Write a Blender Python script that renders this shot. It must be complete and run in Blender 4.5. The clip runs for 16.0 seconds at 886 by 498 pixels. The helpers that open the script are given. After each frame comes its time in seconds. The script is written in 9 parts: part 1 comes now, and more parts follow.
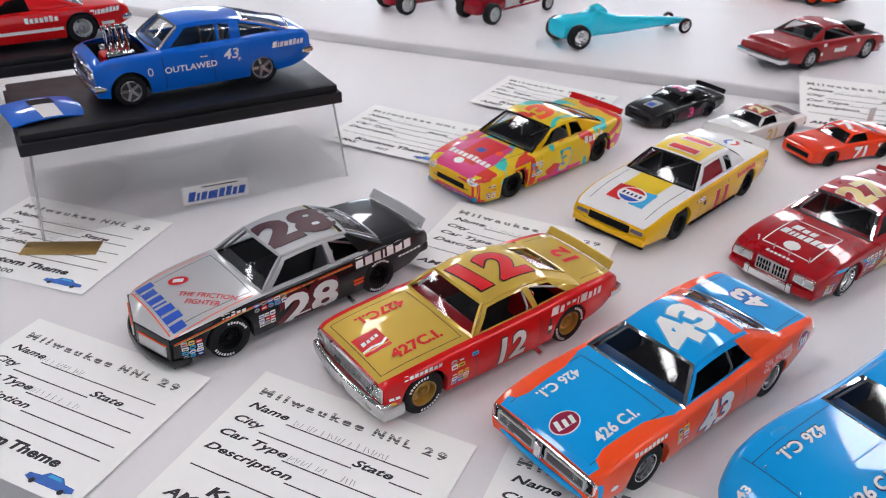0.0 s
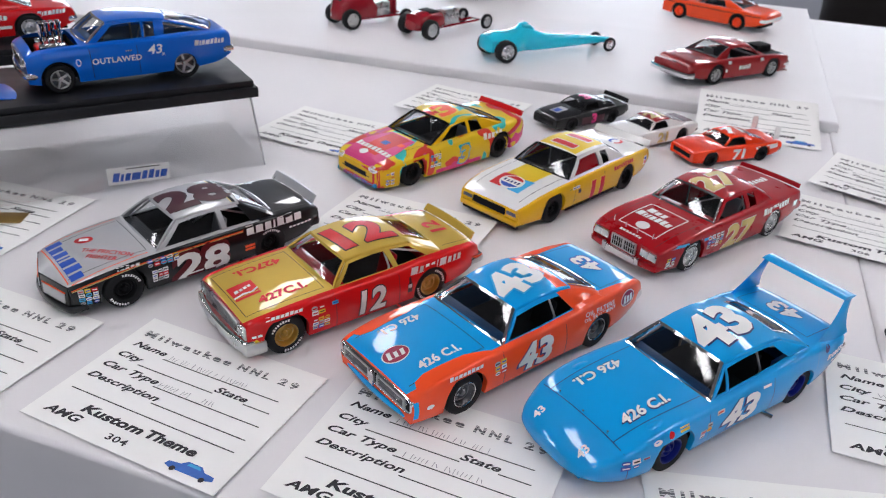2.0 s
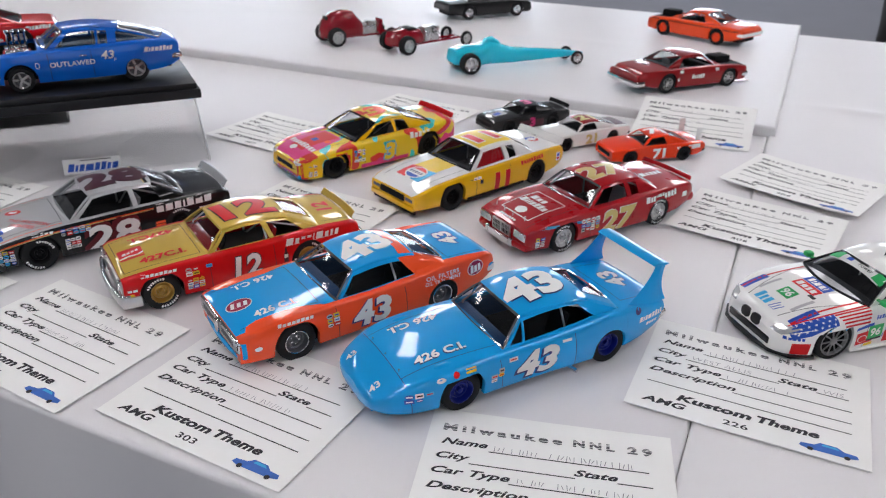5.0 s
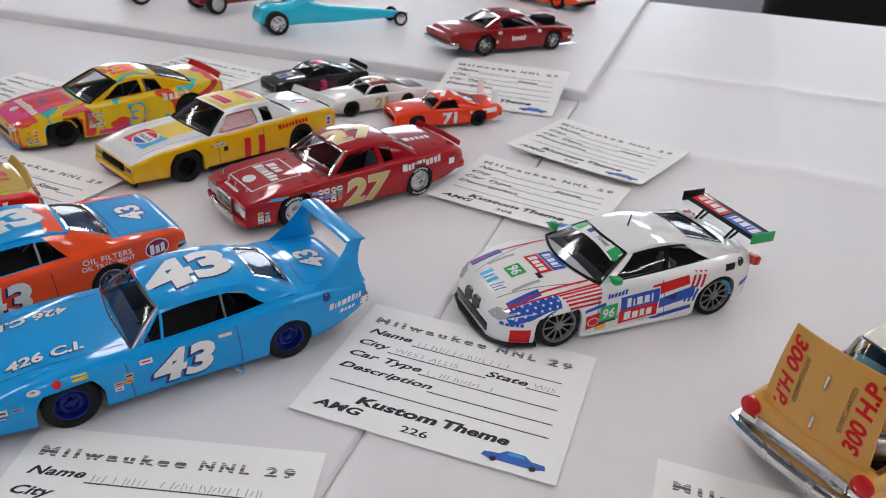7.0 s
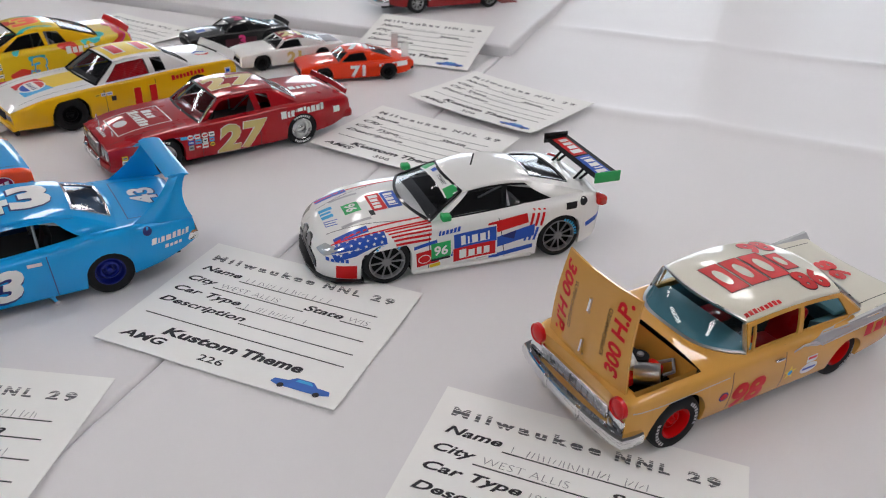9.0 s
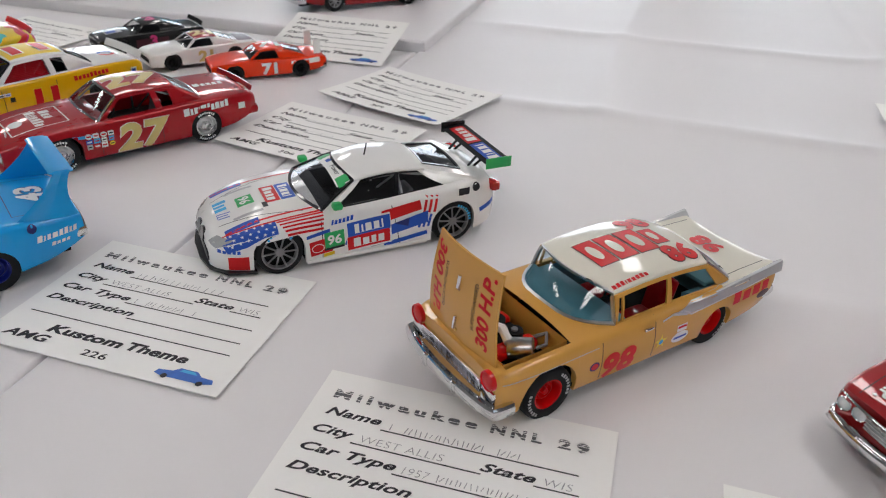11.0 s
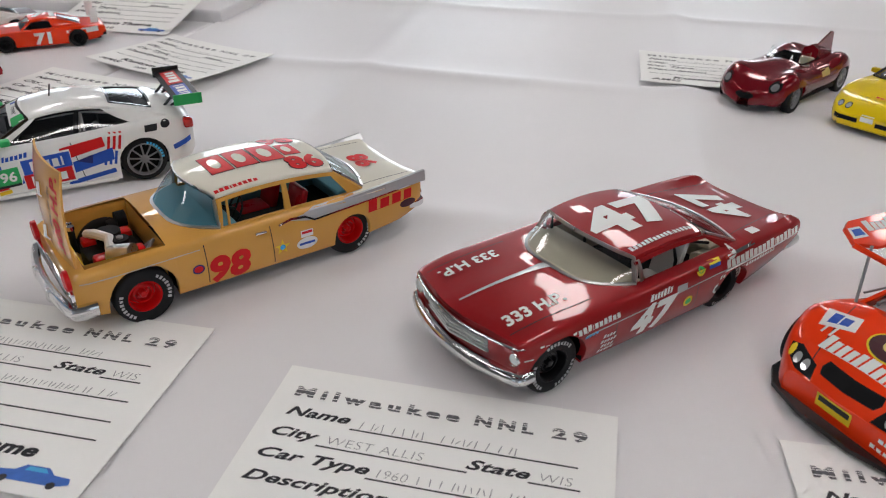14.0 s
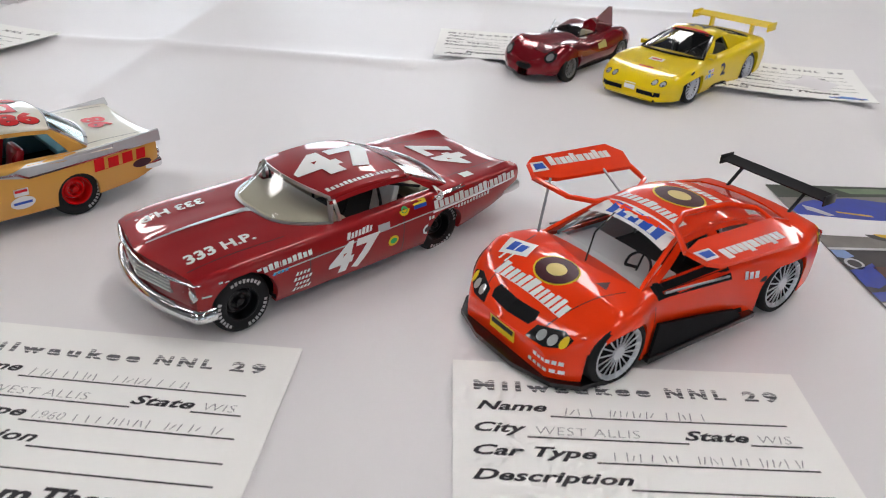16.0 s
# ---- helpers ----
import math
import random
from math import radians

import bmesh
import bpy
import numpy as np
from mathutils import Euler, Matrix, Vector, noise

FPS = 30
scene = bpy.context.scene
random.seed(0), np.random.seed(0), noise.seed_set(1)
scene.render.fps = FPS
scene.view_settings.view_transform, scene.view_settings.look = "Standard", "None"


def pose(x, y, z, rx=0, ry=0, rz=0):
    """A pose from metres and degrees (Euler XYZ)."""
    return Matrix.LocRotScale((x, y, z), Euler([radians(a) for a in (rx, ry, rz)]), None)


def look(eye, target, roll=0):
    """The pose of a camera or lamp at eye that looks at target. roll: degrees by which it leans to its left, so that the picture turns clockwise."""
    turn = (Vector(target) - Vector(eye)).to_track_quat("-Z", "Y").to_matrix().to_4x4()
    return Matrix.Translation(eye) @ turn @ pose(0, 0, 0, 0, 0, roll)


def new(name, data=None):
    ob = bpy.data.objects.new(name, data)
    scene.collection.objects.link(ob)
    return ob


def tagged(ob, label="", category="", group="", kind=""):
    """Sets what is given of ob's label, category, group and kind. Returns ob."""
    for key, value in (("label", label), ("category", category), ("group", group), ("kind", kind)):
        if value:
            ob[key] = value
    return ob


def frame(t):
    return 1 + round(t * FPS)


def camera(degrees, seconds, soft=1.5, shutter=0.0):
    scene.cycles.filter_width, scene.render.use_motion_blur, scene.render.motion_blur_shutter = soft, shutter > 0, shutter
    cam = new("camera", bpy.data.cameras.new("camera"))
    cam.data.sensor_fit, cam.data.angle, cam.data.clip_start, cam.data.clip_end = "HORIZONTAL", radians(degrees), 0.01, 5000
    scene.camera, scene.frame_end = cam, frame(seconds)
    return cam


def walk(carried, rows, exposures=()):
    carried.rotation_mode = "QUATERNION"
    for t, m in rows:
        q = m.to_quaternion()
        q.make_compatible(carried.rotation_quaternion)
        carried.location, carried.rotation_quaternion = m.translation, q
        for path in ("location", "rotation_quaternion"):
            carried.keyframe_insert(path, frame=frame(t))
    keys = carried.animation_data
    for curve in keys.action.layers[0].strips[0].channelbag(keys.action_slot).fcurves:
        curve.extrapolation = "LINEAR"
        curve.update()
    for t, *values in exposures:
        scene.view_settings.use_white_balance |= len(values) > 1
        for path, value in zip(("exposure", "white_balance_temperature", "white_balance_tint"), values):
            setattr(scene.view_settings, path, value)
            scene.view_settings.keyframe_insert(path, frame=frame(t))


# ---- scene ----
cam = camera(59.7, 16.0, soft=1.1)
PATH = [
    (0, (0.138, 0.061, 1.061), (0.016, 1.767, 0.025), 1.5),
    (0.5, (0.166, 0.038, 1.062), (0.03, 1.757, 0.049), 1.7),
    (1, (0.194, 0.021, 1.064), (0.057, 1.75, 0.068), 1.7),
    (1.5, (0.216, 0.004, 1.062), (0.094, 1.746, 0.087), 2.1),
    (2, (0.229, -0.009, 1.059), (0.121, 1.737, 0.089), 2.8),
    (2.5, (0.249, -0.024, 1.061), (0.145, 1.727, 0.1), 2.8),
    (3, (0.266, -0.035, 1.061), (0.152, 1.722, 0.112), 2.7),
    (3.2, (0.272, -0.037, 1.063), (0.153, 1.717, 0.109), 2.9),
    (5.3, (0.413, -0.059, 1.045), (0.116, 1.702, 0.143), 0.8),
    (5.5, (0.43, -0.048, 1.035), (0.163, 1.713, 0.125), 1.0),
    (6, (0.465, -0.029, 1.025), (0.307, 1.732, 0.089), 2.3),
    (6.5, (0.5, -0.003, 1.018), (0.392, 1.759, 0.077), 2.8),
    (7, (0.525, 0.038, 1.013), (0.445, 1.799, 0.067), 3.1),
    (7.5, (0.549, 0.057, 1.005), (0.479, 1.812, 0.05), 2.9),
    (8, (0.575, 0.044, 1.002), (0.496, 1.787, 0.025), 2.9),
    (8.5, (0.614, 0.037, 0.998), (0.505, 1.772, 0.009), 2.5),
    (9, (0.637, 0.036, 0.996), (0.514, 1.765, -0.001), 2.4),
    (9.5, (0.652, 0.03, 0.996), (0.541, 1.755, -0.011), 2.5),
    (9.7, (0.657, 0.026, 0.996), (0.566, 1.751, -0.011), 2.6),
    (11.8, (0.687, 0.028, 0.992), (0.692, 1.771, 0.011), 2.1),
    (12, (0.693, 0.024, 0.995), (0.689, 1.764, 0.009), 2.0),
    (12.5, (0.727, 0.017, 0.995), (0.72, 1.76, 0.014), 1.3),
    (13, (0.775, 0.005, 0.988), (0.779, 1.753, 0.016), 0.6),
    (13.5, (0.816, -0.003, 0.976), (0.863, 1.744, 0.004), 0.4),
    (14, (0.841, -0.009, 0.961), (0.959, 1.734, -0.014), 1.3),
    (14.5, (0.873, -0.021, 0.952), (1.063, 1.712, -0.029), 1.8),
    (15, (0.899, -0.029, 0.947), (1.156, 1.694, -0.034), 2.1),
    (15.5, (0.915, -0.035, 0.945), (1.236, 1.682, -0.03), 2.6),
    (16, (0.928, -0.039, 0.943), (1.303, 1.676, -0.016), 3.0),
]
walk(cam, [(t, look(eye, target, roll)) for t, eye, target, roll in PATH],
     [(0, 0.0, 6270, 14), (3, 0.0, 6180, 14), (5.5, -0.13, 6320, 13), (6.5, -0.22, 6350, 13), (8, -0.28, 6400, 12), (9, -0.29, 6440, 12), (12.5, -0.33, 6560, 11), (14, -0.31, 6545, 11), (15, -0.22, 6530, 11), (16, -0.1, 6500, 11)])

LAMP_STRENGTH, NORTH_WATTS, SOUTH_FILL_WATTS = 14.8, 66.0, 16.0
cam.data.dof.use_dof, cam.data.dof.focus_distance, cam.data.dof.aperture_fstop = True, 0.42, 22.0

# ---- world, room light ----
TOP = 0.75           # table tops
BACK = 0.762         # the rear display table stands a little higher
world = bpy.data.worlds.new("world")
scene.world = world
world.use_nodes = True
wn = world.node_tree.nodes
sky = wn.new("ShaderNodeTexSky")
sky.sky_type, sky.sun_disc, sky.sun_elevation, sky.sun_rotation = "NISHITA", False, radians(35), radians(40)
world.node_tree.links.new(sky.outputs[0], wn["Background"].inputs[0])
wn["Background"].inputs[1].default_value = 0.08
scene.view_settings.exposure = 0.0


# ---- materials ----
def material(name, rgb, rough=0.5, metal=0.0, coat=0.0, vary=0.06, scale=40.0, bump=0.0, bump_scale=400.0, flake=0.0):
    m = bpy.data.materials.new(name)
    m.use_nodes = True
    nt = m.node_tree
    b = nt.nodes["Principled BSDF"]
    b.inputs["Roughness"].default_value, b.inputs["Metallic"].default_value = rough, metal
    b.inputs["Specular IOR Level"].default_value = 0.3 if metal < 0.1 else 0.5
    b.inputs["Coat Weight"].default_value, b.inputs["Coat Roughness"].default_value = coat, 0.04
    tc = nt.nodes.new("ShaderNodeTexCoord")
    n = nt.nodes.new("ShaderNodeTexNoise")
    n.inputs["Scale"].default_value, n.inputs["Detail"].default_value = scale, 5
    nt.links.new(tc.outputs["Object"], n.inputs["Vector"])
    mix = nt.nodes.new("ShaderNodeMix")
    mix.data_type = "RGBA"
    mix.inputs["A"].default_value = (*[c * (1 - vary) for c in rgb], 1)
    mix.inputs["B"].default_value = (*[min(1, c * (1 + vary)) for c in rgb], 1)
    nt.links.new(n.outputs["Fac"], mix.inputs["Factor"])
    nt.links.new(mix.outputs["Result"], b.inputs["Base Color"])
    r = nt.nodes.new("ShaderNodeMapRange")
    r.inputs["To Min"].default_value, r.inputs["To Max"].default_value = rough * 0.8, min(1, rough * 1.25)
    nt.links.new(n.outputs["Fac"], r.inputs["Value"])
    nt.links.new(r.outputs[0], b.inputs["Roughness"])
    if bump or flake:
        n2 = nt.nodes.new("ShaderNodeTexNoise")
        n2.inputs["Scale"].default_value, n2.inputs["Detail"].default_value = bump_scale, 3
        nt.links.new(tc.outputs["Object"], n2.inputs["Vector"])
        bp = nt.nodes.new("ShaderNodeBump")
        bp.inputs["Strength"].default_value, bp.inputs["Distance"].default_value = bump or flake, 0.0004
        nt.links.new(n2.outputs["Fac"], bp.inputs["Height"])
        nt.links.new(bp.outputs[0], b.inputs["Normal"])
    return m


def paint(name, rgb, rough=0.3, metal=0.0):
    m = material(name, rgb, rough, metal, coat=0.75, vary=0.03, scale=60, bump=0.012, bump_scale=250)
    m.node_tree.nodes["Principled BSDF"].inputs["Specular IOR Level"].default_value = 0.12
    return m


def glass(name, tint, rough=0.03, gloss=0.55, least=0.035):
    m = bpy.data.materials.new(name)
    m.use_nodes = True
    nt = m.node_tree
    nt.nodes.remove(nt.nodes["Principled BSDF"])
    t, g, f, mx, p, r = [nt.nodes.new("ShaderNode" + k) for k in ("BsdfTransparent", "BsdfGlossy", "LayerWeight", "MixShader", "Math", "MapRange")]
    t.inputs[0].default_value = (*tint, 1)
    g.inputs["Roughness"].default_value = rough
    f.inputs["Blend"].default_value = 0.5
    p.operation, p.inputs[1].default_value = "POWER", 3.5
    r.inputs["To Min"].default_value, r.inputs["To Max"].default_value = least, gloss
    nt.links.new(f.outputs["Facing"], p.inputs[0])
    nt.links.new(p.outputs[0], r.inputs["Value"])
    nt.links.new(r.outputs[0], mx.inputs[0])
    nt.links.new(t.outputs[0], mx.inputs[1])
    nt.links.new(g.outputs[0], mx.inputs[2])
    nt.links.new(mx.outputs[0], nt.nodes["Material Output"].inputs[0])
    return m


def blotch(name, colours, scale=28.0):
    """Splashed multicolour race paint: hard-edged patches of several colours."""
    m = paint(name, (0.5, 0.5, 0.5))
    nt = m.node_tree
    tc = next(n for n in nt.nodes if n.type == "TEX_COORD")
    v = nt.nodes.new("ShaderNodeTexNoise")
    v.inputs["Scale"].default_value, v.inputs["Detail"].default_value, v.inputs["Distortion"].default_value = scale, 1.5, 1.2
    nt.links.new(tc.outputs["Object"], v.inputs["Vector"])
    ramp = nt.nodes.new("ShaderNodeValToRGB")
    ramp.color_ramp.interpolation = "CONSTANT"
    e = ramp.color_ramp.elements
    e[0].position, e[0].color = 0, (*colours[0][1], 1)
    e[1].position, e[1].color = colours[1][0], (*colours[1][1], 1)
    for pos, c in colours[2:]:
        e.new(pos).color = (*c, 1)
    nt.links.new(v.outputs["Fac"], ramp.inputs[0])
    nt.links.new(ramp.outputs[0], nt.nodes["Principled BSDF"].inputs["Base Color"])
    return m


def cloth_material():
    m = material("tablecloth_fabric", (0.80, 0.785, 0.795), 0.42, vary=0.025, scale=6, bump=0.12, bump_scale=900)
    nt = m.node_tree
    b = nt.nodes["Principled BSDF"]
    b.inputs["Sheen Weight"].default_value = 0.08
    return m


def lamp_material(name, rgb, strength):
    m = bpy.data.materials.new(name)
    m.use_nodes = True
    nt = m.node_tree
    e = nt.nodes.new("ShaderNodeEmission")
    e.inputs[0].default_value, e.inputs[1].default_value = (*rgb, 1), strength
    nt.links.new(e.outputs[0], nt.nodes["Material Output"].inputs[0])
    return m


CLOTH = cloth_material()
PAPER = material("card_paper", (0.94, 0.94, 0.915), 0.75, vary=0.03, scale=30, bump=0.1, bump_scale=600)
INK = material("black_ink", (0.03, 0.03, 0.035), 0.6)
GREY_INK = material("grey_heading_ink", (0.13, 0.13, 0.14), 0.55, vary=0.7, scale=500)
PENCIL = material("pencil_marks", (0.26, 0.26, 0.28), 0.6)
BLUE_INK = material("blue_picture_ink", (0.05, 0.16, 0.55), 0.5, vary=0.3, scale=200)
CHROME = material("chrome", (0.75, 0.75, 0.76), 0.12, 1.0, vary=0.03, scale=80)
DULL_CHROME = material("worn_silver_plating", (0.62, 0.62, 0.62), 0.28, 1.0, vary=0.08, scale=90, bump=0.15, bump_scale=300)
RUBBER = material("black_rubber", (0.014, 0.014, 0.015), 0.65, vary=0.2, scale=200, bump=0.1)
RUBBER.node_tree.nodes["Principled BSDF"].inputs["Specular IOR Level"].default_value = 0.18
BLACK = material("matt_black_plastic", (0.008, 0.008, 0.009), 0.6, vary=0.2, scale=90)
BLACK.node_tree.nodes["Principled BSDF"].inputs["Specular IOR Level"].default_value = 0.12
SATIN = paint("gloss_black_paint", (0.007, 0.007, 0.008), 0.3)
CABIN = material("charcoal_interior", (0.03, 0.031, 0.035), 0.6, vary=0.2, scale=90)
GREY = material("grey_plastic", (0.20, 0.20, 0.21), 0.5)
TAN = material("tan_interior", (0.55, 0.50, 0.38), 0.6)
STEEL = material("steel_grey_metal", (0.35, 0.36, 0.37), 0.32, 0.9)
GUN = material("gunmetal_wheel", (0.15, 0.15, 0.16), 0.35, 0.7)
NAVY_CABIN = material("dark_blue_interior", (0.006, 0.06, 0.17), 0.5)
GOLD = material("gold_wheel", (0.55, 0.36, 0.10), 0.3, 0.7)
SILVER = paint("silver_paint", (0.50, 0.51, 0.52), 0.42, 0.35)
WHITE = paint("white_paint", (0.85, 0.845, 0.82))
RED = paint("red_paint", (0.66, 0.006, 0.008))
DARK_RED = paint("dark_red_paint", (0.40, 0.004, 0.010), 0.28)
MAROON = paint("metallic_maroon_paint", (0.32, 0.011, 0.014), 0.35, 0.2)
ORANGE_RED = paint("orange_red_paint", (0.90, 0.045, 0.004))
ORANGE = paint("orange_paint", (0.98, 0.088, 0.018))
BLUE = paint("sky_blue_paint", (0.004, 0.345, 0.78))
DEEP_BLUE = paint("bright_blue_paint", (0.003, 0.13, 0.62))
CYAN = paint("translucent_cyan_paint", (0.02, 0.58, 0.78), 0.2)
YELLOW = paint("yellow_paint", (0.86, 0.50, 0.004))
LEMON = paint("lemon_yellow_paint", (0.86, 0.62, 0.006))
GOLD_PAINT = paint("gold_paint", (0.62, 0.42, 0.065), 0.34, 0.2)
CREAM_GOLD = paint("caramel_paint", (0.70, 0.36, 0.075))
IVORY = paint("ivory_paint", (0.80, 0.77, 0.66))
BRICK = paint("hot_rod_red", (0.30, 0.006, 0.016), 0.22)
D_WHITE = material("white_decal", (0.82, 0.82, 0.80), 0.35)
D_BLACK = material("black_decal", (0.015, 0.015, 0.018), 0.35)
D_RED = material("red_decal", (0.66, 0.010, 0.012), 0.35)
D_BLUE = material("blue_decal", (0.02, 0.09, 0.48), 0.35)
D_SKY = material("light_blue_decal", (0.05, 0.42, 0.75), 0.35)
D_NAVY = material("navy_decal", (0.02, 0.03, 0.16), 0.35)
D_YELLOW = material("yellow_decal", (0.80, 0.56, 0.02), 0.35)
D_GOLD = material("gold_decal", (0.66, 0.52, 0.19), 0.35, 0.2)
D_GREEN = material("green_decal", (0.03, 0.42, 0.12), 0.35)
D_ORANGE = material("orange_decal", (0.92, 0.10, 0.016), 0.35)
D_MAROON = material("dark_maroon_decal", (0.06, 0.012, 0.02), 0.35)
D_GREY = material("grey_decal", (0.45, 0.45, 0.46), 0.4)
GLASS = glass("clear_glass", (0.88, 0.90, 0.90), 0.09, 0.6, 0.11)
SMOKE = glass("smoked_glass", (0.80, 0.81, 0.83), 0.09, 0.6, 0.10)
ACRYLIC = glass("clear_acrylic", (0.985, 0.985, 0.985), 0.08, 0.25, 0.02)
RED_LENS = material("red_lamp_lens", (0.55, 0.02, 0.015), 0.15, coat=1)
D_CRIMSON = material("crimson_decal", (0.30, 0.008, 0.05), 0.35)
D_WINE = material("wine_red_decal", (0.10, 0.006, 0.010), 0.3)
D_PINK = material("pink_decal", (0.72, 0.05, 0.22), 0.35)

MM = 0.001


# ---- mesh helpers ----
def mesh_object(name, bm, mat, parent=None, label="", smooth=True, angle=32):
    me = bpy.data.meshes.new(name)
    bmesh.ops.recalc_face_normals(bm, faces=bm.faces)
    if smooth:
        lim = radians(angle)
        for f in bm.faces:
            f.smooth = True
        for e in bm.edges:
            e.smooth = not (len(e.link_faces) == 2 and e.calc_face_angle(0) > lim)
    bm.to_mesh(me)
    bm.free()
    for m in (mat if isinstance(mat, (list, tuple)) else [mat]):
        me.materials.append(m)
    ob = new(name, me)
    if parent is not None:
        ob.parent = parent
    if label:
        ob["label"] = label
    return ob


def part(name, bm, mat, parent, label="", smooth=True, angle=32):
    return mesh_object(name, bm, mat, parent, label, smooth, angle)


def share(name, data, parent, m):
    ob = new(name, data)
    ob.parent = parent
    ob.matrix_basis = m
    return ob


def thing(name, m, label, category, group=""):
    ob = new(name)
    ob.empty_display_size = 0.01
    ob.matrix_basis = m
    return tagged(ob, label, category, group)


def grid(bm, rows, close=False):
    """Faces over rows of points; rows of equal length."""
    vs = [[bm.verts.new(p) for p in r] for r in rows]
    for a, b in zip(vs, vs[1:]):
        n = len(a)
        for j in range(n if close else n - 1):
            k = (j + 1) % n
            bm.faces.new((a[j], a[k], b[k], b[j]))
    return vs


def box(bm, x0, x1, y0, y1, z0, z1, bevel=0.0, m=None):
    made = bmesh.ops.create_cube(bm, size=1)["verts"]
    bmesh.ops.scale(bm, vec=(x1 - x0, y1 - y0, z1 - z0), verts=made)
    bmesh.ops.translate(bm, vec=((x0 + x1) / 2, (y0 + y1) / 2, (z0 + z1) / 2), verts=made)
    if bevel:
        es = list({e for v in made for e in v.link_edges})
        made = list({v for f in bmesh.ops.bevel(bm, geom=es, offset=bevel, segments=2, affect="EDGES", profile=0.5)["faces"] for v in f.verts} | {v for v in made if v.is_valid})
    if m is not None:
        bmesh.ops.transform(bm, matrix=m, verts=made)
    return bm


def boxed(*a, **k):
    return box(bmesh.new(), *a, **k)


def tube(bm, pts, r, n=8, caps=True):
    """A round bar along points."""
    pts = [Vector(p) for p in pts]
    rows = []
    for i, p in enumerate(pts):
        d = (pts[min(i + 1, len(pts) - 1)] - pts[max(i - 1, 0)]).normalized()
        a = d.orthogonal().normalized() if not rows else (last - d * last.dot(d)).normalized()
        last = a
        b = d.cross(a)
        rows.append([p + r * (math.cos(2 * math.pi * k / n) * a + math.sin(2 * math.pi * k / n) * b) for k in range(n)])
    vs = grid(bm, rows, close=True)
    if caps:
        bm.faces.new(vs[0][::-1])
        bm.faces.new(vs[-1])
    return bm


def sweep(bm, pts, section, up=(0, 0, 1)):
    """A closed section (list of (side, up) offsets) carried along points."""
    pts = [Vector(p) for p in pts]
    up = Vector(up)
    rows = []
    for i, p in enumerate(pts):
        d = (pts[min(i + 1, len(pts) - 1)] - pts[max(i - 1, 0)]).normalized()
        s = d.cross(up).normalized()
        u = s.cross(d)
        rows.append([p + s * a + u * b for a, b in section])
    vs = grid(bm, rows, close=True)
    bm.faces.new(vs[0][::-1])
    bm.faces.new(vs[-1])
    return bm


def lathe(bm, profile, n=32, axis="y"):
    """Turn (along, radius) points about an axis."""
    rows = []
    for a, r in profile:
        row = []
        for k in range(n):
            c, s = math.cos(2 * math.pi * k / n), math.sin(2 * math.pi * k / n)
            row.append({"y": (r * c, a, r * s), "z": (r * c, r * s, a), "x": (a, r * c, r * s)}[axis])
        rows.append(row)
    vs = grid(bm, rows, close=True)
    return vs


def plate(bm, outline, thick, m=None):
    """A flat outline (x, y) with thickness downwards."""
    top = [bm.verts.new((x, y, 0)) for x, y in outline]
    low = [bm.verts.new((x, y, -thick)) for x, y in outline]
    bm.faces.new(top)
    bm.faces.new(low[::-1])
    n = len(outline)
    for i in range(n):
        bm.faces.new((top[i], low[i], low[(i + 1) % n], top[(i + 1) % n]))
    if m is not None:
        bmesh.ops.transform(bm, matrix=m, verts=top + low)
    return bm


def rounded(bm, w, h, r, n=4):
    pts = []
    for cx, cy, a in ((w / 2 - r, h / 2 - r, 0), (-w / 2 + r, h / 2 - r, 90), (-w / 2 + r, -h / 2 + r, 180), (w / 2 - r, -h / 2 + r, 270)):
        for k in range(n + 1):
            t = radians(a + 90 * k / n)
            pts.append((cx + r * math.cos(t), cy + r * math.sin(t)))
    return pts


def smooth_curve(pts, xs):
    """Monotone cubic through (x, value) points."""
    pts = sorted(pts)
    px, py = np.array([p[0] for p in pts], float), np.array([p[1] for p in pts], float)
    if len(px) == 1:
        return np.full(len(xs), py[0])
    h, d = np.diff(px), np.diff(py) / np.diff(px)
    m = np.zeros(len(px))
    m[0], m[-1] = d[0], d[-1]
    for i in range(1, len(px) - 1):
        if d[i - 1] * d[i] > 0:
            m[i] = 2 * d[i - 1] * d[i] / (d[i - 1] + d[i])
    xs = np.clip(np.asarray(xs, float), px[0], px[-1])
    k = np.clip(np.searchsorted(px, xs) - 1, 0, len(h) - 1)
    t = (xs - px[k]) / h[k]
    return ((2 * t**3 - 3 * t**2 + 1) * py[k] + (t**3 - 2 * t**2 + t) * h[k] * m[k] + (-2 * t**3 + 3 * t**2) * py[k + 1] + (t**3 - t**2) * h[k] * m[k + 1])


# ---- flat shapes and lettering for decals ----
def flat(outline):
    bm = bmesh.new()
    bm.faces.new([bm.verts.new((x, y, 0)) for x, y in outline])
    return bm


def bar(w, h):
    return flat([(-w / 2, -h / 2), (w / 2, -h / 2), (w / 2, h / 2), (-w / 2, h / 2)])


def oval(w, h, n=28):
    return flat([(w / 2 * math.cos(2 * math.pi * k / n), h / 2 * math.sin(2 * math.pi * k / n)) for k in range(n)])


def ring(w, h, t, n=28, a0=0, a1=360):
    bm = bmesh.new()
    rows = [[(w / 2 - s) * math.cos(radians(a0 + (a1 - a0) * k / n)) for s in (0, t)] + [(h / 2 - s) * math.sin(radians(a0 + (a1 - a0) * k / n)) for s in (0, t)] for k in range(n + 1)]
    grid(bm, [[(r[0], r[2], 0), (r[1], r[3], 0)] for r in rows])
    return bm


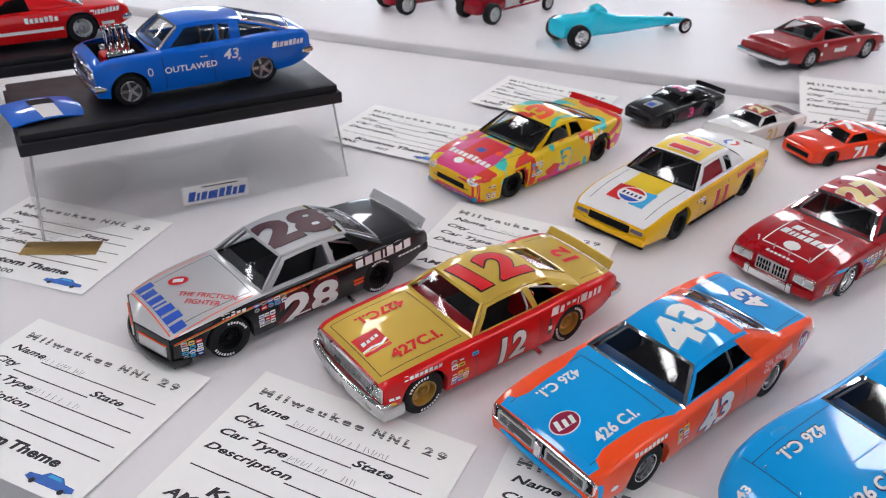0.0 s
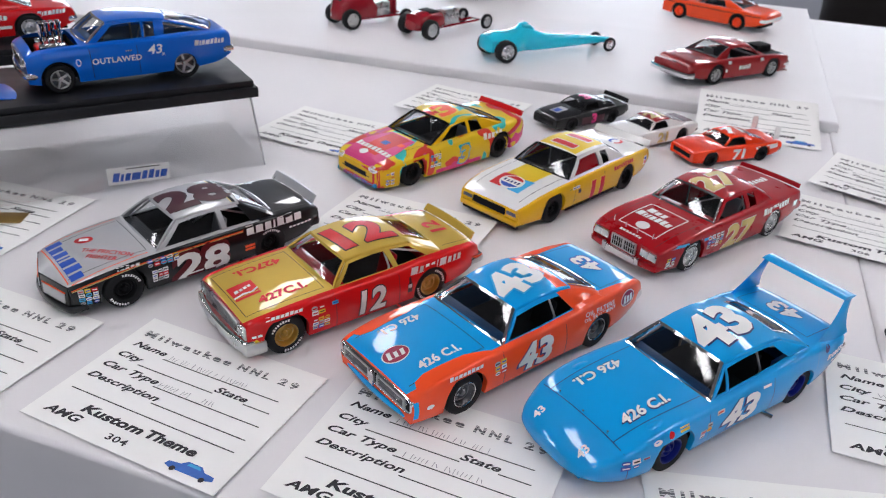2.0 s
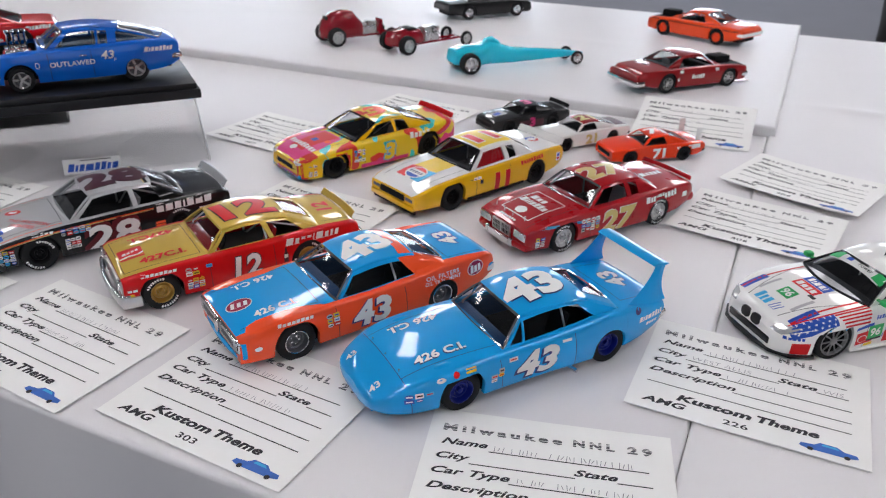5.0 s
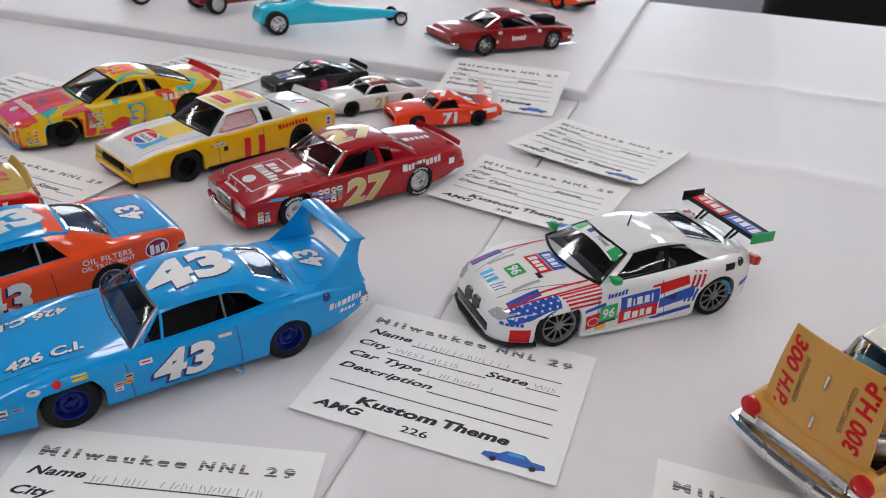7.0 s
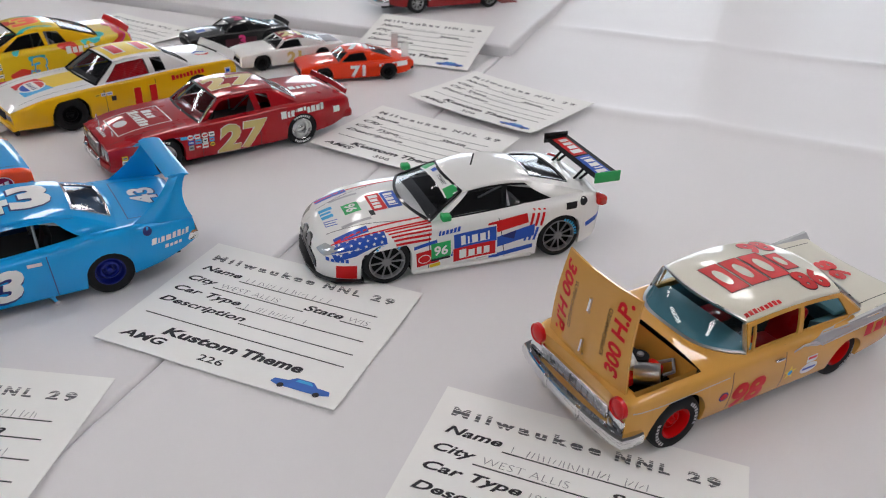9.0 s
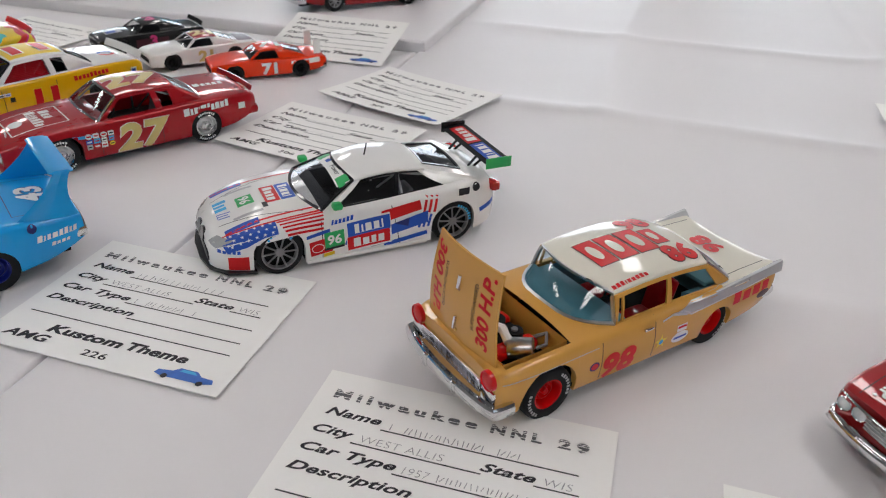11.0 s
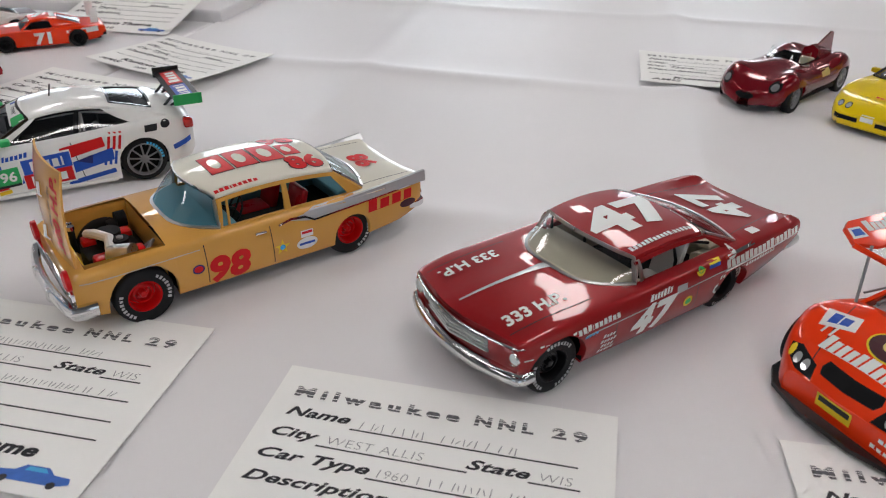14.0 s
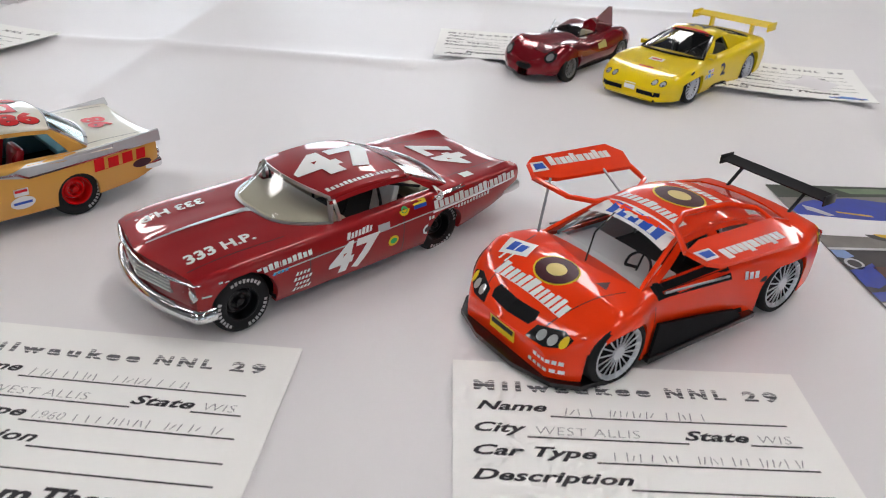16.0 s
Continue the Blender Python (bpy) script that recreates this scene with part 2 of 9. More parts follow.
def blocks(widths, h, gap, slant=0.0):
    """A row of plain upright bars, in place of lettering that is not spelt out."""
    total = sum(widths) + gap * (len(widths) - 1)
    x, low, up, foot = -total / 2, [], [], -h / 2 + h * 0.035
    for i, w in enumerate(widths):
        t = h / 2 * (1.0, 0.62, 0.72, 0.66, 0.9)[i % 5]
        a, b = x + gap * 0.25, x + w - gap * 0.25
        low += [(a, -h / 2), (b, -h / 2)]
        up += [(a, foot), (a, t), (b, t), (b, foot)]
        x += w + gap
    return flat([(p + slant * q, q) for p, q in low + up[::-1]])


TEXT = {}


def text(s, h, bold=0.0, shear=0.0, width=1.0, spacing=1.0):
    """Lettering in the built-in font, h metres high for capitals, centred on the origin."""
    key = (s, bold, shear, spacing)
    if key not in TEXT:
        cu = bpy.data.curves.new("text", "FONT")
        cu.body, cu.size, cu.shear, cu.offset, cu.space_character, cu.resolution_u = s, 1.0, shear, bold, spacing, 3
        ob = new("text", cu)
        dg = bpy.context.evaluated_depsgraph_get()
        me = bpy.data.meshes.new_from_object(ob.evaluated_get(dg))
        v = np.array([tuple(p.co) for p in me.vertices]) if len(me.vertices) else np.zeros((1, 3))
        TEXT[key] = (v, [tuple(p.vertices) for p in me.polygons])
        bpy.data.objects.remove(ob)
        bpy.data.curves.remove(cu)
        bpy.data.meshes.remove(me)
    v, faces = TEXT[key]
    lo, hi = v.min(0), v.max(0)
    k = h / 0.73
    bm = bmesh.new()
    vs = [bm.verts.new(((p[0] - (lo[0] + hi[0]) / 2) * k * width, (p[1] - 0.36) * k, 0)) for p in v]
    for f in faces:
        try:
            bm.faces.new([vs[i] for i in f])
        except ValueError:
            pass
    return bm


def moved(bm, x=0.0, y=0.0, rot=0.0, sx=1.0, sy=1.0):
    bmesh.ops.transform(bm, matrix=Matrix.Translation((x, y, 0)) @ Matrix.Rotation(radians(rot), 4, "Z") @ Matrix.Diagonal((sx, sy, 1, 1)), verts=bm.verts)
    return bm


def joined(*bms):
    out = bmesh.new()
    for b in bms:
        vs = {v: out.verts.new(v.co) for v in b.verts}
        for f in b.faces:
            try:
                out.faces.new([vs[v] for v in f.verts])
            except ValueError:
                pass
        b.free()
    return out


# ---- model cars ----
from mathutils.bvhtree import BVHTree

VIEWS = {  # how a decal's right and up lie on the car, and the way it is laid on
    "left": (Vector((-1, 0, 0)), Vector((0, 0, 1)), Vector((0, -1, 0))),
    "right": (Vector((1, 0, 0)), Vector((0, 0, 1)), Vector((0, 1, 0))),
    "top_left": (Vector((-1, 0, 0)), Vector((0, -1, 0)), Vector((0, 0, -1))),
    "top_right": (Vector((1, 0, 0)), Vector((0, 1, 0)), Vector((0, 0, -1))),
    "top_front": (Vector((0, 1, 0)), Vector((-1, 0, 0)), Vector((0, 0, -1))),
    "top_back": (Vector((0, -1, 0)), Vector((1, 0, 0)), Vector((0, 0, -1))),
    "quarter_left": (Vector((-1, 0, 0)), Vector((0, -0.7071, 0.7071)), Vector((0, -0.7071, -0.7071))),
    "front": (Vector((0, 1, 0)), Vector((0, 0, 1)), Vector((-1, 0, 0))),
    "back": (Vector((0, -1, 0)), Vector((0, 0, 1)), Vector((1, 0, 0))),
}


class Car:
    """A model car under construction: a top-level Empty, its skin for decals, its sizes in mm."""

    def __init__(self, name, m, label, group, **p):
        self.root = thing(name, m, label, "model car", group)
        self.zs = zs = p.get("zs", 1.0)
        for key in ("top", "edge"):
            if key in p:
                p[key] = [(x, z * zs) for x, z in p[key]]
        for key in "ABCD":
            if key in p:
                p[key] = (p[key][0], p[key][1] * zs)
        self.p = p
        self.skin = []

    def part(self, name, bm, mat, label="", skin=False, parent=None, smooth=True, angle=32):
        if skin:
            bm.normal_update()
            self.skin.append(BVHTree.FromBMesh(bm))
        return part(name, bm, mat, parent or self.root, label, smooth, angle)

    def decal(self, name, bm, mat, view, a, b, rot=0.0, layer=1, step=4.0, label="", limit=0.75):
        """Lay a flat shape on the skin. (a, b): along x and along y or z, in mm; for front and back: along y and z."""
        right, up, way = VIEWS[view]
        if view in ("left", "right", "front", "back"):
            b *= self.zs
        moved(bm, rot=rot)
        xs = [v.co.x for v in bm.verts]
        ys = [v.co.y for v in bm.verts]
        st = step * MM
        for axis, lo, hi in ((0, min(xs), max(xs)), (1, min(ys), max(ys))):
            n = int((hi - lo) / st)
            for i in range(1, n + 1):
                co, no = [0, 0, 0], [0, 0, 0]
                co[axis], no[axis] = lo + (hi - lo) * i / (n + 1), 1
                bmesh.ops.bisect_plane(bm, geom=bm.verts[:] + bm.edges[:] + bm.faces[:], plane_co=co, plane_no=no)
        if view in ("front", "back"):
            base = Vector((0, a * MM, b * MM))
        elif view == "quarter_left":
            base = Vector((a * MM, 0.036, 0.030)) + up * b * MM
        elif view in ("left", "right"):
            base = Vector((a * MM, 0, b * MM))
        else:
            base = Vector((a * MM, b * MM, 0))
        lift = (0.00012 + 0.00011 * layer)
        dead = []
        for v in bm.verts:
            q = base + right * v.co.x + up * v.co.y - way * 0.3
            best = None
            for tree in self.skin:
                loc, no, _, dist = tree.ray_cast(q, way)
                if loc is not None and (best is None or dist < best[1]):
                    best = (loc, dist, no)
            if best is None or abs(best[2].dot(way)) < 0.12:
                dead.append(v)
            else:
                v.co = best[0] - way * lift
        bmesh.ops.delete(bm, geom=dead, context="VERTS")
        long_edges = [e for e in bm.edges if abs((e.verts[0].co - e.verts[1].co).dot(way)) > 0.006]
        bmesh.ops.delete(bm, geom=long_edges, context="EDGES")
        if not bm.faces:
            bm.free()
            return None
        return part(name, bm, mat, self.root, label, smooth=False)


def make_wheel_meshes(style, rim_mat, R, W):
    """Tyre, rim and lettering meshes, axle along y, outer side at +y."""
    bm = bmesh.new()
    r, w = R * MM, W * MM
    rr = r * style.get("rim", 0.62)
    prof = [(-w * 0.45, rr), (-w * 0.5, rr * 1.08), (-w * 0.5, r * 0.88), (-w * 0.44, r * 0.97), (-w * 0.3, r), (w * 0.3, r), (w * 0.44, r * 0.97), (w * 0.5, r * 0.88), (w * 0.5, rr * 1.1), (w * 0.46, rr)]
    lathe(bm, prof, 36)
    tyre = bm
    bm = bmesh.new()
    dish = style.get("dish", 0.3) * w
    lip = [(w * 0.46, rr * 1.02), (w * 0.48, rr * 0.98), (w * 0.46, rr * 0.93), (w * 0.5 - dish, rr * 0.86)]
    kind = style.get("kind", "steel")
    if kind == "steel":
        prof = lip + [(w * 0.5 - dish * 1.05, rr * 0.8), (w * 0.5 - dish * 0.6, rr * 0.62), (w * 0.5 - dish * 0.55, rr * 0.5), (w * 0.5 - dish * 0.9, rr * 0.42), (w * 0.5 - dish * 0.95, rr * 0.24), (w * 0.5 - dish * 0.4, rr * 0.2), (w * 0.5 - dish * 0.3, rr * 0.1), (w * 0.5 - dish * 0.3, 0.00005)]
        lathe(bm, prof, 32)
        if style.get("ring"):
            for f in bm.faces:
                q = f.calc_center_median()
                f.material_index = 1 if math.hypot(q.x, q.z) < rr * 0.84 else 0
        for k in range(5):
            t = 2 * math.pi * k / 5
            box(bm, -0.0006, 0.0006, 0, 0.0009, -0.0006, 0.0006, 0, Matrix.Translation((rr * 0.33 * math.cos(t), w * 0.5 - dish * 0.93, rr * 0.33 * math.sin(t))))
    else:
        prof = lip + [(w * 0.5 - dish * 2.2, rr * 0.84), (w * 0.5 - dish * 2.4, 0.00005)]
        lathe(bm, prof, 32)
        for f in bm.faces:
            if f.calc_center_median().y < w * 0.5 - dish * 1.2:
                f.material_index = 1
        n = style.get("spokes", 10)
        for k in range(n):
            t = 2 * math.pi * k / n
            fork = style.get("fork", 0.0)
            for s in ((-1, 1) if fork else (0,)):
                p0 = Vector((0.2 * rr * math.cos(t), w * 0.5 - dish * 0.5, 0.2 * rr * math.sin(t)))
                t2 = t + s * fork
                p1 = Vector((0.94 * rr * math.cos(t2), w * 0.5 - dish * 0.25, 0.94 * rr * math.sin(t2)))
                sw = rr * style.get("thick", 0.07)
                sweep(bm, [p0, (p0 + p1) / 2, p1], [(-sw, -sw * 0.6), (sw, -sw * 0.6), (sw * 0.7, sw * 0.6), (-sw * 0.7, sw * 0.6)], up=(0, 1, 0))
        lathe(bm, [(w * 0.5 - dish * 0.7, rr * 0.26), (w * 0.5 - dish * 0.3, rr * 0.24), (w * 0.5 - dish * 0.15, rr * 0.15), (w * 0.5 - dish * 0.15, 0.00005)], 20)
    rim = bm
    mark = None
    if style.get("letters"):
        bm = bmesh.new()
        rm, t = r * 0.80, r * 0.065
        for a0 in style.get("arcs", (30, 210)):
            for k in range(8):
                b0, b1 = radians(a0 + k * 10), radians(a0 + k * 10 + 6.5)
                tt = t * (1.0 if k % 2 else 0.8)
                pts = [((rm + s * tt) * math.cos(b), w * 0.5 + 0.00015, (rm + s * tt) * math.sin(b)) for s, b in ((-1, b0), (1, b0), (1, b1), (-1, b1))]
                bm.faces.new([bm.verts.new(p) for p in pts])
        mark = bm
    return tyre, rim, mark


def add_wheels(car, style, rim_mat, mark_mat=None):
    p = car.p
    made = {}
    for end in ("f", "r"):
        R, W = p.get("R" + end, p.get("R", 13.5)), p.get("W" + end, p.get("W", 10.5))
        key = (R, W)
        for side in (1, -1):
            x = p["wb"] / 2 if end == "f" else -p["wb"] / 2
            m = pose(x * MM, side * (p.get("track" + end, p["track"]) - W / 2) * MM, R * MM, 0, random.uniform(0, 360), 0 if side > 0 else 180)
            if key not in made:
                tyre, rim, mark = make_wheel_meshes(style, rim_mat, R, W)
                hub = new("wheel")
                hub.parent, hub.matrix_basis = car.root, m
                t = part("tyre", tyre, RUBBER, hub, angle=50)
                r = part("rim", rim, [rim_mat, style.get("centre", BLACK)], hub, angle=40)
                k = part("sidewall_marking", mark, mark_mat or D_WHITE, hub, smooth=False) if mark else None
                made[key] = (t.data, r.data, k.data if k else None)
            else:
                hub = new("wheel")
                hub.parent, hub.matrix_basis = car.root, m
                share("tyre", made[key][0], hub, Matrix())
                share("rim", made[key][1], hub, Matrix())
                if made[key][2]:
                    share("sidewall_marking", made[key][2], hub, Matrix())


def hull(car, side_mat, top_mat=None, gap=None):
    """The lower body, lofted along x from profile curves; arches left open, the cabin cut out."""
    p = car.p
    x0, x1, wb = p["rear"], p["nose"], p["wb"]
    Rf, Rr = p.get("archf", p.get("arch", 15.5)), p.get("archr", p.get("arch", 15.5))
    hz = p.get("R", p.get("Rf", 13.5))
    xs = set(np.linspace(x0, x1, int((x1 - x0) / 3.2)))
    for c, R in ((wb / 2, Rf), (-wb / 2, Rr)):
        for k in range(13):
            xs.add(c + R * math.cos(math.pi * k / 12))
        xs |= {c - R - 0.03, c + R + 0.03}
    xs |= {p["cowl"], p["deck"], x0 + 0.8, x0 + 2, x1 - 0.8, x1 - 2}
    if gap:
        xs |= {gap[0], gap[1]}
    xs = np.array(sorted(xs))
    top, edge = smooth_curve(p["top"], xs), smooth_curve(p["edge"], xs)
    hw, sill = smooth_curve(p["hw"], xs), smooth_curve(p["sill"], xs)
    cab = p["cab"] / max(v for _, v in p["hw"])
    bot_in, top_in = p.get("tuck", 0.05), p.get("tumble", 0.05)
    rad = p.get("round", 2.6)
    flare = p.get("flare", 0.0)
    crease = p.get("crease", 0.0)
    power = p.get("crown", 2.4)
    rows = []
    for i, x in enumerate(xs):
        b = sill[i]
        fl = 0.0
        for c, R in ((wb / 2, Rf), (-wb / 2, Rr)):
            d = abs(x - c)
            if d <= R:
                b = max(b, hz + math.sqrt(max(R * R - d * d, 0)))
            fl = max(fl, flare * math.exp(-((d - 0) / (R * 1.15)) ** 4))
        e = edge[i]
        b = min(b, e - rad - 2.0)
        full = e - sill[i]
        half = []
        for k in range(8):
            f = k / 7
            z = b + (e - rad - b) * f
            h = (z - sill[i]) / full
            y = hw[i] * (1 - bot_in * max(0, (0.5 - h) / 0.5) ** 2 - top_in * max(0, (h - 0.5) / 0.5) ** 2)
            y += crease * math.exp(-((h - p.get("crease_at", 0.62)) / 0.07) ** 2)
            y += fl * math.exp(-((z - hz - Rf) / 9.0) ** 2) + fl * 0.4
            if k == 0:
                half.append((y - 3.5, z))
            half.append((y, z))
            yt = y
        for k in range(1, 5):
            a = math.pi / 2 * k / 4
            half.append((yt - rad + rad * math.cos(a), e - rad + rad * math.sin(a)))
        ysh = yt - rad
        yc = min(cab * hw[i], ysh - 0.5)
        for f in (1.0, 0.9, 0.72, 0.5, 0.26, 0.0):
            y = yc * f
            z = e + (top[i] - e) * (1 - (y / ysh) ** power)
            for ridge in p.get("ridges", ()):
                ya, hgt, wid, xa, xb = ridge
                z += hgt * math.exp(-((y - ya) / wid) ** 2) * (xa < x < xb)
            half.append((y, z))
        lead = p.get("peak", 0.0) * max(0.0, min(1.0, (x - x1 + 40) / 40)) ** 2
        ahead = lambda y: (x + lead * (1 - min(1.0, abs(y) / hw[i]))) * MM
        line = [(ahead(y), y * MM, z * MM) for y, z in half] + [(ahead(y), -y * MM, z * MM) for y, z in half[-2::-1]]
        rows.append(line)
    bm = bmesh.new()
    vs = [[bm.verts.new(q) for q in r] for r in rows]
    n = len(rows[0])
    ncab = 1 + 8 + 4  # the row index at the cabin's side
    for i in range(len(xs) - 1):
        xm = (xs[i] + xs[i + 1]) / 2
        for j in range(n - 1):
            if ncab <= j < n - 1 - ncab:
                if p["deck"] < xm < p["cowl"] or (gap and gap[0] < xm < gap[1]):
                    continue
            f = bm.faces.new((vs[i][j], vs[i][j + 1], vs[i + 1][j + 1], vs[i + 1][j]))
            f.material_index = 1 if p.get("top_cols", 9) <= j < n - 1 - p.get("top_cols", 9) and p.get("top_from", -999) < xm < p.get("top_to", 999) else 0
    for row in (vs[0], vs[-1]):
        bm.faces.new(row)
    ob = car.part("body", bm, [side_mat, top_mat or side_mat], skin=True, angle=28)
    # dark pan and arches beneath
    bm = bmesh.new()
    w = max(v for _, v in p["hw"])
    sl = min(sill)
    box(bm, (x0 + 8) * MM, (x1 - 16) * MM, -(p["track"] - 13) * MM, (p["track"] - 13) * MM, (sl + 1) * MM, (hz + 5) * MM)
    box(bm, (-wb / 2 + Rr) * MM, (wb / 2 - Rf) * MM, -(w * 0.92) * MM, (w * 0.92) * MM, (sl + 1.2) * MM, (sl + 4) * MM)
    car.part("chassis", bm, BLACK, smooth=False)
    car.belt = lambda x: float(np.interp(x, xs, edge))
    return ob


def greenhouse(car, roof_mat, pillar_mat, glass_mat=None, trim=None, back_mat=None, side_glass=True, interior=None, cage=True, seats=(1,), seat_mat=None, net=None):
    """Roof, pillars, glass and cabin. A: cowl, B: roof front, C: roof rear, D: foot of the rear window; (x, z) in mm."""
    p = car.p
    (ax, az), (bx, bz), (cx, cz), (dx, dz) = p["A"], p["B"], p["C"], p["D"]
    ya, yr, yd = p["cab"], p["roof"], p.get("cabr", p["cab"])
    bow, crown = p.get("bow", 4.0), p.get("roofcrown", 1.6)
    g = glass_mat or SMOKE
    N = 12

    def roofpt(s, u, drop=0.0):
        x = (bx + p.get("roofbow", bow * 0.6) * (1 - u * u)) * (1 - s) + (cx - p.get("bowr", 2.0) * 0.5 * (1 - u * u)) * s
        z = bz * (1 - s) + cz * s + p.get("arc", 1.8) * 4 * s * (1 - s) + crown * (1 - abs(u) ** 2.6) - drop
        y = yr * u * (1 - 0.03 * (2 * s - 1) ** 2)
        return Vector((x, y, z)) * MM

    bm = bmesh.new()
    us = np.linspace(-1, 1, N * 2 + 1)
    rows = []
    for s in np.linspace(0, 1, 15):
        r = [roofpt(s, u) for u in us]
        out = Vector((0, 0.9 * MM, -1.0 * MM))
        rows.append([r[0] + Vector((0, -0.9 * MM, -2.4 * MM)), r[0] + Vector((0, -0.7 * MM, -0.8 * MM))] + r + [r[-1] + Vector((0, 0.7 * MM, -0.8 * MM)), r[-1] + Vector((0, 0.9 * MM, -2.4 * MM))])
    grid(bm, rows)
    car.part("roof", bm, roof_mat, skin=True)

    def pane(top_s, foot_x, foot_z, foot_y, foot_bow, bulge, inset=0.0, f0=0.0, f1=1.0):
        rows = []
        for f in np.linspace(f0, f1, 9):
            row = []
            for u in np.linspace(-1 + inset, 1 - inset, 17):
                t = roofpt(top_s, u, 0.6)
                b = Vector((foot_x + foot_bow * (1 - abs(u) ** (p.get("wrap", 2.0) if foot_bow > 0 else 2.0)), foot_y * u, foot_z + p.get("footcrown", 1.2) * (1 - u * u))) * MM
                q = b.lerp(t, f)
                q += Vector((0.7 if foot_bow > 0 else -0.7, 0, 0.7)) * (bulge * MM * 4 * f * (1 - f))
                row.append(q)
            rows.append(row)
        return rows

    ws = pane(0, ax, az - 0.8, ya, bow, 0.5)
    bm = bmesh.new()
    grid(bm, ws)
    car.ws = ws
    if bow > 10:  # the sill inside a wrapped windscreen
        sill_bm = bmesh.new()
        up = Vector((0, 0, 1.0 * MM))
        grid(sill_bm, [[Vector((ax * MM, q.y * 0.97, q.z)) + up for q in ws[0]], [Vector((q.x - 0.6 * MM, q.y * 0.97, q.z)) + up for q in ws[0]]])
        car.part("cowl_shelf", sill_bm, interior or CABIN)
    car.part("windshield", bm, g, skin=p.get("banner", False))
    rw = pane(1, dx, dz - 0.8, yd - p.get("sail", 3.0), -p.get("bowr", 2.0), 0.4)
    k, low = p.get("rear_inset", 0), p.get("rear_low", 0)  # columns and rows of the screen's panel that are body
    bm, solid, other = bmesh.new(), bmesh.new(), bmesh.new()
    for i in range(8):
        for j in range(16):
            to = solid if (j < k or i < low or (low and j >= 16 - k)) else other if j >= 16 - k else bm
            to.faces.new([to.verts.new(q) for q in (rw[i][j], rw[i][j + 1], rw[i + 1][j + 1], rw[i + 1][j])])
    for to in (bm, solid, other):
        bmesh.ops.remove_doubles(to, verts=to.verts, dist=1e-6)
    for to in (solid, other):
        if to.faces:
            car.part("rear_screen_surround", to, back_mat or pillar_mat, skin=True)
    car.part("rear_window", bm, p.get("rear_glass", g))
    full_rw = rw
    rw = [r[k:17 - k] for r in rw[low:]]
    # frames round the glass
    tm = trim or pillar_mat
    sec = [(-0.9 * MM, -0.5 * MM), (0.9 * MM, -0.5 * MM), (0.7 * MM, 0.7 * MM), (-0.7 * MM, 0.7 * MM)]
    for rows, nm in ((ws, "windshield_frame"), (rw, "rear_window_frame")):
        loop = rows[0] + [r[-1] for r in rows[1:-1]] + rows[-1][::-1] + [r[0] for r in rows[-2:0:-1]]
        bm = bmesh.new()
        c = sum(loop, Vector()) / len(loop)
        ring_rows = []
        for i, q in enumerate(loop):
            d = (loop[(i + 1) % len(loop)] - loop[i - 1]).normalized()
            inward = (c - q) - d * (c - q).dot(d)
            inward.normalize()
            nn = d.cross(inward).normalized()
            if nn.z < 0:
                nn = -nn
            k = (1.3 if nm == "windshield_frame" else 1.1) * MM
            ring_rows.append([q - inward * 0.5 * MM - nn * 0.6 * MM, q - inward * 0.5 * MM + nn * 0.7 * MM, q + inward * k + nn * 0.6 * MM, q + inward * k - nn * 0.3 * MM])
        ring_rows.append(ring_rows[0])
        grid(bm, ring_rows, close=True)
        car.part(nm, bm, tm)

    # the cabin's sides: a ruled surface from belt to roof
    def sidept(x, h, s):
        f = (x - cx) / (bx - cx)
        zr = bz * f + cz * (1 - f) + (p.get("arc", 1.8) * 4 * f * (1 - f) if 0 < f < 1 else 0) - 1.6
        if f > 1:
            zr = bz - 1.6
        if f < 0:
            zr = cz - 1.6
        zb = car.belt(x) - 0.5
        y0 = ya + (yd - ya) * min(1, max(0, (ax - x) / (ax - dx)))
        y = y0 + (yr + 0.9 - y0) * h + p.get("sidebulge", 1.0) * 4 * h * (1 - h)
        return Vector((x, s * y, zb + (zr - zb) * h)) * MM

    def patch(quad, s, name, mat, thick=1.1, skin=True, nx=8, nh=8, label=""):
        (xa, ha), (xb, hb), (xc, hc), (xd, hd) = quad  # front low, rear low, rear high, front high
        rows = []
        for k in range(nh + 1):
            f = k / nh
            row = []
            for j in range(nx + 1):
                t = j / nx
                lo = (xa + (xb - xa) * t, ha + (hb - ha) * t)
                hi = (xd + (xc - xd) * t, hd + (hc - hd) * t)
                row.append(sidept(lo[0] + (hi[0] - lo[0]) * f, lo[1] + (hi[1] - lo[1]) * f, s))
            rows.append(row)
        bm = bmesh.new()
        out = grid(bm, rows)
        if thick:
            ins = grid(bm, [[q - Vector((0, s * thick * MM, 0)) for q in r] for r in rows])
            rim_a = out[0] + [r[-1] for r in out[1:]] + out[-1][-2::-1] + [r[0] for r in out[-2:0:-1]]
            rim_b = ins[0] + [r[-1] for r in ins[1:]] + ins[-1][-2::-1] + [r[0] for r in ins[-2:0:-1]]
            for i in range(len(rim_a)):
                k = (i + 1) % len(rim_a)
                bm.faces.new((rim_a[i], rim_a[k], rim_b[k], rim_b[i]))
        car.part(name, bm, mat, skin=skin and thick > 0, label=label)

    wins = p["wins"]  # each: front low, rear low, rear high, front high (x in mm) of a side opening
    lo, hi = p.get("winlo", 0.06), p.get("winhi", 0.9)
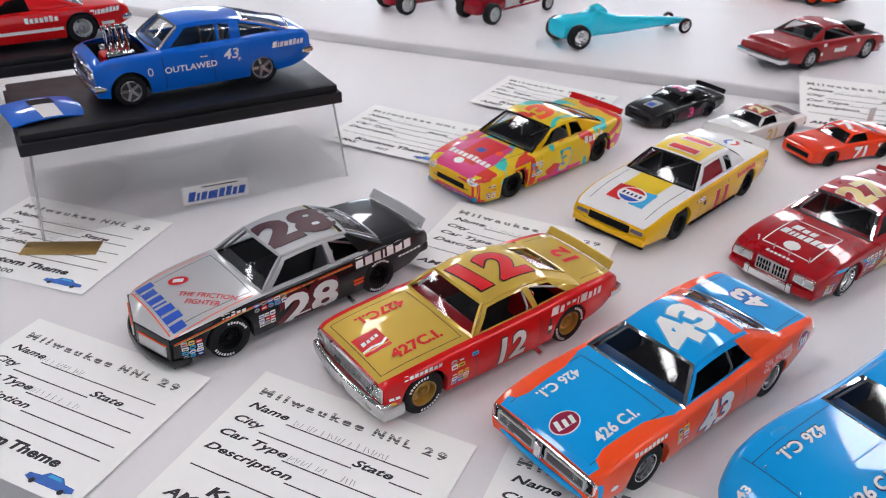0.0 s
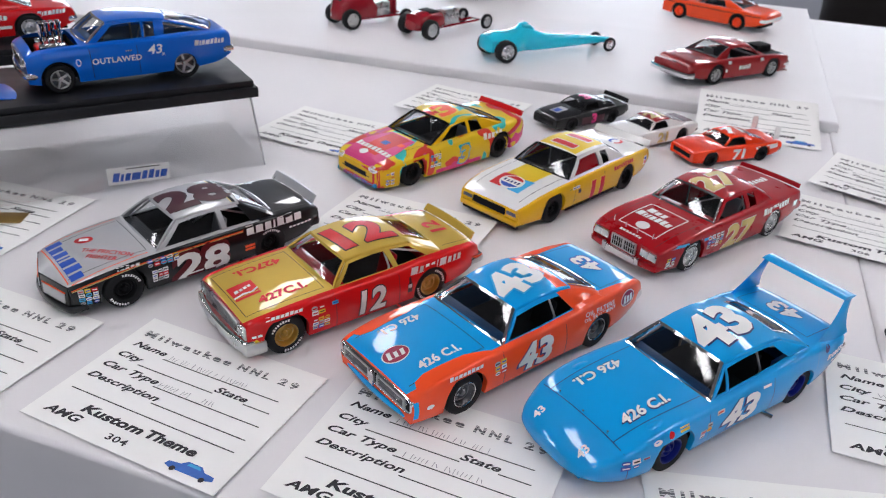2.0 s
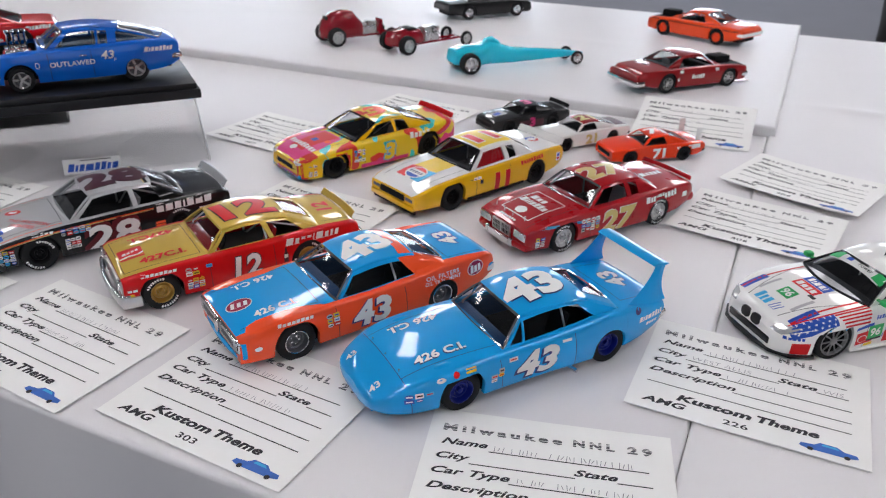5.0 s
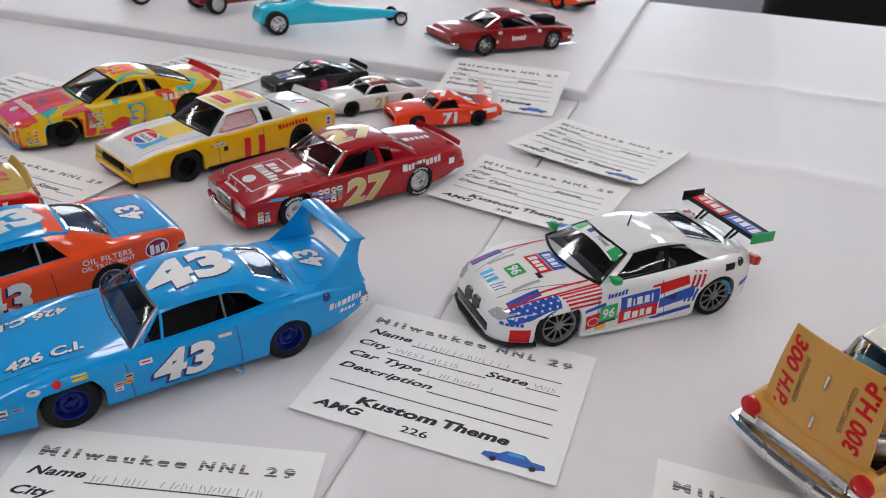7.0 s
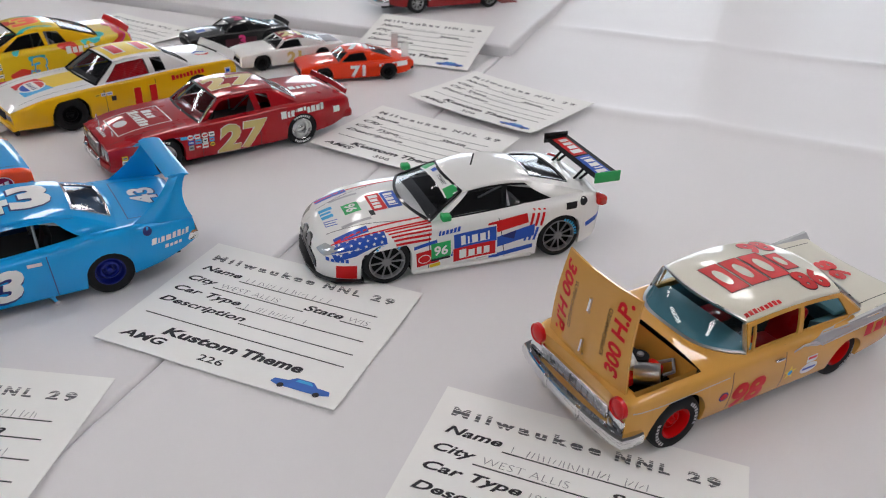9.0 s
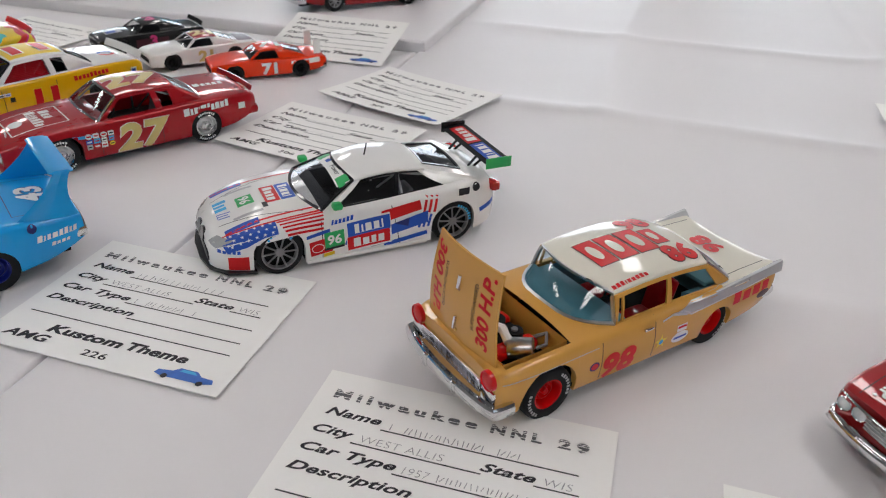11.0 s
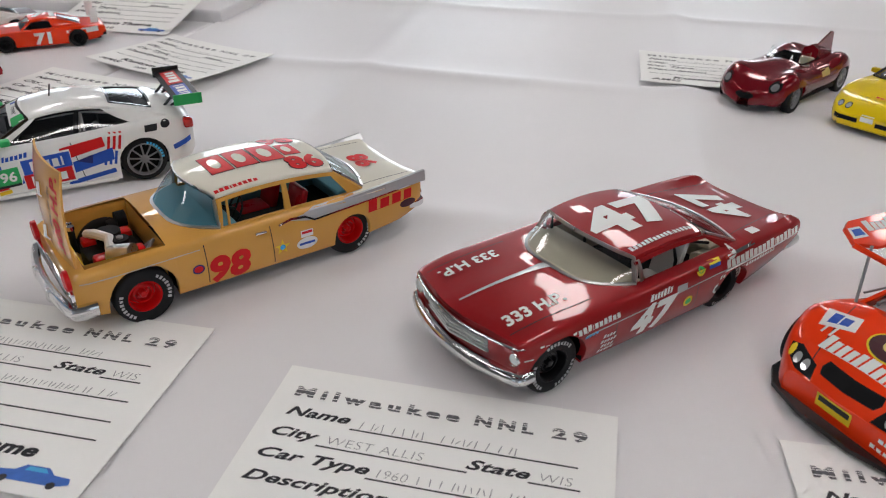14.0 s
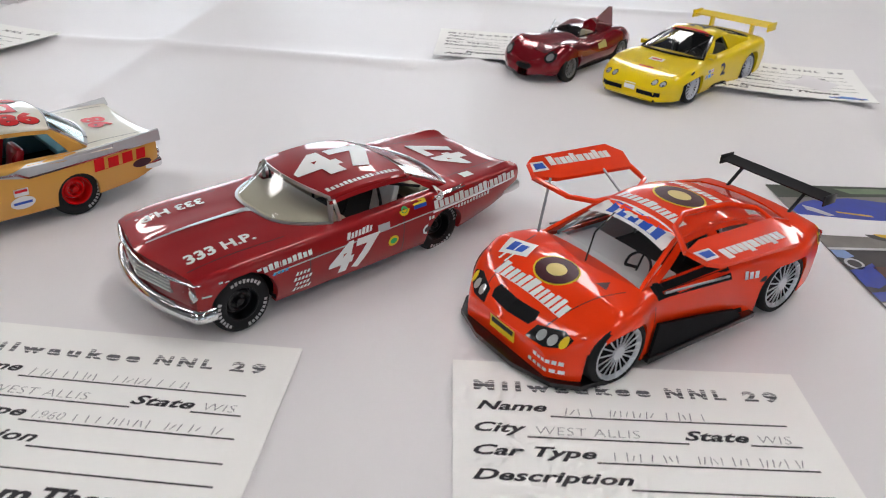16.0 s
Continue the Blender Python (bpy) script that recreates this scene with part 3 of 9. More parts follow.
    for s in (1, -1):
        first, last = wins[0], wins[-1]
        patch(((ax, 0), (first[0], 0), (first[3], 1), (bx, 1)), s, "front_pillar", p.get("apillar_mat", pillar_mat), nx=3)
        patch(((last[1], 0), (dx, 0), (cx, 1), (last[2], 1)), s, "rear_pillar", back_mat or pillar_mat)
        sail_bm = bmesh.new()
        grid(sail_bm, [[full_rw[i][16 if s > 0 else 0].lerp(sidept(dx + (cx - dx) * i / 8, i / 8, s), f) for f in (0, 0.5, 1.0)] for i in range(9)])
        car.part("sail_panel", sail_bm, back_mat or pillar_mat, skin=True)
        for w0, w1 in zip(wins, wins[1:]):
            patch(((w0[1], 0), (w1[0], 0), (w1[3], 1), (w0[2], 1)), s, "door_pillar", p.get("bpillar_mat", pillar_mat), nx=2)
        for wv in wins:
            q = lambda f, h: (wv[0] + (wv[3] - wv[0]) * h if f else wv[1] + (wv[2] - wv[1]) * h, h)
            patch((q(1, 0), q(0, 0), q(0, lo), q(1, lo)), s, "window_sill", p.get("sill_mat", pillar_mat), nh=1)
            patch((q(1, hi), q(0, hi), q(0, 1), q(1, 1)), s, "roof_rail", p.get("rail_mat", pillar_mat), nh=2)
            if side_glass:
                patch((q(1, lo), q(0, lo), q(0, hi), q(1, hi)), s, "side_window", g, thick=0, skin=False)
        if net:
            wv = wins[0]
            bm = bmesh.new()
            for k in range(9):
                h = lo + (hi - lo) * (k + 0.5) / 9
                a0, a1 = sidept(wv[0] + (wv[3] - wv[0]) * h - 1.5, h, s), sidept(wv[1] + (wv[2] - wv[1]) * h + 1, h, s)
                off = Vector((0, -s * 1.6 * MM, 0))
                tube(bm, [a0 + off, a1 + off], 0.7 * MM, 5)
            for k in range(7):
                t = (k + 0.5) / 7
                a0, a1 = sidept(wv[0] + (wv[1] - wv[0]) * t, lo, s), sidept(wv[3] + (wv[2] - wv[3]) * t, hi, s)
                off = Vector((0, -s * 1.9 * MM, 0))
                tube(bm, [a0 + off, a1 + off], 0.55 * MM, 5)
            car.part("window_net", bm, net)
    # cabin
    im = interior or CABIN
    sl = min(v for _, v in p["sill"]) + 3
    bm = bmesh.new()
    y = ya - 2.5
    behind = -p["wb"] / 2 + p.get("archr", p.get("arch", 15.5)) + 3
    slim = min(y - 1, p.get("trackr", p["track"]) - p.get("Wr", p.get("W", 10.5)) - 1.5)  # between the rear wheels
    floor_rows = []
    for x in [dx + 3, (dx + behind) / 2, behind - 0.5, behind, 0, (ax - 2) / 2, ax - 2] if dx + 3 < behind - 1 else np.linspace(dx + 3, ax - 2, 6):
        yl = slim if x < behind else y - 0.5
        zb = car.belt(x) - 1.5
        floor_rows.append([(x * MM, -y * MM, zb * MM), (x * MM, -yl * MM, (zb - 4) * MM), (x * MM, -yl * MM, sl * MM), (x * MM, yl * MM, sl * MM), (x * MM, yl * MM, (zb - 4) * MM), (x * MM, y * MM, zb * MM)])
    vs = grid(bm, floor_rows)
    bm.faces.new(vs[0])
    bm.faces.new(vs[-1])
    car.part("cabin_tub", bm, im, smooth=False)
    bm = bmesh.new()
    box(bm, (ax - 10) * MM, (ax + 1) * MM, -(ya - 2.5) * MM, (ya - 2.5) * MM, (az - 6) * MM, (az - 1.2) * MM, 1.2 * MM)
    car.part("dashboard", bm, im)
    bm = bmesh.new()
    box(bm, (dx + 1) * MM, (dx + 14) * MM, -(yd - 4) * MM, (yd - 4) * MM, (dz - 4) * MM, (dz - 1.5) * MM, 0.8 * MM)
    car.part("parcel_shelf", bm, im)
    xm = (ax + dx) / 2 + p.get("seat_shift", 4)
    for s in seats:
        bm = bmesh.new()
        yc = s * ya * 0.48
        box(bm, (xm - 8) * MM, (xm + 10) * MM, (yc - 8) * MM, (yc + 8) * MM, (sl + 2) * MM, (sl + 8) * MM, 2 * MM)
        box(bm, -2.2 * MM, 2.2 * MM, -8 * MM, 8 * MM, 0, 24 * MM, 2 * MM, pose((xm - 9) * MM, yc * MM, (sl + 4) * MM, 0, -14, 0))
        car.part("seat", bm, seat_mat or GREY)
    bm = bmesh.new()
    n = 20
    wc = Matrix.Translation(((ax - 15) * MM, ya * 0.48 * MM, (az - 1) * MM)) @ Matrix.Rotation(radians(65), 4, "Y")
    tube(bm, [wc @ Vector((6.5 * MM * math.cos(2 * math.pi * k / n), 6.5 * MM * math.sin(2 * math.pi * k / n), 0)) for k in range(n + 1)], 0.6 * MM, 6, caps=False)
    tube(bm, [wc @ Vector((-6 * MM, 0, 0)), wc @ Vector((6 * MM, 0, 0))], 0.5 * MM, 5)
    tube(bm, [wc @ Vector((0, 0, 0)), wc @ Vector((0, 0, 9 * MM))], 0.7 * MM, 5)
    car.part("steering_wheel", bm, BLACK)
    if cage:
        cm = cage if not isinstance(cage, bool) else STEEL
        for s in (1, -1):
            bm = bmesh.new()
            yy = yr - 2.5
            pts = [((ax - 8), s * (ya - 4), sl), ((ax - 6), s * (ya - 4), az), (bx - 1, s * yy, bz - 2.6), ((bx + cx) / 2 - 6, s * yy, (bz + cz) / 2 - 1.2), (dx + 12, s * (yd - 7), dz - 1)]
            tube(bm, [Vector(q) * MM for q in pts], 0.8 * MM, 6)
            car.part("roll_cage_rail", bm, cm)
        bm = bmesh.new()
        xh = (bx + cx) / 2 - 6
        pts = [(xh, -(ya - 4), sl), (xh, -(ya - 4), az), (xh, -(yr - 3), (bz + cz) / 2 - 1.4), (xh, yr - 3, (bz + cz) / 2 - 1.4), (xh, ya - 4, az), (xh, ya - 4, sl)]
        tube(bm, [Vector(q) * MM for q in pts], 0.8 * MM, 6)
        tube(bm, [Vector((xh, -(ya - 4), sl + 3)) * MM, Vector((xh, yr - 4, (bz + cz) / 2 - 2)) * MM], 0.7 * MM, 6)
        car.part("roll_cage_hoop", bm, cm)


def bumper(car, end, x, hw, z, h, d=2.4, bow=4.0, wrap=9.0, mat=None, name="bumper"):
    """A rounded bar across the front or rear, wrapped round the corners."""
    s = 1 if end == "front" else -1
    z, h = z * car.zs, h * car.zs
    pts = []
    for k in range(25):
        u = -1 + 2 * k / 24
        pts.append(((x + s * bow * (1 - abs(u) ** 2.2)) * MM, hw * u * MM, z * MM))
    pts = [((x - s * wrap) * MM, -(hw + 0.6) * MM, z * MM), ((x - s * wrap * 0.35) * MM, -(hw + 0.5) * MM, z * MM)] + pts + [((x - s * wrap * 0.35) * MM, (hw + 0.5) * MM, z * MM), ((x - s * wrap) * MM, (hw + 0.6) * MM, z * MM)]
    a, b = d / 2 * MM, h / 2 * MM
    sec = [(-a, -b * 0.7), (-a * 0.6, -b), (a * 0.5, -b), (a, -b * 0.55), (a * 1.15, 0), (a, b * 0.55), (a * 0.5, b), (-a * 0.6, b), (-a, b * 0.7)]
    bm = bmesh.new()
    if s < 0:
        sec = [(-q, r) for q, r in sec][::-1]
    sweep(bm, pts, sec)
    return car.part(name, bm, mat or CHROME, angle=50)


def panel(car, name, end, y0, y1, z0, z1, x, depth, mat, bevel=0.5, rake=0.0, label="", yaw=0.0):
    """A shallow block on the nose or tail."""
    s = 1 if end == "front" else -1
    z0, z1 = z0 * car.zs, z1 * car.zs
    bm = boxed(-depth / 2 * MM, depth / 2 * MM, (y0 - y1) / 2 * MM, (y1 - y0) / 2 * MM, (z0 - z1) / 2 * MM, (z1 - z0) / 2 * MM, bevel * MM, pose(x * MM, (y0 + y1) / 2 * MM, (z0 + z1) / 2 * MM, 0, -s * rake, yaw))
    return car.part(name, bm, mat, label=label)


def grille(car, end, y0, y1, z0, z1, x, bars=6, frame_mat=None, back=None, posts=0, name="grille"):
    s = 1 if end == "front" else -1
    z0, z1 = z0 * car.zs, z1 * car.zs
    car.part(name + "_opening", boxed((x - 0.8) * MM, (x + 0.8) * MM, y0 * MM, y1 * MM, z0 * MM, z1 * MM, 0.3 * MM), back or BLACK)
    bm = bmesh.new()
    fx0, fx1 = (x - 0.6) * MM, (x + s * 1.3) * MM
    fx0, fx1 = min(fx0, fx1), max(fx0, fx1)
    for a in (z0, z1):
        box(bm, fx0, fx1, (y0 - 0.4) * MM, (y1 + 0.4) * MM, (a - 0.45) * MM, (a + 0.45) * MM, 0.2 * MM)
    for a in (y0, y1):
        box(bm, fx0, fx1, (a - 0.45) * MM, (a + 0.45) * MM, z0 * MM, z1 * MM, 0.2 * MM)
    car.part(name + "_frame", bm, frame_mat or CHROME)
    for k in range(bars):
        z = z0 + (z1 - z0) * (k + 1) / (bars + 1)
        car.part(name + "_bar", boxed((x - 0.4) * MM, (x + s * 1.05) * MM, y0 * MM, y1 * MM, (z - 0.2) * MM, (z + 0.2) * MM) if s > 0 else boxed((x - 1.05) * MM, (x + 0.4) * MM, y0 * MM, y1 * MM, (z - 0.2) * MM, (z + 0.2) * MM), frame_mat or CHROME, smooth=False)
    for k in range(posts):
        y = y0 + (y1 - y0) * (k + 1) / (posts + 1)
        car.part(name + "_post", boxed((x - 0.4) * MM, (x + s * 1.1) * MM, (y - 0.25) * MM, (y + 0.25) * MM, z0 * MM, z1 * MM) if s > 0 else boxed((x - 1.1) * MM, (x + 0.4) * MM, (y - 0.25) * MM, (y + 0.25) * MM, z0 * MM, z1 * MM), frame_mat or CHROME, smooth=False)


def round_lamp(car, x, y, z, r, rim=None, lens=None, name="headlight", tilt=0.0, depth=1.6):
    z, r = z * car.zs, r * car.zs
    m = pose(x * MM, y * MM, z * MM, 0, tilt, 0)
    bm = bmesh.new()
    lathe(bm, [(-depth * MM, r * 1.02 * MM), (0.3 * MM, r * 1.0 * MM), (0.6 * MM, r * 0.93 * MM), (0.3 * MM, r * 0.85 * MM), (-0.1 * MM, r * 0.84 * MM)], 20, "x")
    bmesh.ops.transform(bm, matrix=m, verts=bm.verts)
    lamp = car.part(name, bm, rim or CHROME)
    bm = bmesh.new()
    lathe(bm, [(-0.1 * MM, r * 0.86 * MM), (0.4 * MM, r * 0.6 * MM), (0.65 * MM, r * 0.3 * MM), (0.7 * MM, 0.00002)], 20, "x")
    bmesh.ops.transform(bm, matrix=m, verts=bm.verts)
    car.part("lens", bm, lens or material_cache("headlight_lens"), parent=lamp)


CACHE = {}


def material_cache(name):
    if name not in CACHE:
        CACHE[name] = material(name, (0.7, 0.72, 0.72), 0.08, 0.4, coat=1, vary=0.1, scale=900)
    return CACHE[name]


def spoiler(car, x, hw, z, h, lean=25, mat=None, name="spoiler", thick=1.0, bow=2.0):
    """A lip across the tail."""
    z *= car.zs
    rows = []
    for k in range(17):
        u = -1 + 2 * k / 16
        bx = x - bow * (1 - u * u)
        dx, dz = -h * math.sin(radians(lean)), h * math.cos(radians(lean))
        rows.append([Vector(q) * MM for q in ((bx, hw * u, z - 1), (bx + dx, hw * u * 0.985, z + dz), (bx + dx - thick, hw * u * 0.985, z + dz - 0.2), (bx - thick, hw * u, z - 1))])
    bm = bmesh.new()
    vs = grid(bm, rows, close=True)
    bm.faces.new(vs[0][::-1])
    bm.faces.new(vs[-1])
    return car.part(name, bm, mat, skin=True)


def seams(car, lines, mat=None):
    """Narrow shut lines of doors, bonnet and boot: (view, a0, b0, a1, b1)."""
    for view, a0, b0, a1, b1 in lines:
        right, up, way = VIEWS[view]
        if view in ("left", "right"):
            d = Vector((a1 - a0, 0, b1 - b0))
        else:
            d = Vector((a1 - a0, b1 - b0, 0))
        ln = d.length
        rot = math.degrees(math.atan2(d.dot(up), d.dot(right)))
        car.decal("shut_line", bar(ln * MM, 0.45 * MM), mat or D_BLACK, view, (a0 + a1) / 2, (b0 + b1) / 2, rot, layer=0)


def pinstripe(car, x0, x1, drop, w, mat, layer=1):
    """A thin line along both flanks, a little below the shoulder."""
    for view, sg in (("left", -1), ("right", 1)):
        xs = np.linspace(x0, x1, 24)
        up = [(sg * x * MM, (car.belt(x) - drop) * MM) for x in xs]
        car.decal("pinstripe", flat(up + [(a, b - w * MM) for a, b in up[::-1]]), mat, view, 0, 0, layer=layer, step=3.0)


def numbers(car, s, h, view, a, b, fill, outline=None, bold=0.02, width=1.0, rot=0.0, shear=0.0, grow=0.045, shift=(0, 0), name="number_decal"):
    if outline:
        car.decal(name, moved(text(s, h * MM, bold + grow, shear, width, 1.0 + 0.9 * bold), shift[0] * MM, shift[1] * MM), outline, view, a, b, rot, layer=1)
    car.decal(name, text(s, h * MM, bold, shear, width, 1.0 + 0.9 * bold), fill, view, a, b, rot, layer=3)


def sponsor_strip(car, x, z, cols, rows, w, h, seed, view="left", slope=0.0):
    """A block of small contingency stickers, none of them spelt out."""
    rng = random.Random(seed)
    mats = [D_WHITE, D_WHITE, D_RED, D_YELLOW, D_BLUE, D_WHITE, D_SKY, D_GREY]
    for r in range(rows):
        for c in range(cols):
            if rng.random() < 0.12:
                continue
            ww, hh = w * rng.uniform(0.7, 0.98), h * rng.uniform(0.68, 0.95)
            m = rng.choice(mats)
            a, b = x - c * w + rng.uniform(-0.2, 0.2), z - r * h - slope * c
            car.decal("sticker", bar(ww * MM, hh * MM) if rng.random() < 0.75 else oval(ww * MM, hh * MM, 16), m, view, a, b, layer=1)
            ink = rng.choice([D_RED, D_BLACK, D_BLUE]) if m in (D_WHITE, D_YELLOW, D_GREY, D_SKY) else D_WHITE
            car.decal("sticker_print", bar(ww * 0.7 * MM, hh * 0.3 * MM), ink, view, a, b, layer=2)


def car_pose(front, rear, track, z=TOP, side=1, k=1.0):
    """Stand a car by the places of its front and rear hubs on the side that is seen (side 1: its left)."""
    f, r = Vector((*front, 0)), Vector((*rear, 0))
    d = (f - r).normalized()
    left = Vector((-d.y, d.x, 0))
    c = (f + r) / 2 - left * side * track * MM * k
    return Matrix.Translation((c.x, c.y, z)) @ Matrix.Rotation(math.atan2(d.y, d.x), 4, "Z") @ Matrix.Diagonal((k, k, k, 1))


# ---- room ----
ANGLE = -15.0
E1, E2 = Vector((math.cos(radians(ANGLE)), math.sin(radians(ANGLE)), 0)), Vector((-math.sin(radians(ANGLE)), math.cos(radians(ANGLE)), 0))


def uv(u, v, z=0.0):
    """A place given along the tables' edges."""
    return E1 * u + E2 * v + Vector((0, 0, z))


CARPET = material("grey_carpet", (0.17, 0.165, 0.18), 0.9, vary=0.15, scale=3, bump=0.4, bump_scale=300)
WALL = material("wall_paint", (0.30, 0.29, 0.28), 0.8, vary=0.03, scale=2, bump=0.05)
CEIL = material("ceiling_board", (0.22, 0.22, 0.22), 0.9, vary=0.04, scale=5, bump=0.2, bump_scale=120)
X0, X1, Y0, Y1, HIGH = -6.0, 8.0, -5.0, 8.5, 3.1
tagged(mesh_object("floor", boxed(X0, X1, Y0, Y1, -0.1, 0), CARPET, smooth=False), "grey carpeted hall floor", "floor", kind="structure")
tagged(mesh_object("ceiling", boxed(X0, X1, Y0, Y1, HIGH, HIGH + 0.1), CEIL, smooth=False), "dark suspended hall ceiling", "ceiling", kind="structure")
tagged(mesh_object("wall_west", boxed(X0 - 0.15, X0, Y0 - 0.15, Y1 + 0.15, 0, HIGH), WALL, smooth=False), "plain grey painted hall wall", "wall", kind="structure")
tagged(mesh_object("wall_east", boxed(X1, X1 + 0.15, Y0 - 0.15, Y1 + 0.15, 0, HIGH), WALL, smooth=False), "plain grey painted hall wall", "wall", kind="structure")

# tall windows out of view: the north row for daylight, the south row added as fill
def window_wall(name, y, way, spans, first, watts):
    """way: 1 where the wall lies beyond y, -1 where it lies before it."""
    lo, hi = min(y, y + way * 0.15), max(y, y + way * 0.15)
    bm = bmesh.new()
    edges = [X0] + [e for w in spans for e in w] + [X1]
    for a, b in zip(edges[0::2], edges[1::2]):
        box(bm, a, b, lo, hi, 0, HIGH)
    for a, b in spans:
        box(bm, a, b, lo, hi, 0, 0.85)
        box(bm, a, b, lo, hi, 2.75, HIGH)
    tagged(mesh_object(name, bm, WALL, smooth=False), "plain grey painted hall wall with unseen windows", "wall", kind="structure")
    mid = (lo + hi) / 2
    for i, (a, b) in enumerate(spans):
        bm = bmesh.new()
        for x in (a + 0.03, (a + b) / 2, b - 0.03):
            box(bm, x - 0.03, x + 0.03, mid - 0.04, mid + 0.04, 0.85, 2.75)
        for z in (0.88, 2.72):
            box(bm, a, b, mid - 0.042, mid + 0.042, z - 0.03, z + 0.03)
        w = tagged(mesh_object("window_%d" % (first + i), bm, WHITE, smooth=False), "unseen white framed hall window", "window", kind="structure")
        for c, d in ((a + 0.06, (a + b) / 2 - 0.03), ((a + b) / 2 + 0.03, b - 0.06)):
            pane_ob = part("pane", boxed(c, d, mid - 0.004, mid + 0.004, 0.91, 2.69), CLEAR, w, smooth=False)
            pane_ob.visible_shadow = False
        lamp = bpy.data.lights.new("window_light", "AREA")
        lamp.shape, lamp.size, lamp.size_y, lamp.energy, lamp.color = "RECTANGLE", b - a - 0.1, 1.8, watts, (0.84, 0.91, 1.0)
        ob = new("window_light", lamp)
        ob.matrix_basis = Matrix.Translation(((a + b) / 2, y + way * 0.14, 1.8)) @ pose(0, 0, 0, -90 * way, 0, 0)


CLEAR = glass("window_glass", (0.95, 0.96, 0.96))
window_wall("wall_north", Y1, 1, [(-4.6, -2.6), (-1.9, 0.1), (0.8, 2.8), (3.5, 5.5)], 1, NORTH_WATTS)
# the south windows are added, unseen, to brighten the cars' near sides
window_wall("wall_south", Y0, -1, [(-3.4, -1.2), (0.4, 2.6), (4.2, 6.4)], 5, SOUTH_FILL_WATTS)

# ceiling lights: long troffers
TUBE = lamp_material("lit_diffuser", (1.0, 0.965, 0.95), LAMP_STRENGTH)
for i in range(4):
    for j in range(4):
        x, y = -3.4 + 2.6 * i, -1.9 + 2.4 * j
        root = thing("ceiling_light", pose(x, y, HIGH), "long white ceiling light with lit diffuser", "ceiling light", "ceiling lights of the hall")
        bm = bmesh.new()
        for a, b, c, d in ((-0.17, -0.15, -0.62, 0.62), (0.15, 0.17, -0.62, 0.62), (-0.15, 0.15, -0.62, -0.6), (-0.15, 0.15, 0.6, 0.62)):
            box(bm, a, b, c, d, -0.05, 0)
        part("frame", bm, CEIL, root, smooth=False)
        part("diffuser", boxed(-0.15, 0.15, -0.6, 0.6, -0.045, -0.03), TUBE, root, smooth=False)


# ---- tables and cloths ----
def table(u0, u1, v0, v1, z, label):
    root = thing("folding_table", Matrix.Translation(uv((u0 + u1) / 2, (v0 + v1) / 2)) @ Matrix.Rotation(radians(ANGLE), 4, "Z"), label, "table", "display tables")
    a, b = (u1 - u0) / 2 - 0.006, (v1 - v0) / 2 - 0.006
    part("tabletop", boxed(-a, a, -b, b, z - 0.032, z - 0.006, 0.004), GREY, root)
    for sx in (-1, 1):
        for sy in (-1, 1):
            x, y = sx * (a - 0.2), sy * (b - 0.06)
            part("leg", tube(bmesh.new(), [(x, y, 0), (x, y, z - 0.032)], 0.013, 10), STEEL, root)
    return root


def cloth(u0, u1, v0, v1, z, label, creases=(), drop=(0.5, 0.5, 0.5, 0.5), seed=0.0, step=0.014):
    """A cloth laid over a table: a fine sheet with rounded edges that hangs down at the sides (drop: u0, u1, v0, v1)."""
    r = 0.0035

    def axis(a, b, da, db):
        inner = np.linspace(a + r, b - r, max(2, int((b - a) / step)))
        pts = [(t, 0.0, 0.0) for t in inner]
        arc = [(r * math.sin(q), r * (1 - math.cos(q))) for q in np.linspace(0.26, math.pi / 2, 6)]
        low = [(a + r - x, y, 0.0) for x, y in arc] + [(a, r + t, t) for t in np.linspace(0.01, da, max(2, int(da / 0.05)))]
        high = [(b - r + x, y, 0.0) for x, y in arc] + [(b, r + t, t) for t in np.linspace(0.01, db, max(2, int(db / 0.05)))]
        return low[::-1] + pts + high

    us, vs = axis(u0, u1, drop[0], drop[1]), axis(v0, v1, drop[2], drop[3])
    rows = []
    for v, dv, hv in vs:
        row = []
        for u, du, hu in us:
            h = -max(du, dv)
            fall = max(hu, hv)
            n = noise.noise(Vector((u * 5, v * 5, seed))) * 0.0006 + noise.noise(Vector((u * 16, v * 16, seed + 5))) * 0.0003
            for kind, at, lo, hi, amp in creases:
                t, along = (u, v) if kind == "u" else (v, u)
                if lo < along < hi:
                    fade = min(1, (along - lo) / 0.08, (hi - along) / 0.08)
                    t += 0.004 * math.sin(along * 9 + at * 7)
                    n += fade * amp * (0.6 * math.exp(-((t - at) / 0.012) ** 2) + 0.5 * math.exp(-((t - at) / 0.035) ** 2))
            if du == 0 and dv == 0:
                h += n
            wave = 0.012 * min(1, fall / 0.12)
            pu = u + (wave * math.sin(v * 34 + seed) * (1 if u > (u0 + u1) / 2 else -1) if hu else 0)
            pv = v + (wave * math.sin(u * 34 + seed) * (1 if v > (v0 + v1) / 2 else -1) if hv else 0)
            row.append(uv(pu, pv, z + h))
        rows.append(row)
    bm = bmesh.new()
    grid(bm, rows)
    return tagged(mesh_object("tablecloth", bm, CLOTH, angle=80), label, "tablecloth", "tablecloths")


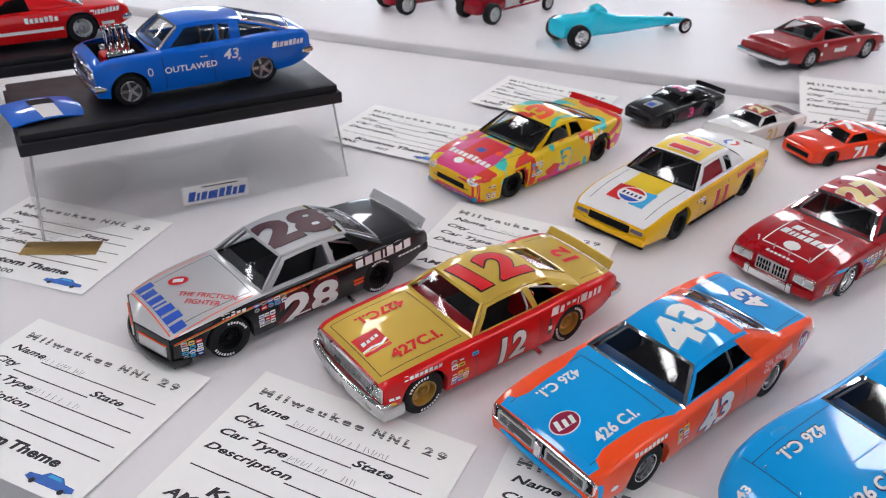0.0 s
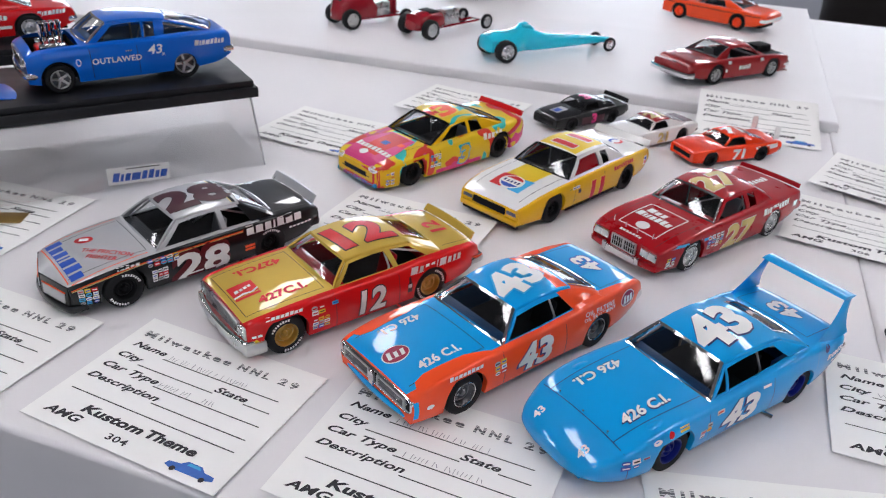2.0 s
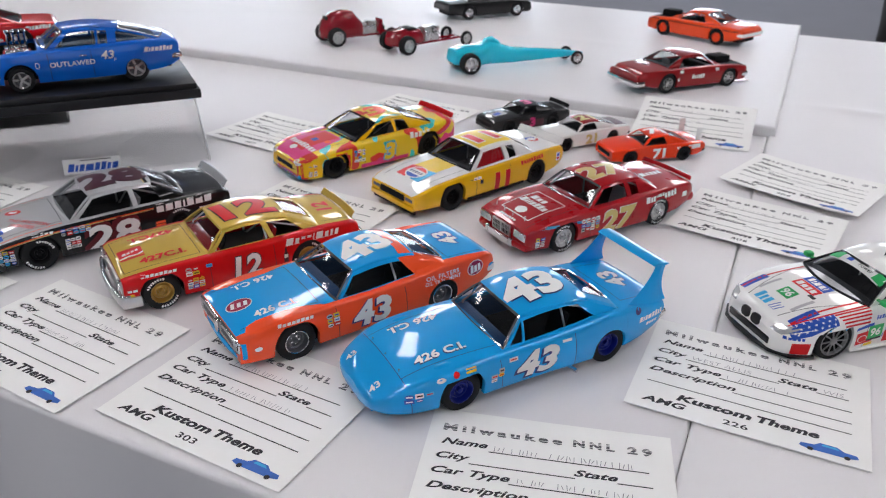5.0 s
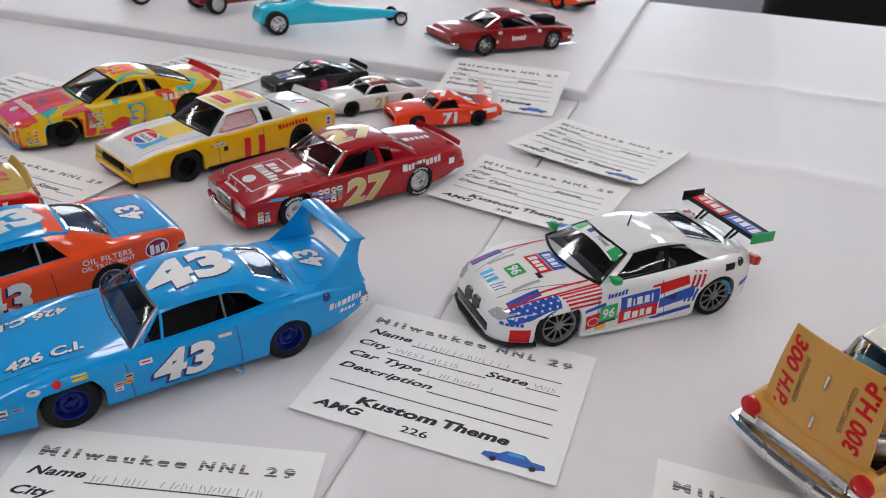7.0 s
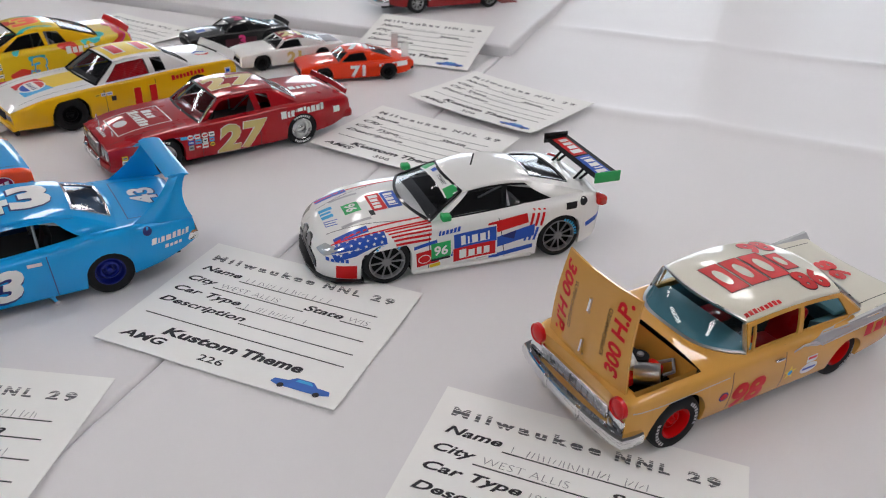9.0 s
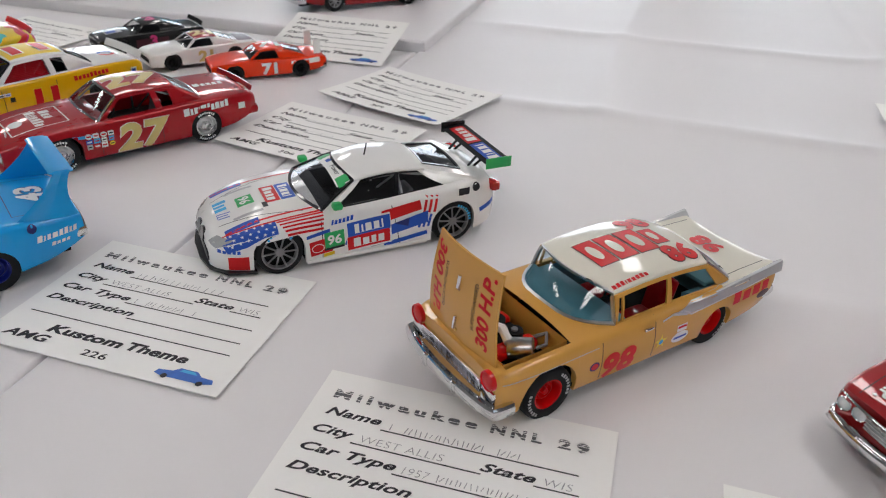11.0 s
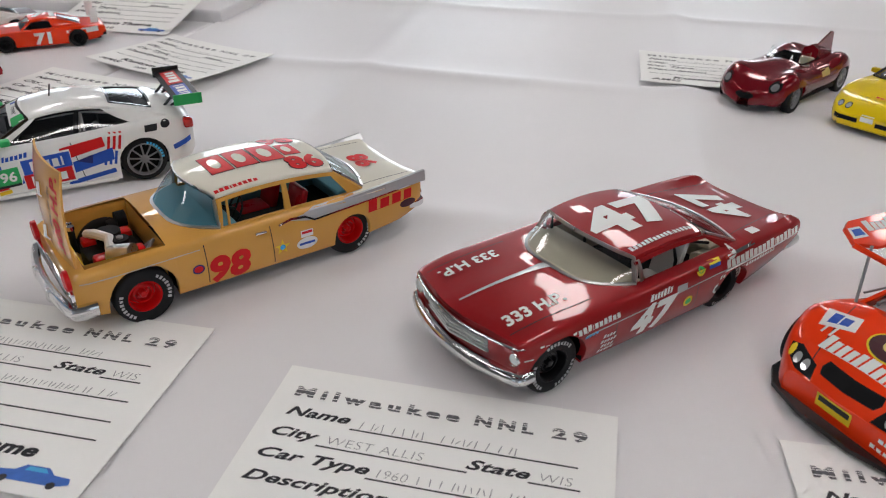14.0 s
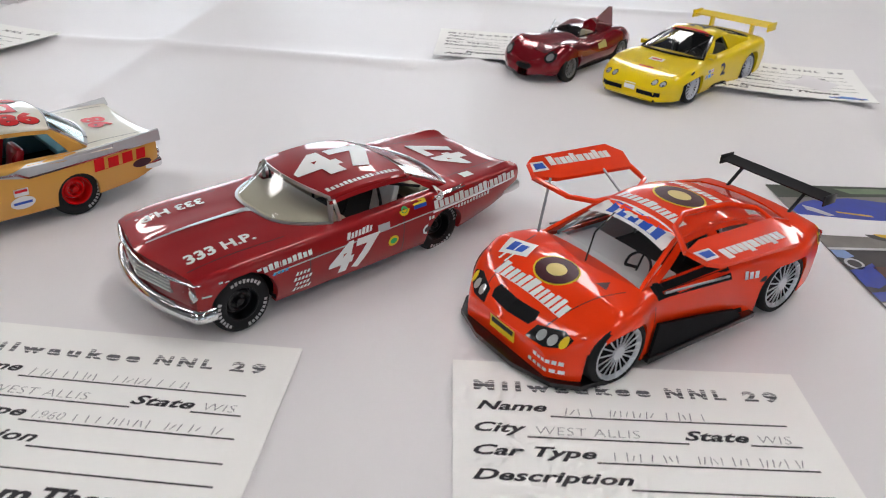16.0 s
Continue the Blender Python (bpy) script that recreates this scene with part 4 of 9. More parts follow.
table(-1.46, 0.368, 0.284, 1.041, TOP, "folding table beneath a white tablecloth")
cloth(-1.46, 0.3748, 0.282, 1.043, TOP, "white cotton tablecloth draped over the front table", creases=(("v", 0.62, -1.4, 0.36, 0.0008), ("u", 0.02, 0.3, 1.04, 0.0008), ("u", -0.32, 0.3, 1.04, 0.001)), drop=(0.5, 0.06, 0.5, 0.1), seed=1.0)
table(-1.46, 0.370, 1.051, 1.785, BACK, "folding table beneath a white tablecloth")
cloth(-1.46, 0.3828, 1.047, 1.787, BACK, "white cotton tablecloth over the slightly higher rear table", creases=(("u", -0.1, 1.1, 1.8, 0.001), ("v", 1.42, -1.4, 0.36, 0.0008)), drop=(0.5, 0.012, 0.08, 0.5), seed=3.0)
table(0.386, 2.22, 0.284, 1.028, TOP, "folding table beneath a white tablecloth")
table(0.386, 2.22, 1.032, 1.748, TOP, "folding table beneath a white tablecloth")
cloth(0.3752, 2.222, 0.282, 1.75, TOP, "white creased tablecloth spread over two tables", creases=(("v", 0.905, 0.38, 2.2, 0.0036), ("u", 0.597, 0.52, 1.76, 0.0026), ("u", 0.895, 0.46, 1.76, 0.004), ("v", 1.21, 0.38, 2.2, 0.003), ("u", 1.2, 0.56, 1.76, 0.0042), ("v", 0.62, 0.6, 2.2, 0.0022)), drop=(0.06, 0.5, 0.5, 0.5), seed=7.0, step=0.007)


# ---- entry cards ----
def curl(x, y, lift):
    return lift * ((x / 0.0699) ** 2 * 0.5 + (y / 0.054) ** 2 * 0.25)


CARD_W, CARD_H = 0.1365, 0.1055


def card(tl, angle, entry="", name=(40, 62), make=(42, 60), pencil_text=("", ""), lift=0.0006, tilt=0.0, z=TOP, raised=0.0):
    """A quarter-sheet entry card. Its writing lies on it; names are bars."""
    w, h = CARD_W, CARD_H
    m = Matrix.Translation((tl[0], tl[1], z + 0.0016 + raised)) @ Matrix.Rotation(radians(angle), 4, "Z") @ Matrix.Translation((0, -h, 0)) @ Matrix.Rotation(radians(tilt), 4, "X") @ Matrix.Translation((w / 2, h / 2, 0)) @ Matrix.Diagonal((1.02, 1.02, 1, 1))
    words = "white printed paper entry card with pencil writing" + (", number %s" % entry if entry else "")
    root = thing("entry_card", m, words, "card", "entry cards on the tables")
    bm = bmesh.new()
    rows = [[(x, y, curl(x, y, lift)) for x in np.linspace(-w / 2, w / 2, 15)] for y in np.linspace(-h / 2, h / 2, 11)]
    under = [[(x, y, q - 0.0003) for x, y, q in r] for r in rows]
    a, b = grid(bm, rows), grid(bm, under)
    ra = a[0] + [r[-1] for r in a[1:]] + a[-1][-2::-1] + [r[0] for r in a[-2:0:-1]]
    rb = b[0] + [r[-1] for r in b[1:]] + b[-1][-2::-1] + [r[0] for r in b[-2:0:-1]]
    for i in range(len(ra)):
        bm.faces.new((ra[i], ra[(i + 1) % len(ra)], rb[(i + 1) % len(ra)], rb[i]))
    part("sheet", bm, PAPER, root, angle=60)

    def put(nm, bm, x, y, mat, left=False, rot=0.0, layer=1):
        """x, y in mm from the sheet's upper left corner."""
        if left:
            lo = min(v.co.x for v in bm.verts)
            moved(bm, -lo)
        moved(bm, rot=rot)
        moved(bm, x * MM - w / 2, h / 2 - y * MM)
        xs = [v.co.x for v in bm.verts]
        n = int((max(xs) - min(xs)) / 0.012)
        for i in range(1, n + 1):
            bmesh.ops.bisect_plane(bm, geom=bm.verts[:] + bm.edges[:] + bm.faces[:], plane_co=(min(xs) + (max(xs) - min(xs)) * i / (n + 1), 0, 0), plane_no=(1, 0, 0))
        for v in bm.verts:
            v.co.z = curl(v.co.x, v.co.y, lift) + 0.00012 * layer
        return part(nm, bm, mat, root, smooth=False)

    def spaced(nm, words, high, x0, x1, y, mat, bold=0.03, shear=0.35, gap=1.04):
        """Words set between x0 and x1, y: the middle of their capitals."""
        bm = text(words, high * MM, bold, shear, 1.0, gap)
        xs = [v.co.x for v in bm.verts]
        put(nm, moved(bm, sx=(x1 - x0) * MM / (max(xs) - min(xs))), x0, y, mat, True)

    for words, x0, x1 in (("Milwaukee", 8, 76), ("NNL", 82, 105), ("29", 112, 125.5)):
        spaced("heading", words, 5.4, x0, x1, 15.0, GREY_INK, 0.05, 0.0, 1.5)
    for y in (13.2, 14.3, 16.8):
        put("heading_stripe", bar(120 * MM, 0.38 * MM), 67, y, PAPER, layer=2)
    for words, x0, x1, y in (("Name", 8.8, 35, 26.6), ("City", 7.8, 26.6, 38.4), ("State", 83, 106.5, 38.6), ("Car Type", 7.2, 50, 50.0), ("Description", 6.6, 60.5, 61.6)):
        spaced("printed_label", words, 5.0, x0, x1, y, INK)
    for x0, x1, y in ((36, 123, 31.6), (26.5, 84, 43.0), (106, 124.5, 42.6), (49.3, 126, 54.3), (58.8, 126, 66.2), (8.3, 126.4, 76.4)):
        put("ruled_line", moved(bar((x1 - x0) * MM, 0.75 * MM)), (x0 + x1) / 2, y, INK)
    spaced("printed_title", "Kustom", 6.2, 28.6, 72.3, 86.2, INK, 0.045, 0.2)
    spaced("printed_title", "Theme", 6.2, 75, 109.4, 85.8, INK, 0.045, 0.2)
    spaced("printed_label", "AMG", 5.6, 9, 35.6, 95.0, INK, 0.035, 0.25)
    if entry:
        spaced("entry_number", entry, 4.7, 57.4, 71.4, 97.4, INK, 0.015, 0.0)
    # the small printed picture of a blue saloon
    car_shape = [(-15, -1.5), (-14, 1.2), (-7, 2.2), (-4, 5), (5, 5), (8.5, 2.2), (15, 1.8), (16, -1), (11, -2.6), (-11, -2.8)]
    put("picture", flat([(x * MM, y * MM) for x, y in car_shape]), 114, 97.5, BLUE_INK)
    put("picture_window", flat([(x * MM, y * MM) for x, y in ((-3.4, 2.4), (-2.4, 4.3), (4, 4.3), (6, 2.4))]), 114, 97.5, D_SKY, layer=2)
    for x in (-9, 10):
        put("picture_wheel", oval(3.4 * MM, 3.4 * MM, 12), 114 + x, 100, INK, layer=2)
    # pencil: bars in place of names and makes
    rng = random.Random(entry + str(angle))

    def scribble(x0, x1, y, hh):
        """Thin pencil bars in groups as wide as letters."""
        pieces, x = [], x0
        while x < x1:
            if rng.random() < 0.14:
                x += 3.0
                continue
            ww, t = rng.uniform(2.2, 3.4), rng.uniform(0.28, 0.4)
            lean = rng.uniform(-14, 6)
            pieces.append(moved(bar(t * MM, hh * rng.uniform(0.85, 1.1) * MM), x * MM, 0, lean))
            if rng.random() < 0.6:
                pieces.append(moved(bar(t * MM, hh * rng.uniform(0.6, 0.95) * MM), (x + ww * 0.7) * MM, rng.uniform(-0.3, 0.1) * MM, lean + rng.uniform(-30, 30)))
            x += ww + 1.5
        return put("pencil_writing", joined(*pieces), 0, y, PENCIL)

    scribble(name[0], name[1], 28.6, 4.2)
    year = pencil_text[2] if len(pencil_text) > 2 else ""
    scribble(make[0] + (15 if year else 0), make[1], 51.0, 4.0)
    if year:
        put("pencil_writing", text(year, 4.4 * MM, -0.022, 0.15, 1.0, 1.05), make[0], 50.8, PENCIL, True)
    if pencil_text[0]:
        put("pencil_writing", text(pencil_text[0], 4.4 * MM, -0.022, 0.1, 1.15, 1.05), 30, 39.2, PENCIL, True)
    if pencil_text[1]:
        put("pencil_writing", text(pencil_text[1], 4.4 * MM, -0.022, 0.15, 1.15, 1.05), 110, 39.0, PENCIL, True)
    return root


TOWN = ("WEST ALLIS", "WIS")
card((-0.1545, 0.4480), -19.0, "305", (34, 66), (46, 84))
card((0.008, 0.4125), -20.2, "304", (40, 98), (52, 90))
card((0.158, 0.3732), -18.6, "303", (40, 98), (52, 100))
card((0.3248, 0.3115), -0.6, "302", (39, 114), (54, 116))
card((0.4675, 0.4433), -16.0, "226", (40, 97), (54, 92), TOWN)
card((0.6225, 0.3255), -14.9, "227", (40, 98), (53, 118), TOWN + ("1957",))
card((0.7960, 0.2612), -15.8, "229", (40, 98), (53, 120), TOWN + ("1960",))
card((0.990, 0.2083), -11.6, "228", (42, 96), (53, 122), TOWN)
card((0.5285, 0.7072), -24.5, "306", (36, 80), (44, 76), lift=0.002, raised=0.002)
card((0.6085, 0.8225), -34.0, "309", (36, 80), (44, 76), lift=0.004, raised=0.003)
card((0.1095, 0.6450), -20.0, "301", (36, 80), (44, 76), lift=0.002, raised=0.001)
card((0.002, 0.8640), -21.3, "307", (36, 80), (44, 76), lift=0.0015, raised=0.001)
card((0.149, 0.9870), -24.5, "308", (36, 80), (44, 76), lift=0.0015, raised=0.001)
card((0.488, 0.975), -13.4, "310", (36, 80), (44, 76), tilt=12.0, raised=0.001)
card((-0.2525, 0.6130), -12.7, "300", (36, 80), (44, 76))
card((1.0914, 0.7667), -15.0, "", (36, 80), (44, 76), lift=0.002, raised=0.0045)
card((1.3333, 0.6582), -25.2, "", (36, 80), (44, 76), lift=0.004, raised=0.003)


# ---- the cars on the front table ----
GROUP = "model cars on the display tables"
STEEL_WHEEL = dict(kind="steel", rim=0.6, dish=0.42, letters=True)


def base_coupe(**over):
    p = dict(zs=0.92, wb=111, nose=92, rear=-101, track=37, R=13.5, W=10.5, arch=15.6, cab=32.2, roof=24.2, roofcrown=1.6, bow=3.0, cowl=29, deck=-57,
             hw=[(-101, 33), (-90, 36), (-60, 38), (0, 38.5), (60, 38), (84, 36), (92, 33.5)],
             top=[(-101, 32), (-96, 36), (-55, 38.5), (33, 38.5), (60, 37), (88, 32), (92, 29)],
             edge=[(-101, 31), (-96, 35), (-55, 36.5), (33, 36), (60, 34.5), (88, 30.5), (92, 28)],
             sill=[(-101, 17), (-80, 10), (-40, 7), (50, 7), (92, 9)],
             A=(29, 36.4), B=(7, 52), C=(-30, 52), D=(-57, 38.5),
             wins=[(22, -13, -11, 3.5)])
    p.update(over)
    return p


# the silver and black stock car, number 28
c = Car("stock_car", car_pose((-0.0188, 0.4284), (0.0612, 0.5101), 36, k=1.035), "silver and black model stock car number 28 on its card", GROUP,
        **base_coupe(wb=110, nose=88, wins=[(24, -20, -18.5, 7), (-24, -44, -36, -22.5)], A=(29, 36.2), B=(9.5, 52), C=(-38.5, 52), D=(-62, 38.5), cowl=29, deck=-62, cabr=31.8, top_from=-48, rear_inset=1, roof=23.8, peak=9.0, top_cols=11, archr=12.6,
                     hw=[(-101, 32), (-90, 35), (-60, 37), (0, 37.5), (60, 37), (80, 34.5), (88, 32)],
                     edge=[(-101, 31), (-96, 34.5), (-55, 36.5), (33, 35), (60, 32.5), (84, 27.5), (88, 26)],
                     top=[(-101, 32), (-96, 36), (-55, 38.5), (33, 37), (60, 34.5), (84, 28.8), (88, 27)]))
hull(c, SATIN, SILVER)
greenhouse(c, SILVER, SILVER, GLASS, trim=SILVER, back_mat=SATIN, cage=STEEL, side_glass=False)
add_wheels(c, STEEL_WHEEL, BLACK)
bumper(c, "front", 88.8, 31.5, 8.5, 6, 3.0, 8.5, 10, SATIN, "air_dam")
for s in (1, -1):
    panel(c, "nose_surround", "front", s * 15.7 - 15.2, s * 15.7 + 15.2, 10.0, 26.2, 92.9, 1.6, SATIN, 0.5, 4, yaw=s * 15.5)
    panel(c, "nose_panel", "front", s * 15.9 - 12.0, s * 15.9 + 12.0, 12.5, 20.6, 93.7, 1.6, SILVER, 0.6, 4, yaw=s * 15.5)
    panel(c, "nose_trim", "front", s * 15.9 - 12.8, s * 15.9 + 12.8, 21.0, 21.6, 93.5, 1.5, D_ORANGE, 0.1, 4, yaw=s * 15.5)
bumper(c, "rear", -100, 32, 20, 7, 2.4, 2, 8, SATIN)
spoiler(c, -96, 30.5, 36.5, 6.5, 40, SILVER)
seams(c, [("left", 28, 35, 26, 9), ("left", -14, 36, -15, 9), ("top_left", 34, -27, 86, -24), ("top_left", 34, 27, 86, 24), ("top_left", 34, -27, 34, 27), ("top_left", -62, -28, -98, -27), ("top_left", -62, 28, -98, 27), ("top_left", -62, -28, -62, 28)])
pinstripe(c, -34, 87, 2.6, 0.7, D_ORANGE)
pinstripe(c, -34, 87, 3.5, 0.5, D_GOLD)
for y in (30.5, -30.5):
    c.decal("pinstripe", bar(0.055, 0.0007), D_ORANGE, "top_left", 62, y, layer=1)
c.decal("pinstripe", bar(0.056, 0.0008), D_ORANGE, "top_front", 87.0, 0, layer=1)
c.decal("roof_band", bar(0.006, 0.046), SATIN, "top_left", -36.5, 0, layer=1)
c.decal("pinstripe", bar(0.001, 0.046), D_GOLD, "top_left", -33.2, 0, layer=2)
numbers(c, "28", 30, "top_left", -13, 0, D_MAROON, D_BLACK, 0.05, 1.25, grow=0.01)
numbers(c, "28", 20, "left", -1, 18.5, D_WHITE, D_WINE, 0.035, 1.45, shear=0.05, grow=0.05, shift=(-1.4, 2.6))
c.decal("slogan_decal", text("THE FRICTION", 4.2 * MM, 0.012), D_RED, "top_left", 55.5, 13, -50, layer=2)
c.decal("slogan_decal", text("FIGHTER", 4.2 * MM, 0.012), D_RED, "top_left", 60.5, 17, -50, layer=2)
c.decal("emblem_decal", oval(13 * MM, 9 * MM), D_RED, "top_left", 62, -14, -40)
c.decal("emblem_decal", bar(6.5 * MM, 3.6 * MM), D_WHITE, "top_left", 62, -14, -40, layer=2)
c.decal("sponsor_decal", blocks([0.0075, 0.0078, 0.0068, 0.0026, 0.0075, 0.0075, 0.0075], 0.0105, 0.0016), D_BLUE, "top_front", 79.5, 0)
c.decal("sponsor_decal", blocks([0.0064, 0.0064, 0.0058, 0.0022, 0.0062, 0.0066, 0.0066], 0.0068, 0.0012, 0.08), D_WHITE, "left", -60, 32.0, 0)
c.decal("sponsor_decal", blocks([0.003] * 6, 0.0014, 0.0006), D_WHITE, "left", -82, 24)
c.decal("sponsor_decal", blocks([0.0028] * 8, 0.0022, 0.0006, 0.3), D_WHITE, "left", 56, 31.8)
sponsor_strip(c, 36, 31, 5, 2, 4.6, 3.2, 1)
sponsor_strip(c, 34, 22, 3, 3, 3.8, 3.4, 2)
sponsor_strip(c, 82, 22, 3, 4, 4.2, 3.4, 3)
c.decal("sticker", bar(0.008, 0.002), D_ORANGE, "left", -38, 19)
c.decal("sticker", bar(0.008, 0.002), D_ORANGE, "left", -38, 16)
tube_bm = tube(bmesh.new(), [Vector((-30, 36, 6)) * MM, Vector((-30, 43, 5.5)) * MM], 1.5 * MM, 10)
c.part("exhaust_pipe", tube_bm, CHROME)

# the red and gold stock car, number 12
c = Car("stock_car", car_pose((0.1053, 0.3916), (0.1912, 0.4685), 36, k=1.035), "red and gold model stock car number 12, gold wheels", GROUP,
        **base_coupe(wb=111, nose=80.5, rear=-101, archr=14, wins=[(15.5, -28, -22.5, 2.5), (-31.5, -56, -43, -27.5)], top_cols=13, cowl=19, roof=23.6,
                     A=(19, 36.6), B=(5, 50), C=(-45, 48.8), D=(-68, 39), deck=-68, rear_inset=3, rear_low=1, arc=2.4,
                     edge=[(-101, 32), (-96, 35.5), (-60, 38), (-20, 36), (23, 35.5), (55, 34), (77, 31.5), (80.5, 30)],
                     top=[(-101, 33), (-96, 37), (-68, 39.5), (23, 37.2), (55, 36), (77, 33), (80.5, 31.5)], hw=[(-101, 33), (-90, 36), (-60, 38), (0, 38.5), (55, 38), (75, 37), (80.5, 35.5)]))
hull(c, RED, GOLD_PAINT)
greenhouse(c, GOLD_PAINT, GOLD_PAINT, GLASS, trim=GOLD_PAINT, interior=DARK_RED, cage=WHITE, side_glass=False, seat_mat=DARK_RED)
add_wheels(c, dict(STEEL_WHEEL), GOLD)
bumper(c, "front", 82, 37, 13, 8.5, 3.2, 3.5, 12, DULL_CHROME)
bumper(c, "front", 82.6, 35, 18, 2.0, 2.4, 3.5, 6, CHROME, "bumper_lip")
grille(c, "front", -25, 25, 19, 28.5, 81.1, 7, DULL_CHROME, GREY, posts=9)
for y in (30, -30):
    panel(c, "headlight_bezel", "front", y - 4, y + 4, 19, 28.5, 81.1, 1.6, DULL_CHROME, 0.6)
    round_lamp(c, 82.1, y, 24, 3.2)
bumper(c, "rear", -103, 34, 22, 7, 2.6, 2, 10, CHROME)
spoiler(c, -96, 29, 38, 5, 40, GOLD_PAINT)
seams(c, [("left", 21, 34, 20, 9), ("left", -28, 36, -29, 9), ("top_left", 24, -28, 77, -27), ("top_left", 24, 28, 77, 27), ("top_left", 24, -28, 24, 28), ("top_left", 77, -27, 77, 27), ("top_left", -72, -27, -97, -26), ("top_left", -72, 27, -97, 26)])
for y in (8, -8):
    c.decal("hood_ridge", bar(0.046, 0.0008), GOLD_PAINT, "top_left", 52, y, layer=4)
numbers(c, "12", 29, "top_left", -19, 0, D_RED, D_BLACK, 0.045, 1.2, shear=-0.1, grow=0.02)
numbers(c, "12", 17.5, "left", -7, 21, D_WHITE, D_BLACK, 0.035, 1.0, shear=0.1, grow=0.03)
numbers(c, "12", 13, "top_back", -83, 0, D_RED, None, 0.04, 1.15)
c.decal("engine_size_decal", text("427C.I.", 7.2 * MM, 0.04, 0.0, 1.15), D_RED, "top_left", 48, 18, layer=2)
c.decal("engine_size_decal", text("427C.I.", 7.2 * MM, 0.04, 0.0, 1.15), D_RED, "top_right", 48, -18, layer=2)
c.decal("emblem_decal", bar(0.017, 0.017), D_RED, "top_left", 67, 2, 0)
c.decal("emblem_decal", blocks([0.003, 0.0024, 0.0026, 0.0024], 0.003, 0.0006, 0.25), D_WHITE, "top_left", 67, 0, 12, layer=2)
c.decal("emblem_decal", flat([(-0.0085, -0.006), (-0.002, -0.0045), (0.004, -0.0055), (0.0085, -0.003), (0.0085, -0.0012), (0.004, -0.0038), (-0.002, -0.0028), (-0.0085, -0.004)]), D_WHITE, "top_left", 67, 2, 0, layer=2)
c.decal("sponsor_decal", blocks([0.0062, 0.0036, 0.0036, 0.0038, 0.0014, 0.0062, 0.0036, 0.0028, 0.0036], 0.0052, 0.0012, 0.3), D_WHITE, "left", -60, 32.2, 0)
c.decal("bottle_decal", flat([(x * MM, y * MM) for x, y in ((-1.8, -6), (1.8, -6), (2, 0), (0.9, 3), (0.8, 6), (-0.8, 6), (-0.9, 3), (-2, 0))]), D_MAROON, "left", -37, 22, 0)
c.decal("bottle_decal", bar(0.003, 0.003), D_WHITE, "left", -37, 21, 0, layer=2)
c.decal("sponsor_decal", blocks([0.0026] * 8, 0.0022, 0.0005, 0.3), D_WHITE, "left", 56, 31.5)
sponsor_strip(c, 36, 29, 4, 2, 5, 3.4, 11)
sponsor_strip(c, 36, 20, 3, 3, 4.2, 3.2, 12)
c.decal("sticker", oval(0.0045, 0.0045), D_YELLOW, "left", 76, 17)
c.decal("sticker", blocks([0.003] * 4, 0.002, 0.0006), D_WHITE, "left", 75, 22)
c.part("exhaust_pipe", tube(bmesh.new(), [Vector((-28, 36, 6)) * MM, Vector((-28, 42, 5.5)) * MM], 1.4 * MM, 10), CHROME)


# the blue and orange stock car, number 43
c = Car("stock_car", car_pose((0.2236, 0.3482), (0.3077, 0.4282), 36, k=1.035), "blue and orange model stock car number 43, chrome nose", GROUP,
        **base_coupe(wb=112, nose=93, rear=-103, wins=[(22, -36, -26, 7)], rear_inset=1, A=(25, 36.0), B=(8, 50.5), C=(-40, 49), D=(-61, 41), deck=-61, arc=3.0, cowl=25, cab=32.5, roof=23.5, winhi=0.86, top_cols=13, archr=12.8,
                     hw=[(-103, 33), (-94, 35.5), (-60, 38.5), (-50, 38.8), (0, 38), (60, 38.5), (84, 37.5), (93, 36)],
                     edge=[(-103, 34), (-97, 37.5), (-60, 39.5), (-30, 37), (10, 35), (40, 35), (60, 34.5), (88, 31), (93, 29.5)],
                     top=[(-103, 35), (-97, 38.5), (-60, 40.5), (27, 37.3), (60, 36.5), (88, 32.5), (93, 30.5)], tumble=0.07))
hull(c, ORANGE, BLUE)
greenhouse(c, BLUE, BLUE, SMOKE, trim=CHROME, back_mat=ORANGE, cage=STEEL, interior=NAVY_CABIN, side_glass=False, seat_mat=BLACK)
add_wheels(c, dict(STEEL_WHEEL, letters=False, dish=0.5, ring=True, centre=GUN), CHROME)
bm = bmesh.new()
loop_out = rounded(None, 71 * MM, 10.4 * MM, 3.4 * MM)
loop_in = rounded(None, 68 * MM, 7.6 * MM, 2 * MM)
rows = []
for (a, b), (e, d) in zip(loop_out + loop_out[:1], loop_in + loop_in[:1]):
    bend = lambda y: (95.0 - 2.2 * (y / 0.036) ** 2) * MM
    rows.append([(bend(a) - 5 * MM, a, 21 * MM + b), (bend(a) + 0.2 * MM, a, 21 * MM + b), (bend(a) + 1.1 * MM, (a + e) / 2, 21 * MM + (b + d) / 2), (bend(e) + 0.2 * MM, e, 21 * MM + d), (bend(e) - 2 * MM, e, 21 * MM + d)])
grid(bm, rows)
c.part("grille_surround", bm, CHROME, angle=50)
c.part("grille_opening", boxed(91.5 * MM, 93.2 * MM, -33.5 * MM, 33.5 * MM, 17 * MM, 25 * MM, 0.3 * MM), BLACK)
